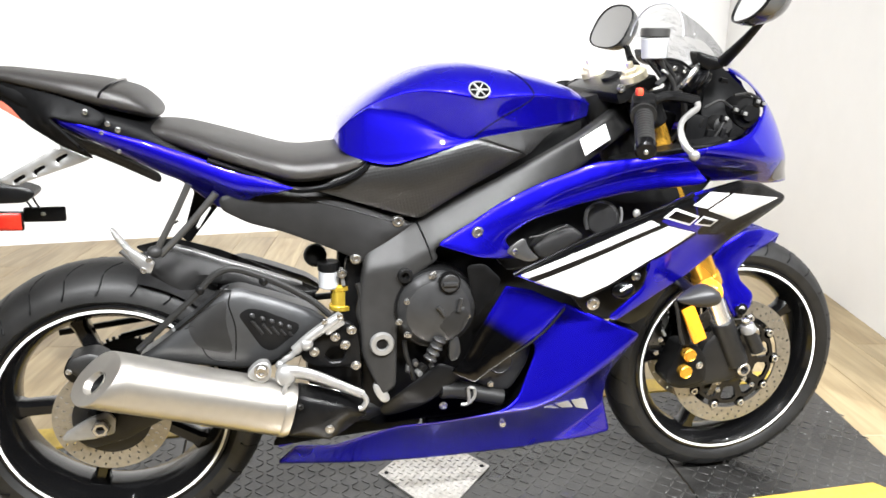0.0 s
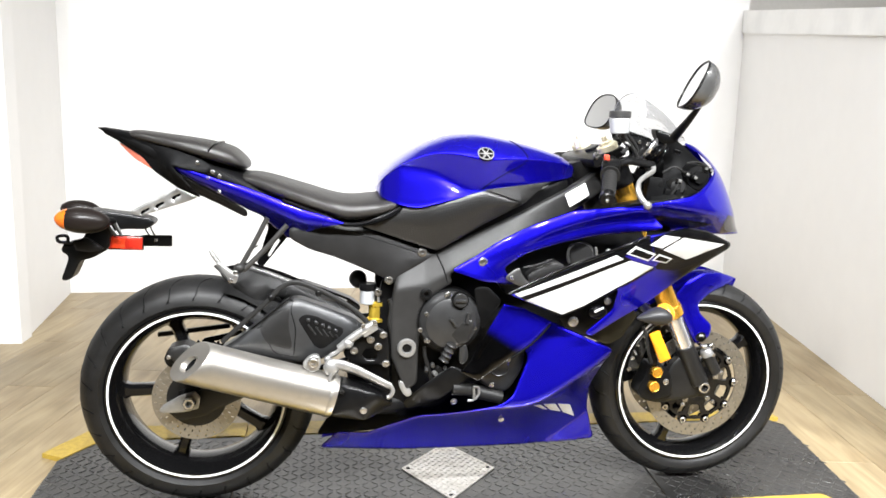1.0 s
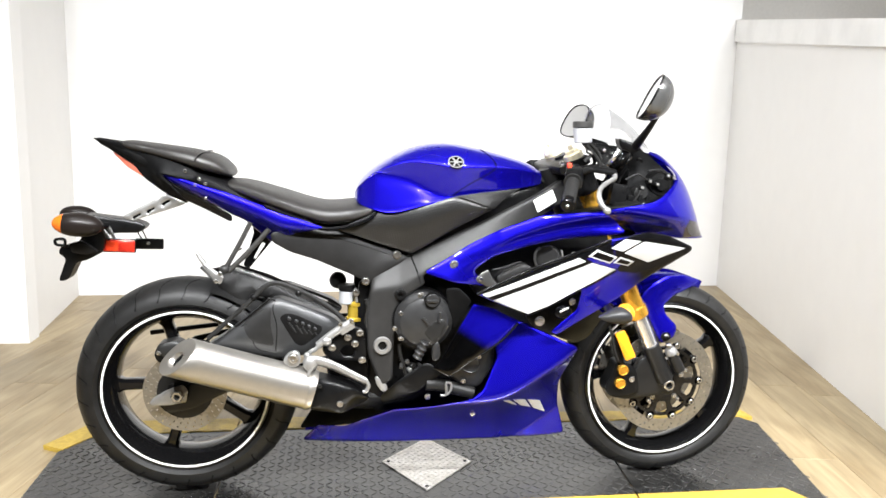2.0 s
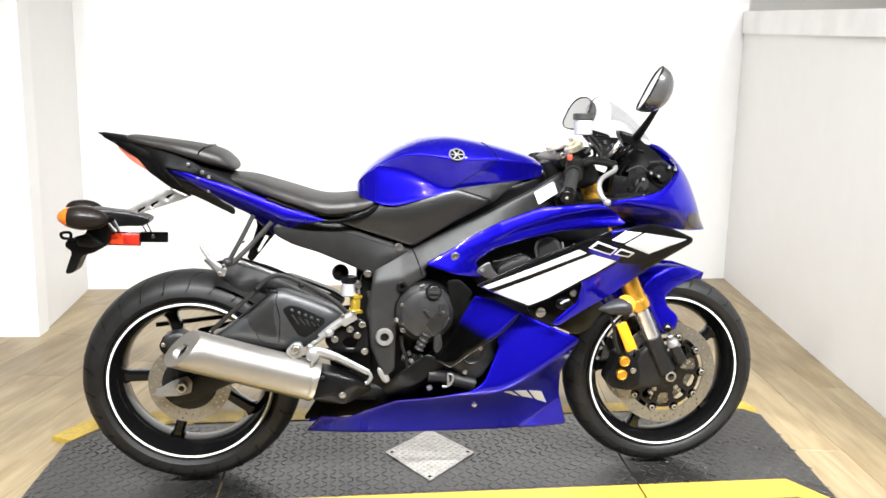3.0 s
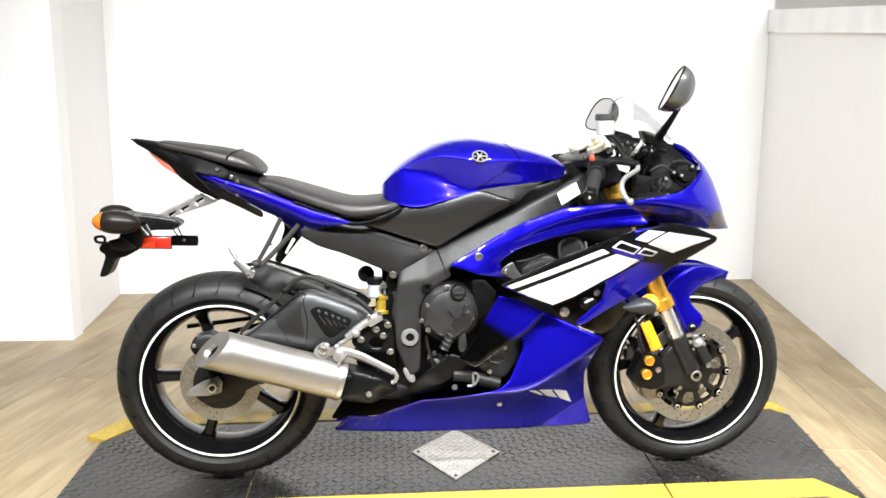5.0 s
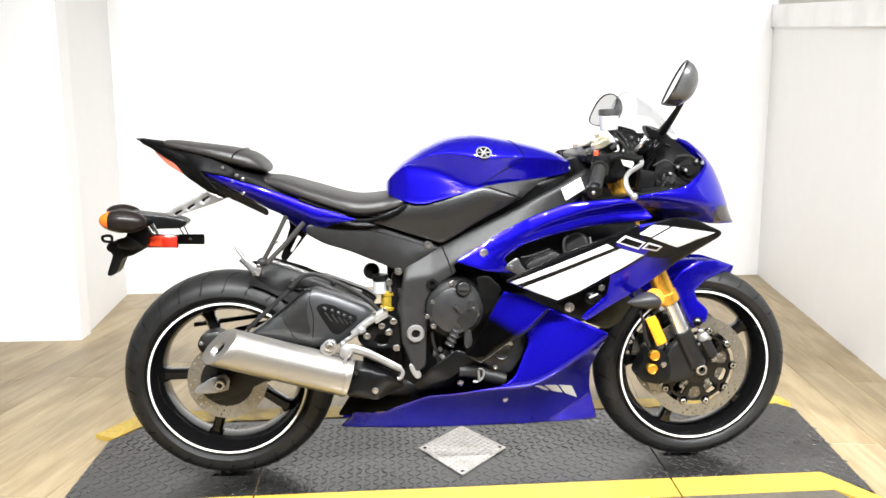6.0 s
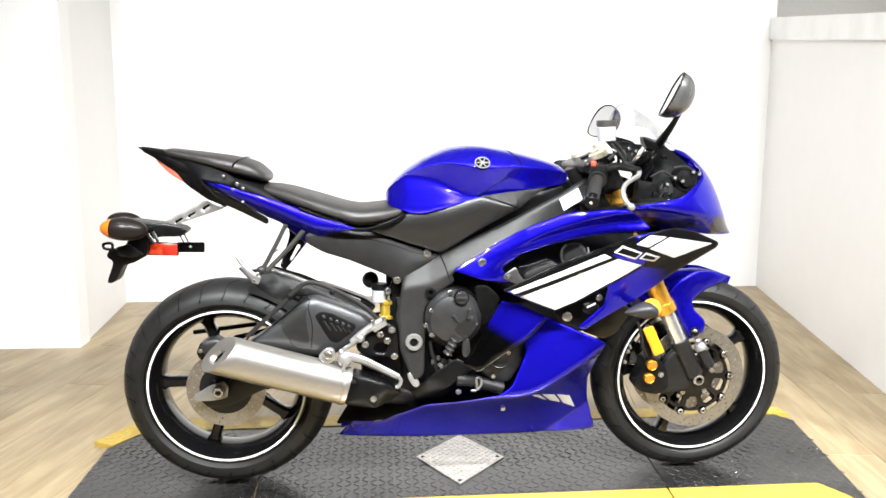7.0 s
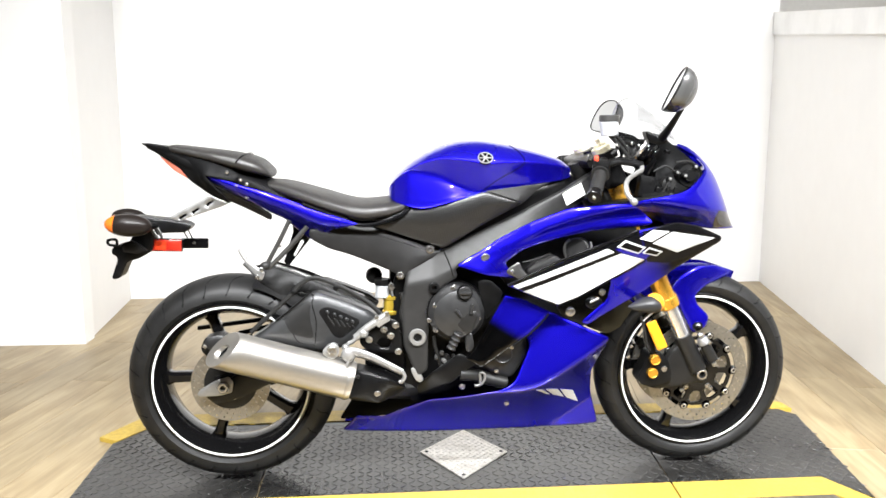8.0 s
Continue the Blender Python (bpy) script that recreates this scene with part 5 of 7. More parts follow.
bracket = panel("plate_bracket", [(-0.937, -0.045, 0.780), (-0.887, -0.045, 0.773), (-0.843, -0.045, 0.768), (-0.795, -0.045, 0.759), (-0.778, -0.045, 0.748), (-0.797, -0.045, 0.730), (-0.851, -0.045, 0.730), (-0.885, -0.045, 0.725), (-0.891, -0.045, 0.680), (-0.932, -0.045, 0.656), (-0.959, -0.045, 0.652), (-0.982, -0.045, 0.603), (-1.007, -0.045, 0.599), (-0.984, -0.045, 0.662), (-1.004, -0.045, 0.674), (-0.996, -0.045, 0.694), (-0.955, -0.045, 0.700), (-0.939, -0.045, 0.726), (-0.948, -0.045, 0.759)], "black", bike, "black number-plate bracket", crown=0.006, thick=0.05)
part("bracket_loop", tube(bmesh.new(), [(-0.974, -0.050, 0.695), (-0.993, -0.050, 0.697), (-1.005, -0.050, 0.700), (-1.007, -0.050, 0.711), (-0.990, -0.050, 0.714), (-0.983, -0.050, 0.709), (-0.984, -0.050, 0.697)], 0.004, 8), "black", bracket)


def blinker(parent, c, y, lens, s=1.0):
    tilt = Matrix.Rotation(radians(4), 4, "Y")
    size = Vector((0.056 * s, 0.030 * s, 0.028 * s))
    b = part("turn_signal", ball(bmesh.new(), (c[0], y, c[2]), size, 28, 16, tilt), "grey_dark", parent, "dark turn signal with amber lens")
    bm = ball(bmesh.new(), (0, 0, 0), (1, 1, 1), 28, 20, Matrix.Rotation(radians(90), 4, "Y"))
    cut = bmesh.ops.bisect_plane(bm, geom=bm.verts[:] + bm.edges[:] + bm.faces[:], plane_co=(-0.52, 0, 0), plane_no=(1, 0, 0), clear_outer=True)
    bmesh.ops.edgeloop_fill(bm, edges=[e for e in cut["geom_cut"] if isinstance(e, bmesh.types.BMEdge)])
    bmesh.ops.transform(bm, matrix=Matrix.Translation((c[0], y, c[2])) @ tilt @ Matrix.Diagonal((*(size * 1.004), 1)), verts=bm.verts)
    part("amber_lens", bm, lens, b, "amber lens")
    part("signal_stalk", tube(bmesh.new(), [(c[0] + 0.03, y * 0.9, c[2] - 0.005), (c[0] + 0.05, y * 0.3, c[2] - 0.012)], 0.010, 10), "black", b)


c1 = (-0.927, -0.120, 0.761)
blinker(bracket, c1, -0.12, "amber", 1.1)
c2 = (-1.004, 0.130, 0.757)
blinker(bracket, c2, 0.13, "grey_dark", 0.9)
rp = [(-0.896, -0.030, 0.710), (-0.815, -0.030, 0.707), (-0.816, -0.030, 0.675), (-0.897, -0.030, 0.678)]
rr = part("red_reflector", panel_mesh(bmesh.new(), rp, thick=0.008, crown=0.001, corner=0.003), "red", bracket, "red rear side reflector")
part("reflector_prism", panel_mesh(bmesh.new(), [(x, y - 0.0015, z) for x, y, z in [(-0.887, -0.030, 0.706), (-0.855, -0.030, 0.705), (-0.857, -0.030, 0.679), (-0.888, -0.030, 0.680)]], thick=0.002, crown=0.0, corner=0.002), "orange_red", rr, "brighter prism half")
part("reflector_backing", panel_mesh(bmesh.new(), [(x, y + 0.006, z) for x, y, z in [(-0.899, -0.030, 0.713), (-0.812, -0.030, 0.710), (-0.814, -0.030, 0.673), (-0.900, -0.030, 0.675)]], thick=0.006, crown=0, corner=0.003), "gloss_black", bracket)
for run in ([(-0.885, -0.058, 0.741), (-0.870, -0.058, 0.717)], [(-0.871, -0.058, 0.746), (-0.857, -0.058, 0.718)]):
    part("bracket_stay", tube(bmesh.new(), run, 0.0055, 8, 4, flat=0.6), "strut", bracket, "grey stay above the reflector")
# the bracket's lit face, its light given by a greyer plastic
part("bracket_facet", panel_mesh(bmesh.new(), [(-0.966, -0.075, 0.705), (-0.936, -0.075, 0.713), (-0.917, -0.075, 0.702), (-0.896, -0.075, 0.685), (-0.923, -0.075, 0.676), (-0.959, -0.075, 0.681)], thick=0.012, crown=0.002, corner=0.004), "cover", bracket, "lit face of the bracket, painted dark grey")
br = part("reflector_backing", panel_mesh(bmesh.new(), [(-0.837, 0.060, 0.700), (-0.760, 0.060, 0.699), (-0.761, 0.060, 0.669), (-0.839, 0.060, 0.670)], thick=0.006, crown=0.0, corner=0.004), "black", bracket, "black back of the far reflector")
bolts("bolt", [(-0.800, 0.057, 0.687)], "alloy", br, 0.005, 0.003)
part("reflector_stay", tube(bmesh.new(), [(-0.826, 0.030, 0.736), (-0.818, 0.030, 0.717), (-0.810, 0.030, 0.703)], 0.0022, 6), "black", bracket)
part("reflector_stay", tube(bmesh.new(), [(-0.810, 0.030, 0.733), (-0.803, 0.030, 0.715), (-0.797, 0.030, 0.703)], 0.0022, 6), "black", bracket)
part("reflector_stay", tube(bmesh.new(), [(-0.892, -0.030, 0.738), (-0.884, -0.030, 0.723), (-0.879, -0.030, 0.708)], 0.0028, 6), "black", bracket)

bolts("bolt", [(-0.664, -0.112, 0.901), (-0.629, -0.112, 0.880), (-0.613, -0.114, 0.869)], "alloy", named("tail_frame"), 0.0048, 0.004)
bolts("bolt", [(-0.614, -0.116, 0.832), (-0.640, -0.112, 0.865)], "alloy", named("tail_side_panel"), 0.0042, 0.004)

# rear brake
rear_cal = part("rear_caliper", panel_mesh(bmesh.new(), [(-0.759, -0.100, 0.412), (-0.746, -0.100, 0.441), (-0.724, -0.100, 0.446), (-0.694, -0.100, 0.435), (-0.699, -0.100, 0.402), (-0.734, -0.100, 0.385), (-0.752, -0.100, 0.394)], thick=0.045, crown=0.006, corner=0.008), "black", bike, "black rear brake caliper")
bolts("bolt", [(-0.734, -0.112, 0.433)], "alloy", rear_cal, 0.006, 0.005)
part("carrier_boss", panel_mesh(bmesh.new(), [(-0.728, -0.096, 0.326), (-0.686, -0.096, 0.339), (-0.644, -0.096, 0.329), (-0.654, -0.096, 0.280), (-0.689, -0.096, 0.258), (-0.723, -0.096, 0.265)], thick=0.012, crown=0.006, corner=0.010), "black", rear, "black boss on the disc carrier")
bolts("bolt", [(-0.664, -0.101, 0.316), (-0.646, -0.101, 0.288), (-0.671, -0.101, 0.266)], "alloy", rear, 0.006, 0.005)

# passenger footrest bracket
hang = part("footrest_strut", tube(bmesh.new(), [(-0.502, -0.115, 0.770), (-0.532, -0.115, 0.711), (-0.569, -0.115, 0.645)], 0.0062, 10, 3), "strut", bike, "grey passenger footrest strut")
part("footrest_strut", tube(bmesh.new(), [(-0.455, -0.115, 0.752), (-0.509, -0.115, 0.691), (-0.562, -0.115, 0.638)], 0.0068, 10, 3), "strut", bike, "grey passenger footrest strut")
part("strut_joint", ball(bmesh.new(), (-0.570, -0.118, 0.646), (0.014, 0.012, 0.012)), "frame", hang)

peg = part("footrest", panel_mesh(bmesh.new(), [(-0.641, -0.135, 0.698), (-0.635, -0.135, 0.694), (-0.609, -0.135, 0.657), (-0.571, -0.135, 0.628), (-0.578, -0.135, 0.609), (-0.592, -0.135, 0.614), (-0.622, -0.135, 0.659), (-0.636, -0.135, 0.680)], thick=0.014, crown=0.004, corner=0.004), "alloy", bike, "folded silver passenger footrest")
part("footrest_tang", tube(bmesh.new(), [(-0.625, -0.140, 0.657), (-0.612, -0.140, 0.642), (-0.592, -0.140, 0.618)], 0.0045, 8, taper=0.5), "strut", peg, "grey tang below the footrest")
bolts("bolt", [(-0.577, -0.146, 0.640), (-0.588, -0.146, 0.620)], "alloy", peg, 0.006, 0.005)
part("far_bracket", panel_mesh(bmesh.new(), [(-0.516, 0.060, 0.735), (-0.513, 0.060, 0.718), (-0.538, 0.060, 0.640), (-0.544, 0.060, 0.626), (-0.529, 0.060, 0.613), (-0.463, 0.060, 0.695), (-0.470, 0.060, 0.730)], thick=0.012, crown=0.002, corner=0.004,
                                     holes=[[(-0.490, 0.060, 0.692), (-0.515, 0.060, 0.645), (-0.510, 0.060, 0.641), (-0.481, 0.060, 0.687)]]), "black", bike, "black slotted bracket on the far side")

# swingarm ------------------------------------------------------
swing = panel("swingarm", [(-0.620, -0.125, 0.441), (-0.578, -0.125, 0.467), (-0.508, -0.125, 0.521), (-0.454, -0.125, 0.565), (-0.426, -0.125, 0.570), (-0.362, -0.125, 0.547), (-0.290, -0.125, 0.518), (-0.259, -0.125, 0.494), (-0.290, -0.125, 0.460), (-0.319, -0.125, 0.442), (-0.364, -0.125, 0.412), (-0.432, -0.125, 0.403), (-0.532, -0.125, 0.422)], "swing", bike, "graphite grey cast swingarm", both=True, crown=0.016, thick=0.04, reach=0.016)
part("swingarm_end", panel_mesh(bmesh.new(), [(-0.761, -0.105, 0.284), (-0.687, -0.105, 0.320), (-0.593, -0.105, 0.376), (-0.492, -0.105, 0.393), (-0.493, -0.105, 0.335), (-0.587, -0.105, 0.298), (-0.662, -0.105, 0.261), (-0.727, -0.105, 0.249)], thick=0.03, crown=0.006), "darkframe", swing)
decal("swingarm_recess", [(-0.430, -0.150, 0.521), (-0.411, -0.150, 0.533), (-0.385, -0.150, 0.528), (-0.314, -0.150, 0.494), (-0.319, -0.150, 0.478), (-0.368, -0.150, 0.440), (-0.388, -0.150, 0.449)], swing, "black", swing, "dark perforated swingarm recess", lift=0.0005, corner=0.01)
swy = surface_of(swing)
for k, (x, z) in enumerate(((-0.403, 0.518), (-0.384, 0.511), (-0.367, 0.504), (-0.351, 0.497), (-0.335, 0.490))):
    part("recess_slot", ball(bmesh.new(), (x, swy(x, z, -0.15) - 0.001, z), (0.0058, 0.003, 0.0042), 12, 6, Matrix.Rotation(radians(52), 4, "Y")), "swing", swing)
    ln = 0.044 - 0.0075 * k
    run = [(x - 0.001 + 0.42 * q, z - 0.011 - 0.62 * q) for q in (0.0, ln * 0.5, ln)]
    part("recess_slat", tube(bmesh.new(), [(px, swy(px, pz, -0.15) - 0.0006, pz) for px, pz in run], 0.0030, 8, 4, flat=0.8), "darkframe", swing)
for run in ([(-0.460, -0.150, 0.571), (-0.441, -0.150, 0.566), (-0.445, -0.150, 0.541), (-0.435, -0.150, 0.494), (-0.439, -0.150, 0.429)], [(-0.527, -0.150, 0.496), (-0.509, -0.150, 0.497), (-0.488, -0.150, 0.438), (-0.440, -0.150, 0.424)], [(-0.544, -0.150, 0.493), (-0.494, -0.150, 0.534), (-0.443, -0.150, 0.577)]):
    seam(run, swing, swy, 0.0020, "groove", "black")
decal("swingarm_facet", [(-0.527, -0.150, 0.507), (-0.488, -0.150, 0.533), (-0.446, -0.150, 0.555), (-0.453, -0.150, 0.509), (-0.440, -0.150, 0.440), (-0.506, -0.150, 0.458)], swing, "darkframe", swing, "", lift=0.0008, corner=0.02)
panel("rear_hugger", [(-0.633, -0.030, 0.620), (-0.559, -0.050, 0.630), (-0.469, -0.050, 0.601), (-0.418, -0.050, 0.577), (-0.262, -0.050, 0.499), (-0.291, -0.050, 0.493), (-0.366, -0.050, 0.523), (-0.441, -0.050, 0.552), (-0.498, -0.050, 0.558), (-0.545, -0.070, 0.530), (-0.593, -0.060, 0.579)], "cover", bike, "black rear mudguard over the tyre", crown=0.02, both=True)
bm = bmesh.new()
R0 = 0.312
rows = []
for i in range(15):
    a = radians(48 + 28 * i / 14)
    rows.append([bm.verts.new((RA[0] + (R0 - 0.03 * (k / 4) ** 2) * math.cos(a), 0.085 * k / 4, RA[2] + (R0 - 0.03 * (k / 4) ** 2) * math.sin(a))) for k in range(-4, 5)])
for a, b in zip(rows, rows[1:]):
    for k in range(8):
        bm.faces.new((a[k], a[k + 1], b[k + 1], b[k]))
part("hugger_top", bm, "cover", named("rear_hugger"))
part("hugger_flange", panel_mesh(bmesh.new(), [(-0.561, -0.020, 0.633), (-0.523, -0.020, 0.621), (-0.456, -0.020, 0.594), (-0.389, -0.020, 0.570), (-0.298, -0.020, 0.533), (-0.332, -0.020, 0.534), (-0.400, -0.020, 0.552), (-0.468, -0.020, 0.562), (-0.507, -0.020, 0.577), (-0.556, -0.020, 0.610)], thick=0.02, crown=0.003), "strut", named("rear_hugger"), "grey mudguard flange")
part("brake_hose", tube(bmesh.new(), [(-0.610, -0.150, 0.468), (-0.559, -0.150, 0.516), (-0.504, -0.150, 0.566), (-0.470, -0.150, 0.602), (-0.434, -0.150, 0.616), (-0.383, -0.150, 0.599), (-0.328, -0.150, 0.570), (-0.284, -0.150, 0.539), (-0.250, -0.150, 0.504)], 0.0065, 8), "hose", bike, "black rear brake hose")
for p in [(-0.493, -0.150, 0.578), (-0.378, -0.150, 0.589)]:
    part("hose_clip", ball(bmesh.new(), p, (0.009, 0.009, 0.010), 12, 8), "black", named("brake_hose"))
part("torque_rod", tube(bmesh.new(), [(-0.812, 0.100, 0.419), (-0.721, 0.100, 0.430), (-0.621, 0.100, 0.442)], 0.007, 8), "black", bike, "black rod behind the wheel")
part("chain", tube(bmesh.new(), [(-0.69, 0.10, 0.40), (-0.42, 0.10, 0.455), (-0.10, 0.10, 0.47)], 0.008, 6), "black", bike, "dark drive chain")
part("chain", tube(bmesh.new(), [(-0.69, 0.10, 0.21), (-0.42, 0.10, 0.30), (-0.10, 0.10, 0.40)], 0.008, 6), "black", bike, "dark drive chain")
part("axle_plate", panel_mesh(bmesh.new(), [(-0.769, -0.125, 0.286), (-0.760, -0.125, 0.299), (-0.719, -0.125, 0.323), (-0.682, -0.125, 0.334), (-0.670, -0.125, 0.317), (-0.675, -0.125, 0.288), (-0.712, -0.125, 0.280), (-0.764, -0.125, 0.279)], thick=0.008, crown=0.001, corner=0.004), "alloy", swing, "silver axle adjuster plate")
an = (-0.694, -0.133, 0.309)
part("axle_nut", lathe(bmesh.new(), [(0.006, 0.004), (0.017, 0.004), (0.017, -0.010), (0.014, -0.014), (0.009, -0.014), (0.007, -0.004)], an, 6), "steel", swing, "steel rear axle nut", smooth=False)
cal = part("rear_caliper", panel_mesh(bmesh.new(), [(-0.750, -0.115, 0.426), (-0.738, -0.115, 0.445), (-0.699, -0.115, 0.453), (-0.671, -0.115, 0.434), (-0.681, -0.115, 0.400), (-0.726, -0.115, 0.402)], thick=0.05, crown=0.008), "darkframe", swing, "grey rear brake caliper")
bolts("bolt", [(-0.741, -0.125, 0.424)], "steel", cal, 0.006)

# exhaust -------------------------------------------------------
def silencer():
    a = Vector((-0.338, -0.165, 0.327))
    b = Vector((-0.672, -0.175, 0.4255))
    d = (b - a).normalized()
    u = Vector((0, -1, 0))
    u = (u - d * u.dot(d)).normalized()
    w = d.cross(u)
    ln = (b - a).length
    def ring_at(bm, s, k, cut=0.0, off=(0.0, 0.0), n=40):
        out = []
        for i in range(n):
            t = 2 * math.pi * i / n
            cu, cw = math.cos(t), math.sin(t)
            pu = 0.050 * k * math.copysign(abs(cu) ** 0.9, cu) + off[0]
            pw = 0.0535 * k * math.copysign(abs(cw) ** 0.9, cw) + off[1]
            out.append(bm.verts.new(a + d * (s - cut * (0.46 * pu + 0.58 * pw)) + u * pu + w * pw))
        return out
    def skin(bm, rings, cap=True):
        for p, q in zip(rings, rings[1:]):
            for i in range(len(p)):
                bm.faces.new((p[i], p[(i + 1) % len(p)], q[(i + 1) % len(p)], q[i]))
        if cap:
            bm.faces.new(rings[0][::-1])
            bm.faces.new(rings[-1])
        return bm
    bm = bmesh.new()
    body = part("silencer", skin(bm, [ring_at(bm, s, k) for s, k in ((0, 0.95), (0.006, 0.985), (0.05, 1.0), (ln * 0.5, 1.0), (ln - 0.045, 1.0))]), "silencer", bike, "brushed titanium exhaust silencer")
    bm = bmesh.new()
    tip = ln + 0.012
    mouth = (0.006, -0.006)
    skin(bm, [ring_at(bm, ln - 0.047, 1.006), ring_at(bm, ln - 0.045, 1.010), ring_at(bm, tip - 0.003, 1.002, 1.0), ring_at(bm, tip, 0.97, 1.0), ring_at(bm, tip - 0.001, 0.43, 1.0, mouth), ring_at(bm, tip - 0.004, 0.40, 1.0, mouth), ring_at(bm, tip - 0.012, 0.395, 1.0, mouth)], False)
    part("end_cap", bm, "silencer", body, "brushed slash-cut end cap", angle=28)
    bm = bmesh.new()
    skin(bm, [ring_at(bm, tip + 0.0004, 0.425, 1.0, mouth), ring_at(bm, tip + 0.0010, 0.41, 1.0, mouth), ring_at(bm, tip - 0.002, 0.39, 1.0, mouth)], False)
    part("outlet_rim", bm, "silencer", body, "steel outlet rim")
    bm = bmesh.new()
    skin(bm, [ring_at(bm, tip - 0.056, 0.30, 0.4, mouth), ring_at(bm, tip - 0.052, 0.405, 0.4, mouth), ring_at(bm, tip - 0.012, 0.405, 1.0, mouth), ring_at(bm, tip - 0.011, 0.395, 1.0, mouth)], False)
    bm.faces.new(list(bm.verts)[:40])
    part("outlet", bm, "inner_black", body, "dark exhaust outlet")
    for s, wd in ((0.012, 0.012),):
        bm = bmesh.new()
        skin(bm, [ring_at(bm, s - wd / 2, 1.01), ring_at(bm, s - wd / 2 + 0.002, 1.022), ring_at(bm, s + wd / 2 - 0.002, 1.022), ring_at(bm, s + wd / 2, 1.01)], False)
        part("silencer_band", bm, "silencer", body)


silencer()
panel("exhaust_shield", [(-0.327, -0.190, 0.369), (-0.290, -0.205, 0.364), (-0.234, -0.205, 0.344), (-0.188, -0.170, 0.304), (-0.205, -0.170, 0.294), (-0.229, -0.170, 0.278), (-0.265, -0.205, 0.275), (-0.318, -0.190, 0.277), (-0.350, -0.200, 0.288)], "black", bike, "black exhaust heat shield", crown=0.02, thick=0.06, reach=0.03)
bolts("bolt", [(-0.269, -0.225, 0.310)], "alloy", named("exhaust_shield"), 0.009)
bolts("bolt", [(-0.321, -0.210, 0.354)], "darkframe", named("exhaust_shield"), 0.006)
part("exhaust_pipe", tube(bmesh.new(), [(-0.34, -0.13, 0.31), (-0.24, -0.08, 0.275), (0.0, -0.02, 0.25), (0.2, 0.0, 0.26)], 0.030, 14), "darkframe", bike, "dark exhaust collector pipe")
mount = part("silencer_mount", panel_mesh(bmesh.new(), [(-0.419, -0.185, 0.413), (-0.410, -0.185, 0.427), (-0.394, -0.185, 0.439), (-0.377, -0.185, 0.438), (-0.371, -0.185, 0.421), (-0.375, -0.185, 0.403), (-0.394, -0.185, 0.395)], thick=0.02, crown=0.004), "pale_alloy", bike, "silver silencer mount lug")
bolts("bolt", [(-0.390, -0.190, 0.425)], "alloy", mount, 0.014, 0.012)

# rearset -------------------------------------------------------
rs_ = panel("footrest_plate", [(-0.318, -0.150, 0.444), (-0.284, -0.150, 0.478), (-0.245, -0.150, 0.498), (-0.211, -0.150, 0.493), (-0.201, -0.150, 0.448), (-0.200, -0.150, 0.398), (-0.251, -0.150, 0.403), (-0.284, -0.150, 0.405), (-0.312, -0.150, 0.420)], "black", bike, "black footrest plate", crown=0.004, thick=0.012, corner=0.02,
            holes=[[(-0.272, -0.150, 0.427), (-0.262, -0.150, 0.443), (-0.242, -0.150, 0.445), (-0.228, -0.150, 0.434), (-0.234, -0.150, 0.414), (-0.259, -0.150, 0.414)]])
bolts("bolt", [(-0.290, -0.158, 0.442), (-0.249, -0.158, 0.470), (-0.217, -0.158, 0.482), (-0.230, -0.158, 0.452), (-0.210, -0.158, 0.407)], "alloy", rs_, 0.010, 0.010)
part("brake_cylinder", tube(bmesh.new(), [(-0.327, -0.165, 0.450), (-0.297, -0.165, 0.476), (-0.268, -0.165, 0.496), (-0.237, -0.165, 0.515)], 0.0105, 14, 3), "pale_alloy", bike, "silver rear brake master cylinder")
part("cylinder_block", box(bmesh.new(), (-0.253, -0.163, 0.498), (0.042, 0.020, 0.022), Matrix.Rotation(radians(-32), 4, "Y"), 0.005), "pale_alloy", named("brake_cylinder"))
part("cylinder_collar", ball(bmesh.new(), (-0.306, -0.165, 0.463), (0.015, 0.014, 0.014), 14, 10), "pale_alloy", named("brake_cylinder"))
part("cylinder_rod", tube(bmesh.new(), [(-0.354, -0.168, 0.422), (-0.347, -0.168, 0.434), (-0.334, -0.168, 0.441), (-0.320, -0.168, 0.455)], 0.0062, 8), "pale_alloy", named("brake_cylinder"))
pedal = part("brake_pedal", tube(bmesh.new(), [(-0.345, -0.185, 0.413), (-0.328, -0.185, 0.415), (-0.290, -0.185, 0.402), (-0.245, -0.185, 0.379), (-0.201, -0.185, 0.356)], 0.0165, 12, 5, flat=0.7, taper=0.62), "pale_alloy", bike, "silver brake pedal")
part("pedal_pivot", ball(bmesh.new(), (-0.346, -0.185, 0.409), (0.020, 0.015, 0.022)), "pale_alloy", pedal)
part("pedal_stop", tube(bmesh.new(), [(-0.343, -0.195, 0.406), (-0.351, -0.195, 0.380), (-0.360, -0.195, 0.355)], 0.0045, 8), "pale_alloy", pedal)
part("pedal_tip", tube(bmesh.new(), [(-0.202, -0.190, 0.361), (-0.194, -0.190, 0.346), (-0.201, -0.190, 0.331), (-0.209, -0.190, 0.329)], 0.0055, 8), "pale_alloy", pedal)
part("side_stand_lug", panel_mesh(bmesh.new(), [(-0.177, -0.140, 0.350), (-0.159, -0.140, 0.355), (-0.137, -0.140, 0.316), (-0.153, -0.140, 0.307), (-0.168, -0.140, 0.326)], thick=0.012, crown=0.003), "pale_alloy", bike, "silver bracket behind the frame")
part("linkage", tube(bmesh.new(), [(-0.302, -0.120, 0.354), (-0.262, -0.120, 0.338), (-0.242, -0.120, 0.335)], 0.005, 8), "steel", bike)

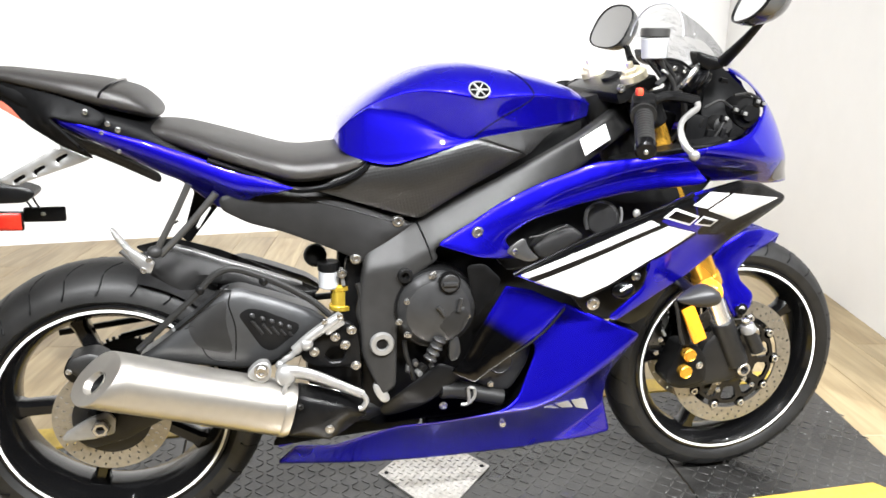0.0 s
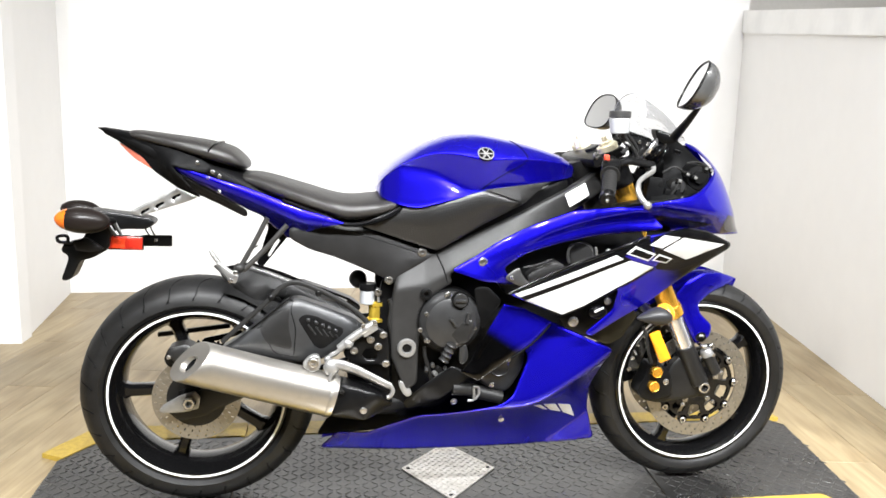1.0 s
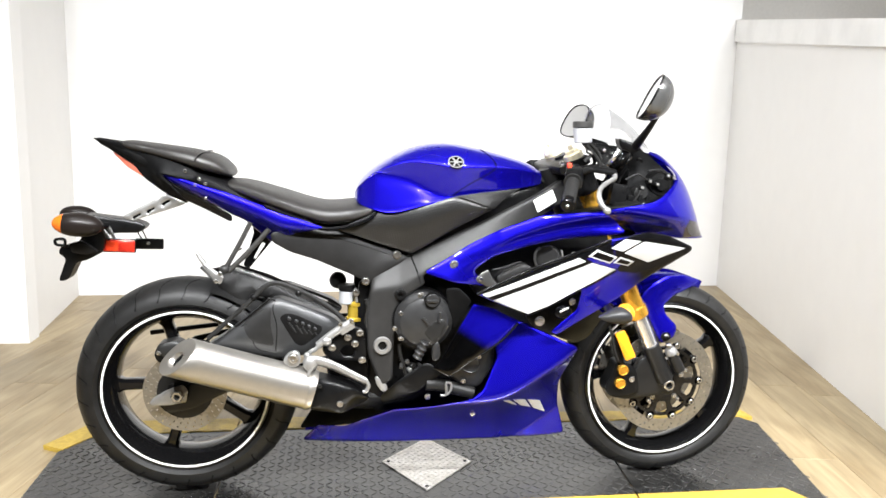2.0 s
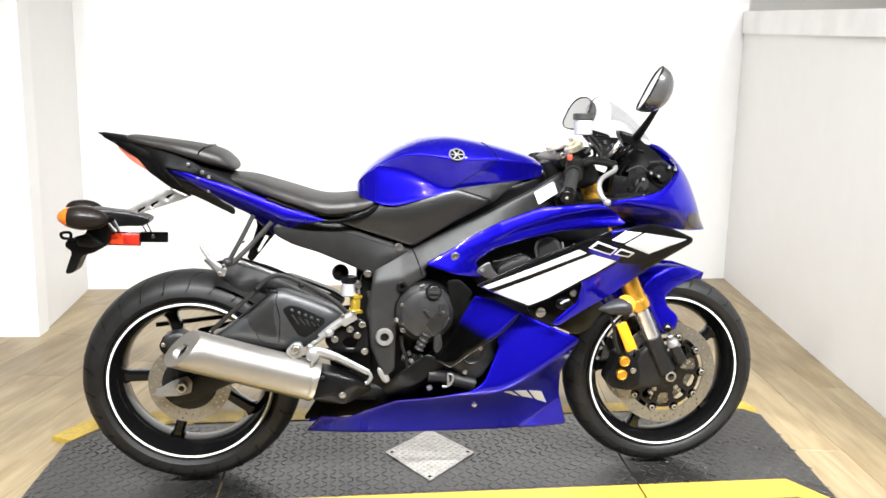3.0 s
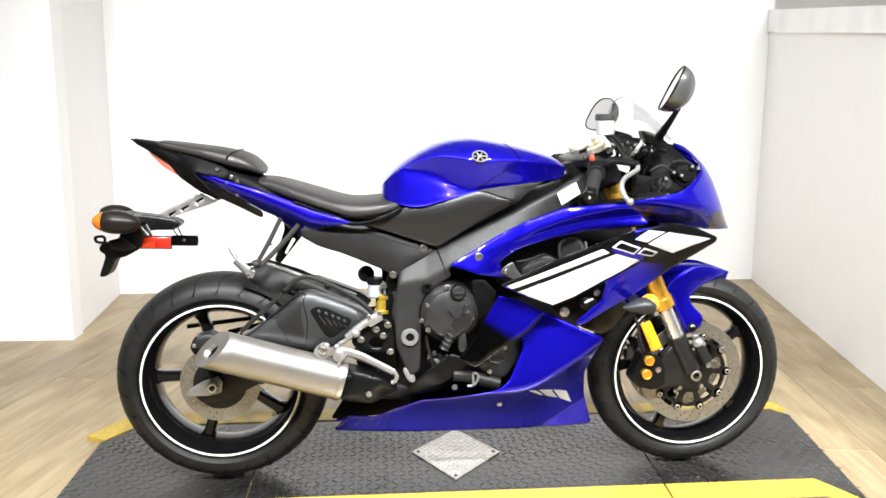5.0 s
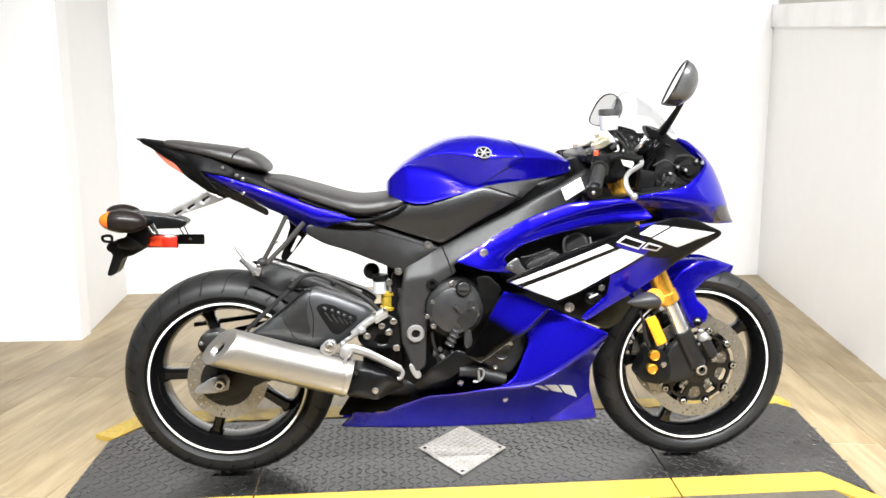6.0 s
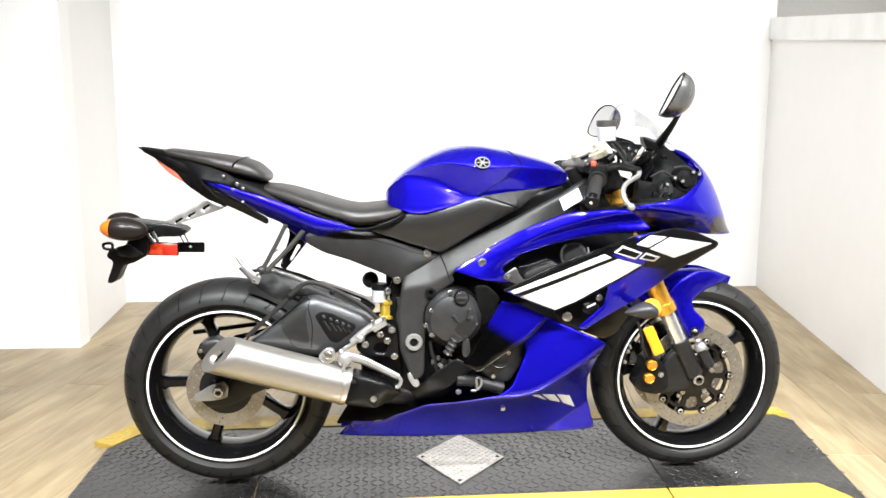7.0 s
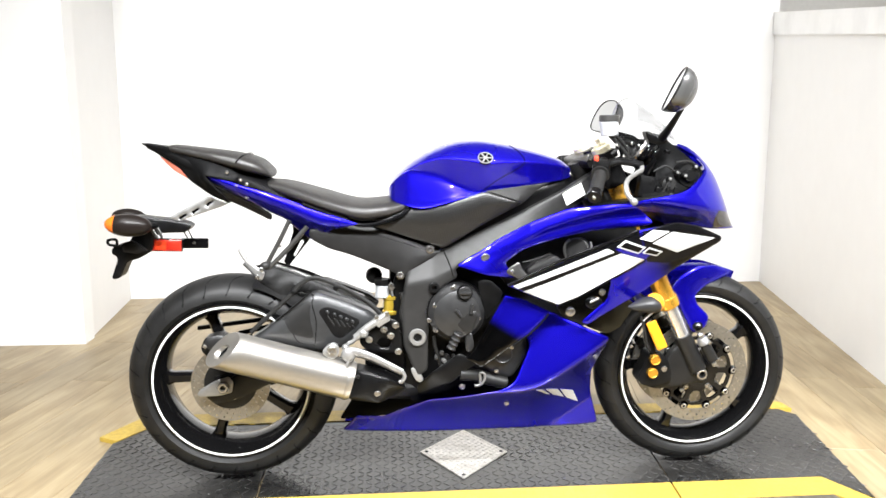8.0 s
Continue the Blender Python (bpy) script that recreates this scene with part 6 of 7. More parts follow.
# shock ---------------------------------------------------------
shock = part("rear_shock", cyl(bmesh.new(), (-0.204, -0.02, 0.640), (-0.204, -0.02, 0.40), 0.028, n=20, cap=0.004), "black", bike, "rear shock absorber with gold adjuster")
g0 = [(-0.228, -0.055, 0.533), (-0.228, -0.055, 0.500)]
bm = bmesh.new()
cyl(bm, Vector(g0[1]) - Vector((0, 0, 0.006)), Vector(g0[0]) + Vector((0, 0, 0.014)), 0.021, n=24, cap=0.003)
cyl(bm, Vector(g0[0]), Vector(g0[0]) + Vector((0, 0, 0.012)), 0.024, n=24, cap=0.002)
cyl(bm, Vector(g0[1]) - Vector((0, 0, 0.010)), Vector(g0[1]) + Vector((0, 0, 0.002)), 0.025, n=24, cap=0.002)
part("gold_adjuster", bm, "yellow_gold", shock, "gold anodised shock adjuster")
v0 = [(-0.252, -0.060, 0.540), (-0.251, -0.060, 0.576)]
vr = part("fluid_reservoir", cyl(bmesh.new(), v0[0], v0[1], 0.021, n=24, cap=0.002), "reservoir", bike, "frosted rear brake fluid reservoir")
part("reservoir_cap", cyl(bmesh.new(), v0[1], Vector(v0[1]) + Vector((0, 0, 0.018)), 0.023, n=24, cap=0.002), "black", vr)
part("rubber_boot", ball(bmesh.new(), (-0.276, -0.020, 0.597), (0.024, 0.026, 0.024)), "cover", bike, "round rubber boot above the shock")
part("reservoir_stay", tube(bmesh.new(), [(-0.228, -0.080, 0.586), (-0.227, -0.080, 0.571), (-0.224, -0.080, 0.548)], 0.004, 8), "alloy", vr)
bolts("bolt", [(-0.227, -0.085, 0.575)], "alloy", vr, 0.010, 0.008)

# engine --------------------------------------------------------
part("pivot_block", panel_mesh(bmesh.new(), [(-0.218, -0.075, 0.600), (-0.172, -0.075, 0.618), (-0.159, -0.075, 0.486), (-0.155, -0.075, 0.242), (-0.234, -0.075, 0.248), (-0.306, -0.075, 0.347), (-0.297, -0.075, 0.412), (-0.228, -0.075, 0.488)], thick=0.05, crown=0.0, step=0.03), "black", bike, "dark casting behind the footrest plate")
eng = panel("engine_block", [(-0.179, -0.085, 0.621), (0.107, -0.085, 0.682), (0.288, -0.085, 0.630), (0.309, -0.085, 0.479), (0.212, -0.085, 0.345), (0.163, -0.085, 0.260), (0.030, -0.085, 0.238), (-0.169, -0.085, 0.232), (-0.193, -0.085, 0.271), (-0.192, -0.085, 0.423)], "black", bike, "dark engine block", both=True, crown=0.0, thick=0.06, step=0.03)
ec = (-0.047, -0.15, 0.512)
bm = lathe(bmesh.new(), [(0.0790, 0.05), (0.0790, 0.0), (0.0770, -0.006), (0.070, -0.012), (0.064, -0.022), (0.045, -0.030), (0.02, -0.033), (0.001, -0.0335)], ec, 56, False)
cover = part("clutch_cover", bm, "engine", eng, "dark grey round clutch cover")
part("gasket", lathe(bmesh.new(), [(0.076, 0.05), (0.0840, 0.05), (0.0840, 0.004), (0.076, 0.002)], ec, 56), "black", eng)
oc = (-0.028, -0.184, 0.575)
oil = part("oil_cap", cyl(bmesh.new(), (oc[0], oc[1] + 0.02, oc[2]), (oc[0], oc[1] - 0.006, oc[2]), 0.018, n=28, cap=0.002), "engine", eng, "slotted oil filler cap")
part("cap_groove", lathe(bmesh.new(), [(0.0172, 0.01), (0.0215, 0.01), (0.0215, -0.0015), (0.0172, -0.0015)], oc, 32), "black", oil)
part("cap_grip", box(bmesh.new(), (oc[0], oc[1] - 0.008, oc[2]), (0.028, 0.008, 0.007), bevel=0.002), "engine", oil)
part("cover_recess", panel_mesh(bmesh.new(), [(-0.056, -0.182, 0.503), (-0.033, -0.182, 0.524), (-0.015, -0.182, 0.520), (0.003, -0.182, 0.524), (0.012, -0.182, 0.508), (0.003, -0.182, 0.492), (-0.004, -0.182, 0.469), (-0.027, -0.182, 0.459), (-0.040, -0.182, 0.474), (-0.054, -0.182, 0.484)], thick=0.006, crown=0.003, corner=0.006), "darkframe", cover, "darker raised pad on the clutch cover")
for run in ([(-0.053, -0.187, 0.528), (-0.045, -0.187, 0.520), (-0.038, -0.187, 0.509)], [(-0.006, -0.187, 0.543), (-0.008, -0.187, 0.530), (-0.011, -0.187, 0.517)]):
    part("cover_mark", tube(bmesh.new(), run, 0.0042, 8, 4), "engine", cover, "raised slanted bar")
bolts("bolt", [(-0.109, -0.165, 0.536), (-0.125, -0.165, 0.495), (-0.109, -0.165, 0.467), (-0.060, -0.165, 0.585), (0.013, -0.165, 0.499)], "alloy", eng, 0.0065, 0.01)
wp = [(-0.063, -0.175, 0.420), (-0.053, -0.175, 0.441), (-0.043, -0.175, 0.462)]
part("hose_joint", tube(bmesh.new(), wp, 0.012, 12, 3), "engine", eng, "ribbed coolant joint")
for p in [(-0.065, -0.178, 0.418), (-0.059, -0.178, 0.430), (-0.053, -0.178, 0.442), (-0.047, -0.178, 0.456)]:
    part("joint_rib", ball(bmesh.new(), p, (0.0145, 0.0145, 0.005), 14, 8, Matrix.Rotation(radians(28), 4, "Y")), "engine", eng)
panel("inner_fairing", [(0.008, -0.172, 0.604), (0.043, -0.176, 0.608), (0.080, -0.176, 0.572), (0.066, -0.160, 0.535), (0.037, -0.150, 0.486), (0.026, -0.158, 0.525)], "inner_black", bike, "black inner fairing", crown=0.0)
panel("fairing_support", [(-0.041, -0.160, 0.398), (0.016, -0.160, 0.371), (-0.063, -0.160, 0.312), (-0.109, -0.140, 0.286), (-0.149, -0.120, 0.268), (-0.161, -0.120, 0.287), (-0.116, -0.160, 0.344)], "black", bike, "black lower fairing support", crown=0.006)
sc_ = panel("starter_cover", [(0.017, -0.155, 0.373), (0.040, -0.155, 0.397), (0.096, -0.155, 0.433), (0.134, -0.155, 0.454), (0.154, -0.155, 0.428), (0.146, -0.155, 0.380), (0.110, -0.155, 0.322), (0.083, -0.155, 0.326), (0.056, -0.155, 0.335), (0.032, -0.155, 0.351)], "engine", eng, "dark engine side cover", crown=0.012, corner=0.02, thick=0.02)
cc = (0.082, -0.172, 0.395)
part("cover_boss", lathe(bmesh.new(), [(0.026, 0.006), (0.026, -0.001), (0.023, -0.003), (0.020, -0.001), (0.001, -0.001)], cc, 36, False), "engine", sc_)
bolts("bolt", [(0.040, -0.168, 0.391), (0.105, -0.168, 0.414), (0.064, -0.168, 0.346)], "alloy", sc_, 0.007)
part("coolant_hose", tube(bmesh.new(), [(-0.036, -0.150, 0.334), (0.003, -0.150, 0.330), (0.051, -0.150, 0.317), (0.094, -0.150, 0.305)], 0.018, 14), "hose", eng, "black coolant hose")
part("hose_clamp", tube(bmesh.new(), [(0.002, -0.171, 0.307), (0.016, -0.171, 0.308), (0.018, -0.171, 0.323), (0.017, -0.171, 0.342), (0.029, -0.171, 0.340), (0.030, -0.171, 0.323), (0.020, -0.171, 0.309)], 0.0035, 8), "alloy", eng, "silver hose clamp")
bolts("bolt", [(-0.031, -0.150, 0.297)], "alloy", eng, 0.009)
part("belly_tray", panel_mesh(bmesh.new(), [(-0.053, -0.080, 0.265), (0.113, -0.080, 0.312), (0.165, -0.080, 0.241), (0.115, -0.080, 0.187), (-0.053, -0.080, 0.187)], thick=0.05, crown=0.0, step=0.03), "black", eng)

# added black sheet: darkens the inside and hides the far half of the fairing
part("belly_liner", panel_mesh(bmesh.new(), [(-0.385, 0.010, 0.150), (-0.340, 0.010, 0.222), (-0.250, 0.010, 0.236), (-0.050, 0.010, 0.275), (-0.050, 0.010, 0.170)], thick=0.012, crown=0.0, step=0.03), "inner_black", eng, "added black sheet for the dark inside of the lower fairing")

# inside the air opening
# a black sheet gives the opening its depth of shade
part("intake_backing", panel_mesh(bmesh.new(), [(0.052, -0.130, 0.642), (0.147, -0.130, 0.704), (0.354, -0.130, 0.742), (0.548, -0.130, 0.756), (0.502, -0.130, 0.700), (0.262, -0.130, 0.590), (0.101, -0.130, 0.576)], thick=0.03, crown=0.0, step=0.03), "black", bike, "black sheet for the dark space inside the fairing")
part("intake_bracket", panel_mesh(bmesh.new(), [(0.083, -0.180, 0.628), (0.100, -0.180, 0.645), (0.122, -0.180, 0.658), (0.128, -0.180, 0.640), (0.142, -0.180, 0.622), (0.156, -0.180, 0.613), (0.130, -0.180, 0.606)], thick=0.006, crown=0.002), "strut", bike, "grey bracket in the air opening")
bolts("bolt", [(0.100, -0.188, 0.633)], "alloy", named("intake_bracket"), 0.006)
part("air_duct", panel_mesh(bmesh.new(), [(0.143, -0.165, 0.629), (0.166, -0.165, 0.652), (0.214, -0.165, 0.671), (0.233, -0.165, 0.667), (0.253, -0.165, 0.650), (0.194, -0.165, 0.612), (0.161, -0.165, 0.609)], thick=0.03, crown=0.012), "cover", bike, "grey air duct inside the fairing")
part("duct_edge", tube(bmesh.new(), [(0.131, -0.180, 0.657), (0.158, -0.180, 0.662), (0.208, -0.180, 0.679)], 0.0022, 6), "cover", named("air_duct"))
part("cable_loop", tube(bmesh.new(), [(0.262, -0.175, 0.716), (0.250, -0.175, 0.706), (0.247, -0.175, 0.686), (0.252, -0.175, 0.668)], 0.0038, 8), "strut", bike, "grey cable loop behind the fairing")
part("fan_shroud", cyl(bmesh.new(), Vector((0.295, -0.150, 0.684)), Vector((0.282, -0.170, 0.688)), 0.034, n=24, cap=0.004), "cover", bike)
part("cable_clip", tube(bmesh.new(), [(0.318, -0.180, 0.710), (0.321, -0.180, 0.696), (0.320, -0.180, 0.678)], 0.003, 6), "alloy", bike)
part("cable_clip", ball(bmesh.new(), (0.353, -0.180, 0.697), (0.008, 0.006, 0.009), 10, 8), "alloy", bike)
part("vent_backing", panel_mesh(bmesh.new(), [(0.227, -0.180, 0.529), (0.285, -0.180, 0.555), (0.389, -0.180, 0.606), (0.382, -0.180, 0.542), (0.309, -0.180, 0.471), (0.252, -0.180, 0.497)], thick=0.02, crown=0.0, step=0.03), "black", bike)
bolts("bolt", [(0.257, -0.215, 0.525)], "alloy", named("vent_backing"), 0.014)
bolts("bolt", [(0.345, -0.215, 0.577)], "alloy", named("vent_backing"), 0.010)
part("vent_horn", ball(bmesh.new(), (0.322, -0.210, 0.547), (0.026, 0.012, 0.019)), "gloss_black", named("vent_backing"))
# highlight on the horn, modelled as a thin silver bar
part("vent_glint", tube(bmesh.new(), [(0.309, -0.224, 0.551), (0.332, -0.224, 0.562)], 0.003, 6), "alloy", named("vent_backing"))
part("radiator", panel_mesh(bmesh.new(), [(0.325, -0.120, 0.458), (0.366, -0.120, 0.484), (0.450, -0.120, 0.535), (0.472, -0.120, 0.518), (0.430, -0.120, 0.452), (0.392, -0.120, 0.433)], thick=0.24, crown=0.0, step=0.03), "radiator", bike, "dark radiator behind the front wheel")

# fork ----------------------------------------------------------
for s in (-1, 1):
    y = s * 0.103
    lo, hi = Vector((0.672, y, 0.315)), Vector((0.358, y, 0.968))
    d = (hi - lo).normalized()
    leg = part("fork_leg", cyl(bmesh.new(), lo + d * 0.07, lo + d * 0.24, 0.0215, n=28), "chrome", bike, "chrome fork leg with gold upper tube")
    part("lower_leg", cyl(bmesh.new(), lo, lo + d * 0.118, 0.0275, 0.0262, n=28, cap=0.002), "darkframe", leg, "dark cast lower fork leg")
    part("outer_tube", cyl(bmesh.new(), lo + d * 0.215, lo + d * 0.672, 0.0275, n=28, cap=0.003), "gold", leg, "gold anodised fork tube")
    part("tube_collar", cyl(bmesh.new(), lo + d * 0.212, lo + d * 0.245, 0.0315, n=28, cap=0.003), "gold", leg)
    part("bar_clamp", cyl(bmesh.new(), lo + d * 0.606, lo + d * 0.672, 0.0335, n=28, cap=0.004), "black", leg, "black clip-on clamp")
    part("tube_top", cyl(bmesh.new(), lo + d * 0.668, hi, 0.0272, n=28, cap=0.003), "champagne", leg, "champagne gold tube top")
    part("fork_cap", cyl(bmesh.new(), hi - d * 0.002, hi + d * 0.009, 0.019, n=6, cap=0.002), "champagne", leg, "champagne gold fork cap")
    part("adjuster", cyl(bmesh.new(), hi + d * 0.008, hi + d * 0.022, 0.007, n=16, cap=0.001), "champagne", leg)
    part("fork_foot", panel_mesh(bmesh.new(), [(x, s * abs(yy), z) for x, yy, z in [(0.610, -0.108, 0.393), (0.646, -0.108, 0.404), (0.661, -0.108, 0.391), (0.694, -0.108, 0.320), (0.705, -0.108, 0.298), (0.698, -0.108, 0.273), (0.675, -0.108, 0.272), (0.656, -0.108, 0.291), (0.637, -0.108, 0.325)]], thick=0.05, crown=0.010, corner=0.012, side=s), "darkframe", leg, "dark cast fork foot")
    part("caliper_bracket", panel_mesh(bmesh.new(), [(x, s * abs(yy), z) for x, yy, z in [(0.483, -0.108, 0.299), (0.508, -0.108, 0.314), (0.566, -0.108, 0.306), (0.581, -0.108, 0.358), (0.598, -0.108, 0.382), (0.624, -0.108, 0.398), (0.665, -0.108, 0.362), (0.700, -0.108, 0.307), (0.695, -0.108, 0.282), (0.659, -0.108, 0.272), (0.593, -0.108, 0.265), (0.557, -0.108, 0.258), (0.508, -0.108, 0.271)]], thick=0.022, crown=0.006, corner=0.02, side=s), "darkframe", leg)
    cal = part("brake_caliper", panel_mesh(bmesh.new(), [(x, s * abs(yy), z) for x, yy, z in [(0.486, -0.118, 0.298), (0.510, -0.118, 0.346), (0.516, -0.118, 0.375), (0.555, -0.118, 0.374), (0.577, -0.118, 0.352), (0.588, -0.118, 0.315), (0.590, -0.118, 0.278), (0.533, -0.118, 0.266), (0.500, -0.118, 0.276)]], thick=0.055, crown=0.010, corner=0.014, side=s), "black", leg, "black radial brake caliper")
for p in [(0.533, -0.132, 0.356), (0.527, -0.132, 0.316)]:
    part("gold_piston_cap", lathe(bmesh.new(), [(0.0150, 0.012), (0.0150, -0.004), (0.0130, -0.006), (0.0110, -0.004), (0.0105, -0.005), (0.001, -0.005)], p, 24, False), "gold", named("brake_caliper"), "gold caliper cap")
bolts("bolt", [(0.566, -0.118, 0.320), (0.622, -0.118, 0.257), (0.729, -0.118, 0.347), (0.709, -0.118, 0.262)], "steel", named("brake_caliper"), 0.006)
fx = (0.677, -0.125, 0.306)
part("axle_end", lathe(bmesh.new(), [(0.009, 0.02), (0.016, 0.02), (0.016, -0.004), (0.014, -0.006), (0.010, -0.006), (0.008, 0.01)], fx, 24), "steel", front, "steel front axle end")
part("clamp_post", tube(bmesh.new(), [(0.675, -0.125, 0.409), (0.690, -0.125, 0.381), (0.707, -0.125, 0.351)], 0.016, 14, 3), "darkframe", named("fork_leg"), "dark fork clamp post")
part("post_collar", cyl(bmesh.new(), (0.670, -0.127, 0.418), (0.679, -0.127, 0.399), 0.0150, 0.0178, n=20, cap=0.003), "alloy", named("fork_leg"), "silver collar of the fork clamp")
part("post_cap", ball(bmesh.new(), (0.667, -0.127, 0.425), (0.010, 0.010, 0.008)), "steel", named("fork_leg"))
part("mudguard_nut", cyl(bmesh.new(), (0.690, -0.128, 0.404), (0.690, -0.140, 0.404), 0.0065, n=6, cap=0.001), "steel", named("fork_leg"))
part("side_reflector", panel_mesh(bmesh.new(), [(0.499, -0.145, 0.465), (0.526, -0.145, 0.476), (0.564, -0.145, 0.398), (0.535, -0.145, 0.386)], thick=0.010, crown=0.001, corner=0.003), "orange", bike, "amber side reflector on the fork")
part("reflector_stay", panel_mesh(bmesh.new(), [(0.492, -0.130, 0.458), (0.504, -0.130, 0.463), (0.536, -0.130, 0.385), (0.531, -0.130, 0.374), (0.511, -0.130, 0.378)], thick=0.006, crown=0.0), "black", named("side_reflector"))
sig = part("front_turn_signal", loft_mesh(bmesh.new(), [(0.390, -0.300, 0.552, 0.557, 0.004, 2, 0), (0.406, -0.300, 0.545, 0.566, 0.015, 2, 0.1), (0.430, -0.300, 0.539, 0.578, 0.025, 2, 0.1), (0.452, -0.300, 0.537, 0.581, 0.028, 2, 0.1), (0.470, -0.300, 0.541, 0.572, 0.022, 2, 0.1), (0.479, -0.300, 0.549, 0.560, 0.006, 2, 0)], 24, 5), "grey_lens", bike, "smoked grey front turn signal")
part("amber_lens", ball(bmesh.new(), (0.466, -0.288, 0.562), (0.024, 0.026, 0.026), 24, 14, Matrix.Rotation(radians(-25), 4, "Y")), "orange", sig, "amber lens")
part("signal_stalk", tube(bmesh.new(), [(0.428, -0.290, 0.562), (0.436, -0.255, 0.562), (0.448, -0.200, 0.558)], 0.011, 10), "black", sig)

part("signal_mount", box(bmesh.new(), (0.451, -0.190, 0.557), (0.034, 0.022, 0.022), Matrix.Rotation(radians(18), 4, "Y"), 0.005), "black", bike, "black turn signal mount")
part("red_clip", ball(bmesh.new(), (0.439, -0.212, 0.588), (0.006, 0.004, 0.009), 10, 8), "redplastic", bike, "small red clip")
# front mudguard
MUD0 = 66.0
bm = bmesh.new()
rows = []
for i in range(29):
    a = radians(MUD0 + (140 - MUD0) * i / 28)
    t = i / 28
    w = 0.072 * min(1.0, 0.04 + 3.6 * t, 0.35 + 3.0 * (1 - t))
    rows.append([bm.verts.new((FA[0] + (0.319 - 0.035 * (k / 6) ** 2) * math.cos(a), w * k / 6, FA[2] + (0.319 - 0.035 * (k / 6) ** 2) * math.sin(a))) for k in range(-6, 7)])
for a, b in zip(rows, rows[1:]):
    for k in range(12):
        bm.faces.new((a[k], a[k + 1], b[k + 1], b[k]))
bmesh.ops.solidify(bm, geom=bm.faces[:], thickness=0.004)
fender = part("front_mudguard", bm, "blue", bike, "metallic blue front mudguard")
panel("mudguard_side", [(0.586, -0.085, 0.553), (0.621, -0.080, 0.594), (0.675, -0.070, 0.617), (0.733, -0.055, 0.617), (0.798, -0.030, 0.597), (0.759, -0.045, 0.577), (0.700, -0.065, 0.558), (0.666, -0.075, 0.531), (0.669, -0.085, 0.508), (0.706, -0.090, 0.473), (0.697, -0.095, 0.441), (0.679, -0.095, 0.434), (0.658, -0.095, 0.420), (0.639, -0.090, 0.459), (0.612, -0.085, 0.513)], "blue", fender, both=True, crown=0.008)
bolts("bolt", [(0.664, -0.112, 0.444)], "gloss_black", fender, 0.008)

# cockpit -------------------------------------------------------
clamp = part("triple_clamp", box(bmesh.new(), (0.358, 0, 0.936), (0.092, 0.27, 0.026), Matrix.Rotation(radians(-24), 4, "Y"), 0.008), "black", bike, "black top triple clamp")
bolts("bolt", [(0.320, -0.138, 0.939)], "alloy", clamp, 0.009)
part("stem_nut", cyl(bmesh.new(), (0.322, 0, 0.955), (0.316, 0, 0.975), 0.014, n=6, cap=0.002), "champagne", clamp)
part("ignition_lock", cyl(bmesh.new(), (0.362, 0, 0.945), (0.356, 0, 0.958), 0.02, n=20, cap=0.002), "black", clamp)
part("headstock", cyl(bmesh.new(), (0.42, 0, 0.74), (0.335, 0, 0.93), 0.045, n=24), "darkframe", bike, "dark steering head")
for s in (-1, 1):
    g0, g1 = Vector((0.281, s * 0.335, 0.852)), Vector((0.352, s * 0.165, 0.930))
    gd = (g1 - g0).normalized()
    grip = part("handlebar", cyl(bmesh.new(), g0 + gd * 0.11, g1, 0.0125, n=16), "black", bike, "black clip-on handlebar with rubber grip")
    bm = bmesh.new()
    prof = []
    for k in range(25):
        prof.append(0.0165 + (0.0009 if k % 2 else 0.0))
    for k in range(24):
        cyl(bm, g0 + gd * (0.008 + 0.0046 * k), g0 + gd * (0.008 + 0.0046 * (k + 1)), prof[k], prof[k + 1], 18)
    part("grip", bm, "hose", grip, "ribbed black rubber grip")
    part("bar_end", cyl(bmesh.new(), g0 - gd * 0.016, g0 + gd * 0.010, 0.0185, n=20, cap=0.003), "gloss_black", grip)
    part("bar_end_screw", ball(bmesh.new(), g0 - gd * 0.016, (0.005, 0.005, 0.005), 10, 6), "steel", grip)
    part("grip_flange", cyl(bmesh.new(), g0 + gd * 0.112, g0 + gd * 0.118, 0.024, n=20), "hose", grip)
    part("switch_housing", box(bmesh.new(), g0 + gd * 0.142, (0.045, 0.045, 0.048), gd.to_track_quat("Y", "Z").to_matrix().to_4x4(), 0.010), "black", grip)
    part("lever_perch", tube(bmesh.new(), [g0 + gd * 0.155, (0.370, s * 0.219, 0.929), (0.401, s * 0.215, 0.928), (0.443, s * 0.211, 0.921)], 0.0095, 10), "black", grip)
part("kill_switch", box(bmesh.new(), (0.311, -0.235, 0.939), (0.012, 0.012, 0.014), None, 0.003), "redplastic", grip, "red kill switch")
lev = [(0.441, -0.213, 0.920), (0.437, -0.225, 0.908), (0.417, -0.235, 0.898), (0.394, -0.250, 0.885), (0.382, -0.270, 0.868), (0.382, -0.290, 0.847), (0.393, -0.305, 0.831)]
lever = part("brake_lever", tube(bmesh.new(), lev, 0.0068, 10, 6, flat=0.8), "alloy", bike, "silver front brake lever")
part("lever_ball", ball(bmesh.new(), lev[-1], (0.010, 0.010, 0.010)), "alloy", lever)
lm = [(x + 0.0, -y, z) for x, y, z in lev]
part("clutch_lever", tube(bmesh.new(), lm, 0.0075, 10, 6), "alloy", bike, "silver clutch lever")
r0, r1 = (0.358, -0.190, 0.997), (0.356, -0.190, 1.035)
cup = part("brake_reservoir", cyl(bmesh.new(), r0, r1, 0.0235, 0.0255, n=28, cap=0.002), "reservoir", bike, "frosted brake fluid reservoir with black lid")
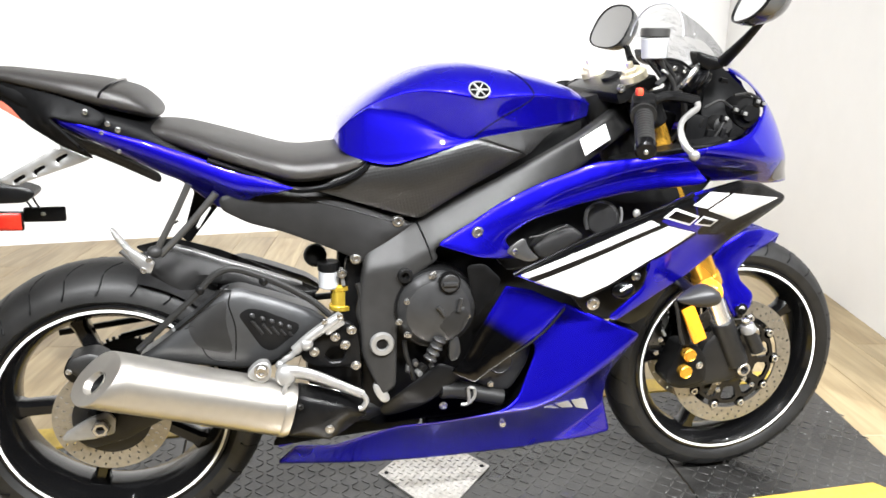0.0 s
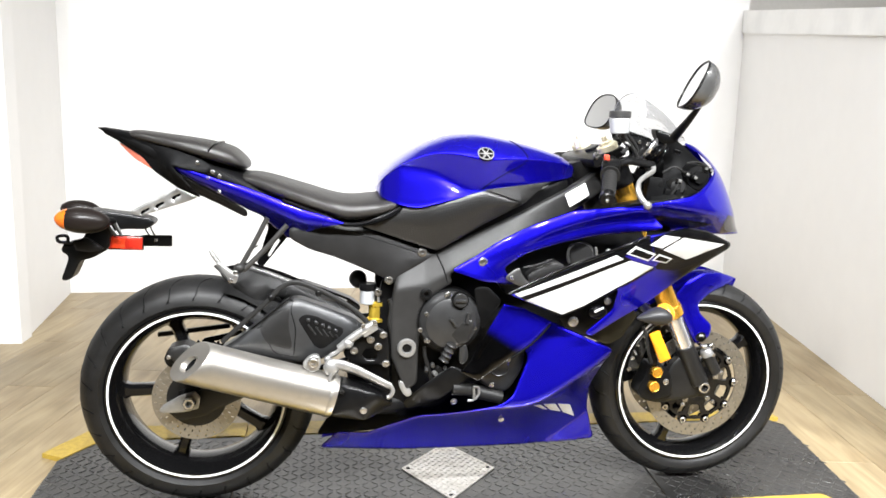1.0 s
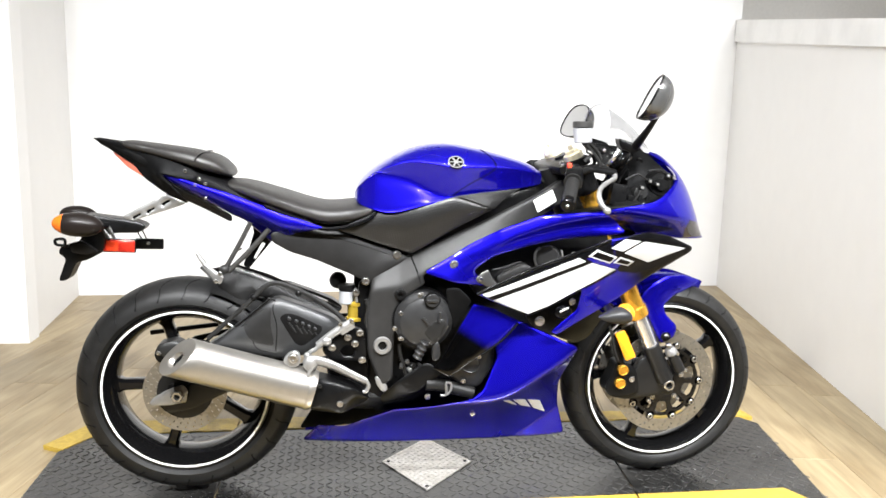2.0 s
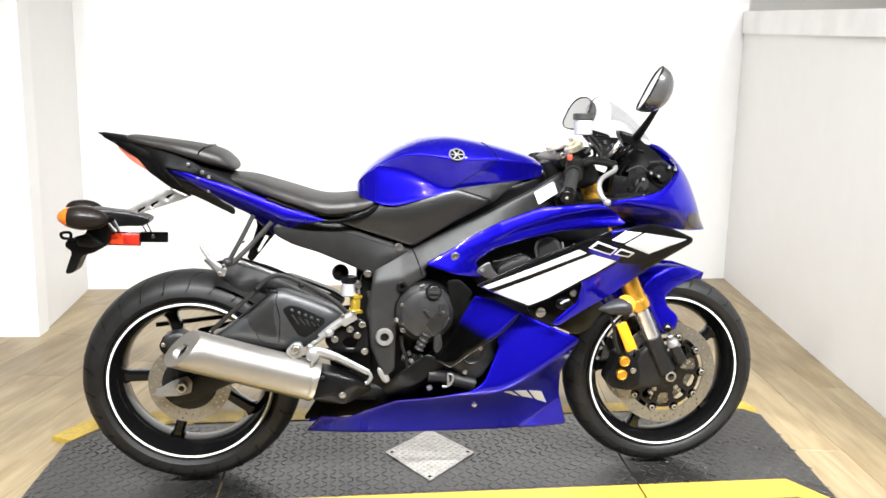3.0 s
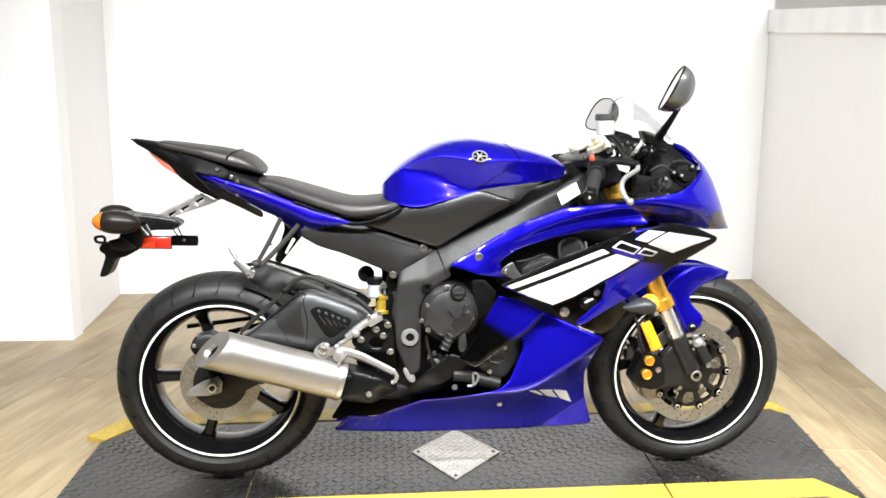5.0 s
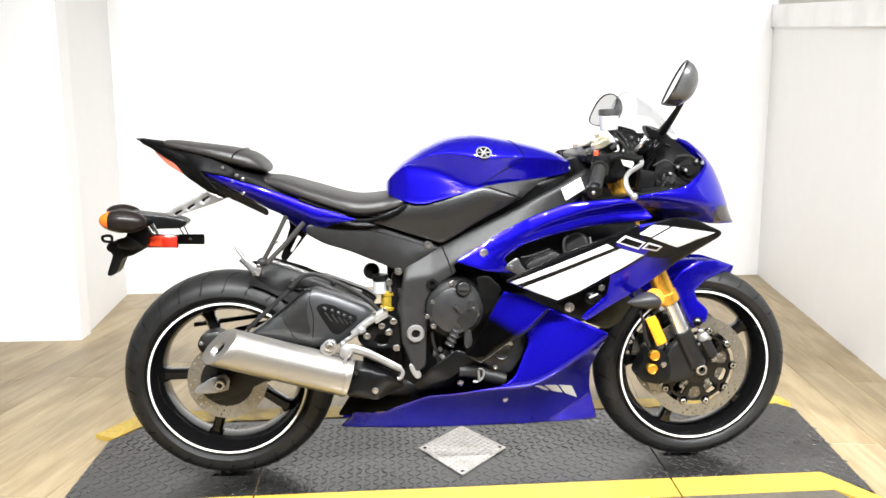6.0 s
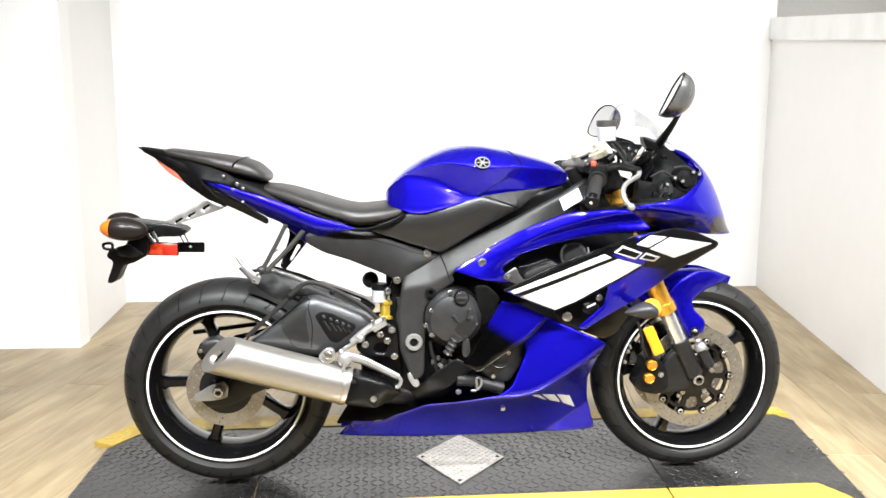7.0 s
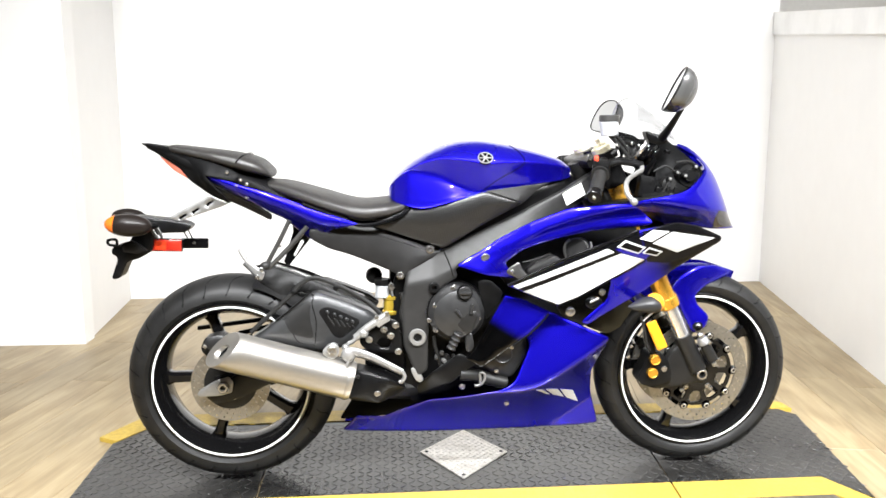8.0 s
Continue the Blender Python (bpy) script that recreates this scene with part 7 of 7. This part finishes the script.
part("reservoir_lid", cyl(bmesh.new(), r1, Vector(r1) + Vector((0, 0, 0.017)), 0.0275, n=18, cap=0.002), "strut", cup, "grey ribbed lid")
part("reservoir_hose", tube(bmesh.new(), [(0.361, -0.180, 0.999), (0.379, -0.180, 0.982), (0.400, -0.180, 0.960), (0.411, -0.180, 0.938), (0.402, -0.180, 0.923)], 0.0050, 10), "hose", cup)
part("reservoir_stay", tube(bmesh.new(), [(0.372, -0.170, 0.991), (0.393, -0.170, 0.966), (0.398, -0.170, 0.941), (0.369, -0.170, 0.931)], 0.005, 8), "black", cup)
ic = Vector((0.487, -0.100, 0.955))
face = Matrix.Translation(ic) @ Matrix.Rotation(radians(-52), 4, "Y") @ Matrix.Rotation(radians(-14), 4, "X")
bm = ball(bmesh.new(), (0, 0.045, -0.012), (0.046, 0.095, 0.020), 28, 14)
cyl(bm, (0, 0, -0.03), (0, 0, 0.010), 0.034, 0.038, n=36, cap=0.003)
bm.transform(face)
ins = part("instrument_panel", bm, "gloss_black", bike, "black instrument panel with a silver dial ring")
bm = bmesh.new()
ring = [[bm.verts.new((r * math.cos(2 * math.pi * i / 40), r * math.sin(2 * math.pi * i / 40), h)) for i in range(40)] for r, h in ((0.0375, 0.004), (0.0400, 0.010), (0.0385, 0.015), (0.0345, 0.0135), (0.0335, 0.008))]
for a, b in zip(ring, ring[1:] + ring[:1]):
    for i in range(40):
        bm.faces.new((a[i], a[(i + 1) % 40], b[(i + 1) % 40], b[i]))
bm.transform(face)
part("dial_ring", bm, "chrome", ins, "silver dial ring")
bm = cyl(bmesh.new(), (0, 0, 0.006), (0, 0, 0.0115), 0.0335, n=36)
bm.transform(face)
part("dial_face", bm, "cover", ins, "dark dial face")
bm = box(bmesh.new(), (0.012, 0.075, 0.006), (0.045, 0.075, 0.012), None, 0.004)
bm.transform(face)
part("display", bm, "grey_lens", ins, "grey digital display")
meter = part("meter_bracket", panel_mesh(bmesh.new(), [(0.398, -0.100, 0.986), (0.428, -0.100, 0.991), (0.461, -0.100, 0.985), (0.486, -0.100, 0.969), (0.490, -0.100, 0.958), (0.470, -0.100, 0.950), (0.456, -0.100, 0.934), (0.446, -0.100, 0.936), (0.446, -0.100, 0.952), (0.428, -0.100, 0.966), (0.412, -0.100, 0.976)], thick=0.012, crown=0.002, corner=0.004, step=0.006,
    holes=[[(0.432, -0.100, 0.973), (0.440, -0.100, 0.974), (0.441, -0.100, 0.966), (0.434, -0.100, 0.965)], [(0.455, -0.100, 0.967), (0.463, -0.100, 0.967), (0.463, -0.100, 0.960), (0.456, -0.100, 0.959)]]), "cover", bike, "grey meter bracket with holes")
part("bracket_strut", tube(bmesh.new(), [(0.388, -0.104, 0.994), (0.413, -0.104, 0.969), (0.438, -0.104, 0.942), (0.450, -0.104, 0.928)], 0.0052, 8), "cover", meter, "slanting grey strut")
part("bracket_strut", tube(bmesh.new(), [(0.442, -0.106, 0.956), (0.435, -0.106, 0.943), (0.430, -0.106, 0.930)], 0.0040, 8), "cover", meter)
part("bracket_rim", tube(bmesh.new(), [(0.396, -0.107, 0.989), (0.428, -0.107, 0.994), (0.461, -0.107, 0.988), (0.488, -0.107, 0.971)], 0.0030, 8), "black", meter, "black upper lip of the bracket")
bolts("bolt", [(0.470, -0.107, 0.969), (0.448, -0.107, 0.976)], "alloy", meter, 0.005, 0.004)
panel("cowl_inner_panel", [(0.496, -0.100, 0.990), (0.556, -0.085, 0.987), (0.604, -0.075, 0.954), (0.661, -0.070, 0.911), (0.670, -0.080, 0.891), (0.648, -0.100, 0.866), (0.603, -0.130, 0.842), (0.535, -0.165, 0.832), (0.450, -0.180, 0.824), (0.523, -0.100, 0.879), (0.534, -0.080, 0.924)], "inner_black", bike, "black inner cowl panel", both=True, crown=0.0)
cow = named("cowl_inner_panel")
part("cowl_backing", panel_mesh(bmesh.new(), [(0.590, 0.000, 0.968), (0.650, 0.000, 0.935), (0.700, 0.000, 0.892), (0.704, 0.000, 0.864), (0.671, 0.000, 0.840), (0.570, 0.000, 0.822), (0.538, 0.000, 0.884)], thick=0.02, crown=0.0, step=0.03), "inner_black", cow)
part("lamp_back", lathe(bmesh.new(), [(0.001, -0.016), (0.016, -0.016), (0.018, -0.008), (0.030, -0.006), (0.034, 0.000), (0.036, 0.030)], (0.606, -0.125, 0.888), 32, False), "black", cow, "round black back of the headlight")
part("lamp_boot", lathe(bmesh.new(), [(0.001, -0.012), (0.012, -0.012), (0.016, -0.004), (0.021, 0.000), (0.022, 0.030)], (0.549, -0.140, 0.862), 24, False), "hose", cow, "rubber boot on the lamp")
for p, sz in zip([(0.567, -0.145, 0.897), (0.588, -0.142, 0.889), (0.624, -0.132, 0.911), (0.645, -0.120, 0.905), (0.542, -0.150, 0.878), (0.538, -0.155, 0.848), (0.560, -0.152, 0.845), (0.513, -0.150, 0.850), (0.533, -0.150, 0.954), (0.492, -0.150, 0.872)], ((0.014, 0.012, 0.014), (0.016, 0.012, 0.010), (0.014, 0.012, 0.018), (0.010, 0.010, 0.014), (0.014, 0.012, 0.014), (0.010, 0.012, 0.026), (0.010, 0.012, 0.026), (0.016, 0.012, 0.016), (0.018, 0.012, 0.010), (0.012, 0.012, 0.020))):
    part("bulb_socket", box(bmesh.new(), p, sz, Matrix.Rotation(radians(14), 4, "Y"), 0.003), "black", cow)
# white glints on the plugs, set as small pale blocks
for p in ((0.566, -0.153, 0.897), (0.590, -0.150, 0.888), (0.623, -0.140, 0.912), (0.646, -0.127, 0.906), (0.543, -0.158, 0.880)):
    part("socket_glint", box(bmesh.new(), p, (0.008, 0.005, 0.007), Matrix.Rotation(radians(14), 4, "Y"), 0.0015), "pale_alloy", cow, "pale block for a glint on a plug")
for pts in ([(0.500, -0.145, 0.900), (0.530, -0.150, 0.915), (0.560, -0.148, 0.900)], [(0.560, -0.150, 0.925), (0.600, -0.138, 0.928), (0.628, -0.136, 0.915)], [(0.520, -0.152, 0.835), (0.535, -0.156, 0.862), (0.545, -0.150, 0.880)]):
    part("wire", tube(bmesh.new(), pts, 0.0028, 6, 4), "hose", cow)
part("relay_box", box(bmesh.new(), (0.480, -0.140, 0.858), (0.046, 0.030, 0.060), Matrix.Rotation(radians(8), 4, "Y"), 0.006), "inner_black", bike, "black relay box behind the brake lever")
bolts("bolt", [(0.535, -0.190, 0.838)], "steel", cow, 0.004, 0.003)
part("cowl_shelf", panel_mesh(bmesh.new(), [(0.315, -0.150, 0.797), (0.422, -0.185, 0.826), (0.527, -0.185, 0.835), (0.572, -0.170, 0.846), (0.527, -0.185, 0.830), (0.449, -0.185, 0.820), (0.332, -0.160, 0.797)], thick=0.05, crown=0.0), "inner_black", bike)
# added black sheet that blocks the view of the far fairing's blue inside
part("cockpit_tray", panel_mesh(bmesh.new(), [(0.330, 0.030, 0.790), (0.520, 0.030, 0.800), (0.540, 0.030, 0.870), (0.440, 0.030, 0.905), (0.390, 0.030, 0.890)], thick=0.012, crown=0.0, step=0.03), "inner_black", bike, "added black sheet under the instruments")
part("headlight_unit", loft_mesh(bmesh.new(), [(0.48, 0, 0.77, 0.82, 0.10, 3, 0), (0.56, 0, 0.76, 0.84, 0.09, 3, 0), (0.65, 0, 0.755, 0.85, 0.055, 2.5, 0), (0.72, 0, 0.755, 0.80, 0.025, 2.2, 0)], 20, 4), "black", bike, "dark headlight housing")
decal("headlight", [(0.697, -0.110, 0.790), (0.737, -0.080, 0.781), (0.762, -0.040, 0.766), (0.786, -0.020, 0.733), (0.697, -0.090, 0.737), (0.690, -0.110, 0.767)], named("nose_fairing"), "lens_brown", bike, "smoked headlight lens", lift=0.001)

decal("duct_panel", [(0.438, -0.198, 0.796), (0.476, -0.174, 0.775), (0.506, -0.148, 0.752), (0.600, -0.145, 0.751), (0.654, -0.136, 0.765), (0.573, -0.171, 0.779), (0.503, -0.186, 0.789)], named("nose_fairing"), "gloss_black", named("nose_fairing"), "gloss black duct panel under the nose crease", lift=0.001)

# mirrors
def lobe(v):
    """Roundness of the mirror's outline: full at the top, flat along the bottom."""
    return math.copysign(abs(v) ** (0.85 if v > 0 else 0.55), v)


for s in (-1, 1):
    c = Vector((0.490, s * 0.300, 1.114 if s < 0 else 1.060))
    turn = Matrix.Rotation(radians(26), 4, "Y") @ Matrix.Rotation(radians(-13 if s < 0 else 9), 4, "Z")
    bm = bmesh.new()
    rings = []
    for k in range(9):
        a = radians(90 * k / 8)
        rr_, dx = math.cos(a), math.sin(a)
        ring = []
        for i in range(32):
            t = 2 * math.pi * i / 32
            ct, st = math.cos(t), math.sin(t)
            ring.append(bm.verts.new(c + turn @ Vector((0.052 * dx, 0.078 * math.copysign(abs(ct) ** 0.8, ct) * max(rr_, 0.02), 0.058 * lobe(st) * max(rr_, 0.02)))))
        rings.append(ring)
    for a, b in zip(rings, rings[1:]):
        for i in range(32):
            bm.faces.new((a[i], a[(i + 1) % 32], b[(i + 1) % 32], b[i]))
    bm.faces.new(rings[-1])
    bm.faces.new(rings[0][::-1])
    mir = part("mirror", bm, "mirror_shell", bike, "gloss black rear-view mirror")
    bm = bmesh.new()
    ring = []
    for h in (-0.0022, -0.0005):
        ring.append([bm.verts.new(c + turn @ Vector((h, 0.0755 * math.copysign(abs(math.cos(2 * math.pi * i / 32)) ** 0.8, math.cos(2 * math.pi * i / 32)), 0.0555 * lobe(math.sin(2 * math.pi * i / 32))))) for i in range(32)])
    for i in range(32):
        bm.faces.new((ring[0][i], ring[0][(i + 1) % 32], ring[1][(i + 1) % 32], ring[1][i]))
    bm.faces.new(ring[0])
    bm.faces.new(ring[1][::-1])
    lip = [c + turn @ Vector((-0.003, 0.0765 * math.copysign(abs(math.cos(q)) ** 0.8, math.cos(q)), 0.0565 * lobe(math.sin(q)))) for q in [2 * math.pi * i / 40 for i in range(41)]]
    part("mirror_rim", tube(bmesh.new(), lip, 0.0021, 8, 1), "black", mir)
    part("mirror_glass", bm, "mirror", mir, "silvered mirror glass")
    drop = 0.0 if s < 0 else 0.050
    part("mirror_stem", tube(bmesh.new(), [(0.521, s * 0.285, 1.076 - drop), (0.512, s * 0.235, 1.030 - drop * 0.8), (0.505, s * 0.185, 0.992 - drop * 0.5)], 0.0058, 12, 5, taper=2.1), "black", mir)
    part("mirror_base", panel_mesh(bmesh.new(), [(x, s * abs(y), z) for x, y, z in [(0.473, -0.140, 1.012), (0.494, -0.140, 1.006), (0.534, -0.140, 0.995), (0.542, -0.140, 0.980), (0.509, -0.140, 0.972), (0.482, -0.140, 0.984)]], thick=0.03, crown=0.006, side=s), "black", mir)

# windscreen
bm = bmesh.new()
rows = []
for j in range(13):
    v = j / 12
    row = []
    for i in range(-10, 11):
        u = i / 10
        w = 0.150 * (1 - v) + 0.118 * v
        xt, zt = 0.462 - 0.008 * u * u, 1.104 - 0.066 * abs(u) ** 2.2
        x0, z0 = 0.610 - 0.100 * abs(u) ** 1.7, 0.978 + 0.022 * u * u
        bow = 0.010 * math.sin(math.pi * v)
        row.append(bm.verts.new((x0 + (xt - x0) * v + bow * 0.6, w * math.sin(u * 1.35) / math.sin(1.35), z0 + (zt - z0) * v + bow)))
    rows.append(row)
for a, b in zip(rows, rows[1:]):
    for k in range(20):
        bm.faces.new((a[k], a[k + 1], b[k + 1], b[k]))
bmesh.ops.solidify(bm, geom=bm.faces[:], thickness=0.003)
ws = part("windscreen", bm, "glass", bike, "clear acrylic windscreen")
ws.visible_shadow = False
rim_line = []
for i in range(-20, 21):
    u = i / 20
    rim_line.append((0.462 - 0.008 * u * u, 0.118 * math.sin(u * 1.35) / math.sin(1.35), 1.104 - 0.066 * abs(u) ** 2.2))
part("screen_edge", tube(bmesh.new(), rim_line, 0.0016, 6, 1), "reservoir", ws, "pale polished screen edge")
part("clutch_cable", tube(bmesh.new(), [(0.36, 0.17, 0.93), (0.44, 0.12, 0.95), (0.46, 0.02, 0.88), (0.40, -0.03, 0.80)], 0.005, 8), "hose", bike, "black control cable")
part("brake_line", tube(bmesh.new(), [(0.365, -0.17, 0.93), (0.45, -0.13, 0.93), (0.48, -0.10, 0.86), (0.44, -0.07, 0.78)], 0.006, 8), "hose", bike, "black front brake hose")

# small fittings under the clutch cover
for a_, b_, r_, m_ in zip([(-0.088, -0.135, 0.395), (-0.077, -0.135, 0.384), (-0.102, -0.135, 0.389), (-0.063, -0.135, 0.372), (-0.084, -0.135, 0.374), (-0.055, -0.135, 0.386)], [(-0.088, -0.150, 0.395), (-0.071, -0.150, 0.384), (-0.105, -0.150, 0.379), (-0.060, -0.150, 0.370), (-0.079, -0.150, 0.372), (-0.054, -0.150, 0.383)], (0.006, 0.008, 0.005, 0.007, 0.006, 0.005), ("strut", "darkframe", "strut", "darkframe", "alloy", "strut")):
    part("engine_fitting", cyl(bmesh.new(), a_, b_, r_, n=12, cap=0.001), m_, named("engine_block"))
part("breather_hose", tube(bmesh.new(), [(-0.200, -0.130, 0.567), (-0.195, -0.130, 0.540), (-0.200, -0.130, 0.508), (-0.193, -0.130, 0.476), (-0.189, -0.130, 0.443)], 0.0055, 8), "hose", named("engine_block"), "thin black breather hose")
part("oil_line", tube(bmesh.new(), [(-0.110, -0.140, 0.443), (-0.107, -0.140, 0.415), (-0.098, -0.140, 0.386), (-0.091, -0.140, 0.357)], 0.0050, 8), "darkframe", named("engine_block"))
part("cover_pad", panel_mesh(bmesh.new(), [(-0.023, -0.168, 0.455), (-0.005, -0.168, 0.457), (0.001, -0.168, 0.417), (-0.012, -0.168, 0.401), (-0.023, -0.168, 0.406)], thick=0.02, crown=0.004), "engine", named("engine_block"))
# front brake details
for k in range(5):
    a = radians(20 + 72 * k)
    bolts("hub_bolt", [(FA[0] + 0.057 * math.cos(a), -0.067, FA[2] + 0.057 * math.sin(a))], "alloy", front, 0.008, 0.006)
bolts("bolt", [(0.462, -0.125, 0.396), (0.454, -0.125, 0.366)], "alloy", named("brake_caliper"), 0.006, 0.006)
bolts("bolt", [(0.562, -0.128, 0.327)], "alloy", named("brake_caliper"), 0.009, 0.007)
part("caliper_hose", tube(bmesh.new(), [(0.485, -0.130, 0.485), (0.497, -0.130, 0.450), (0.504, -0.130, 0.414), (0.516, -0.130, 0.383)], 0.0042, 8), "hose", named("brake_caliper"), "black brake hose on the caliper")
part("bleed_nipple", cyl(bmesh.new(), (0.469, -0.130, 0.407), (0.463, -0.130, 0.419), 0.004, 0.003, n=10), "alloy", named("brake_caliper"))
part("bolt_washer", lathe(bmesh.new(), [(0.008, 0.003), (0.0135, 0.003), (0.0135, -0.003), (0.008, -0.003)], (0.665, -0.108, 0.447), 24), "black", named("front_mudguard"))
part("bolt_head", ball(bmesh.new(), (0.665, -0.110, 0.448), (0.008, 0.005, 0.008), 14, 8), "alloy", named("front_mudguard"))

# loose cables and small fittings round the bars
part("throttle_cable", tube(bmesh.new(), [(0.363, -0.200, 0.949), (0.377, -0.200, 0.965), (0.371, -0.200, 0.985), (0.357, -0.200, 1.002)], 0.0052, 8), "hose", bike, "black throttle cable")
part("switch_cable", tube(bmesh.new(), [(0.411, -0.170, 0.935), (0.415, -0.170, 0.954), (0.407, -0.170, 0.972), (0.389, -0.170, 0.991), (0.371, -0.170, 1.001)], 0.0045, 8), "hose", bike, "black switch cable")
part("cable_tie", cyl(bmesh.new(), (0.373, -0.205, 0.971), (0.375, -0.205, 0.974), 0.008, n=10), "alloy", named("throttle_cable"))
part("rod_end", ball(bmesh.new(), (-0.355, -0.168, 0.424), (0.010, 0.008, 0.010), 12, 8), "alloy", named("brake_cylinder"))
bolts("bolt", [(-0.269, -0.178, 0.510), (-0.240, -0.178, 0.520)], "alloy", named("brake_cylinder"), 0.006, 0.005)
bolts("bolt", [(-0.107, -0.160, 0.534), (-0.105, -0.160, 0.465), (-0.055, -0.160, 0.587)], "alloy", named("engine_block"), 0.006, 0.012)
part("frame_hook", tube(bmesh.new(), [(-0.535, -0.100, 0.713), (-0.540, -0.100, 0.703), (-0.535, -0.100, 0.695), (-0.527, -0.100, 0.699)], 0.0022, 6), "black", named("footrest_strut"))

# ---------------------------------------------------------------- floor boards
PL, PW = 1.22, 0.178
bm = bmesh.new()
box(bm, (0, 0, -0.003), (PW - 0.0012, PL - 0.0012, 0.006))
top = [e for e in bm.edges if all(v.co.z > -0.0005 for v in e.verts)]
bmesh.ops.bevel(bm, geom=top, offset=0.0010, segments=1, affect="EDGES")
plank_mesh = bpy.data.meshes.new("plank")
bm.to_mesh(plank_mesh)
bm.free()
plank_mesh.materials.append(M["wood"])
turn = Matrix.Rotation(radians(-10.0), 4, "Z")
rnd = random.Random(11)
for i in range(-32, 33):
    off = rnd.uniform(0, PL)
    for j in range(-7, 7):
        c = turn @ Vector((i * PW, j * PL + off, 0))
        place = Matrix.Translation((c.x, c.y, FLOOR_Z)) @ turn
        corners = [place @ Vector((sx * PW / 2, sy * PL / 2, 0)) for sx in (-1, 1) for sy in (-1, 1)]
        inside = [ROOM_W < p.x < ROOM_E and ROOM_S < p.y < ROOM_N for p in corners]
        if not any(inside):
            continue
        data = plank_mesh
        if not all(inside):
            bm = bmesh.new()
            bm.from_mesh(plank_mesh)
            inv = place.inverted()
            for co, no in (((ROOM_W, 0, 0), (-1, 0, 0)), ((ROOM_E, 0, 0), (1, 0, 0)), ((0, ROOM_S, 0), (0, -1, 0)), ((0, ROOM_N, 0), (0, 1, 0))):
                bmesh.ops.bisect_plane(bm, geom=bm.verts[:] + bm.edges[:] + bm.faces[:], plane_co=inv @ Vector(co), plane_no=inv.to_3x3() @ Vector(no), clear_outer=True)
            data = bpy.data.meshes.new("plank")
            bm.to_mesh(data)
            bm.free()
            data.materials.append(M["wood"])
        ob = new("plank", data)
        ob.matrix_world = place
        ob.parent = floor
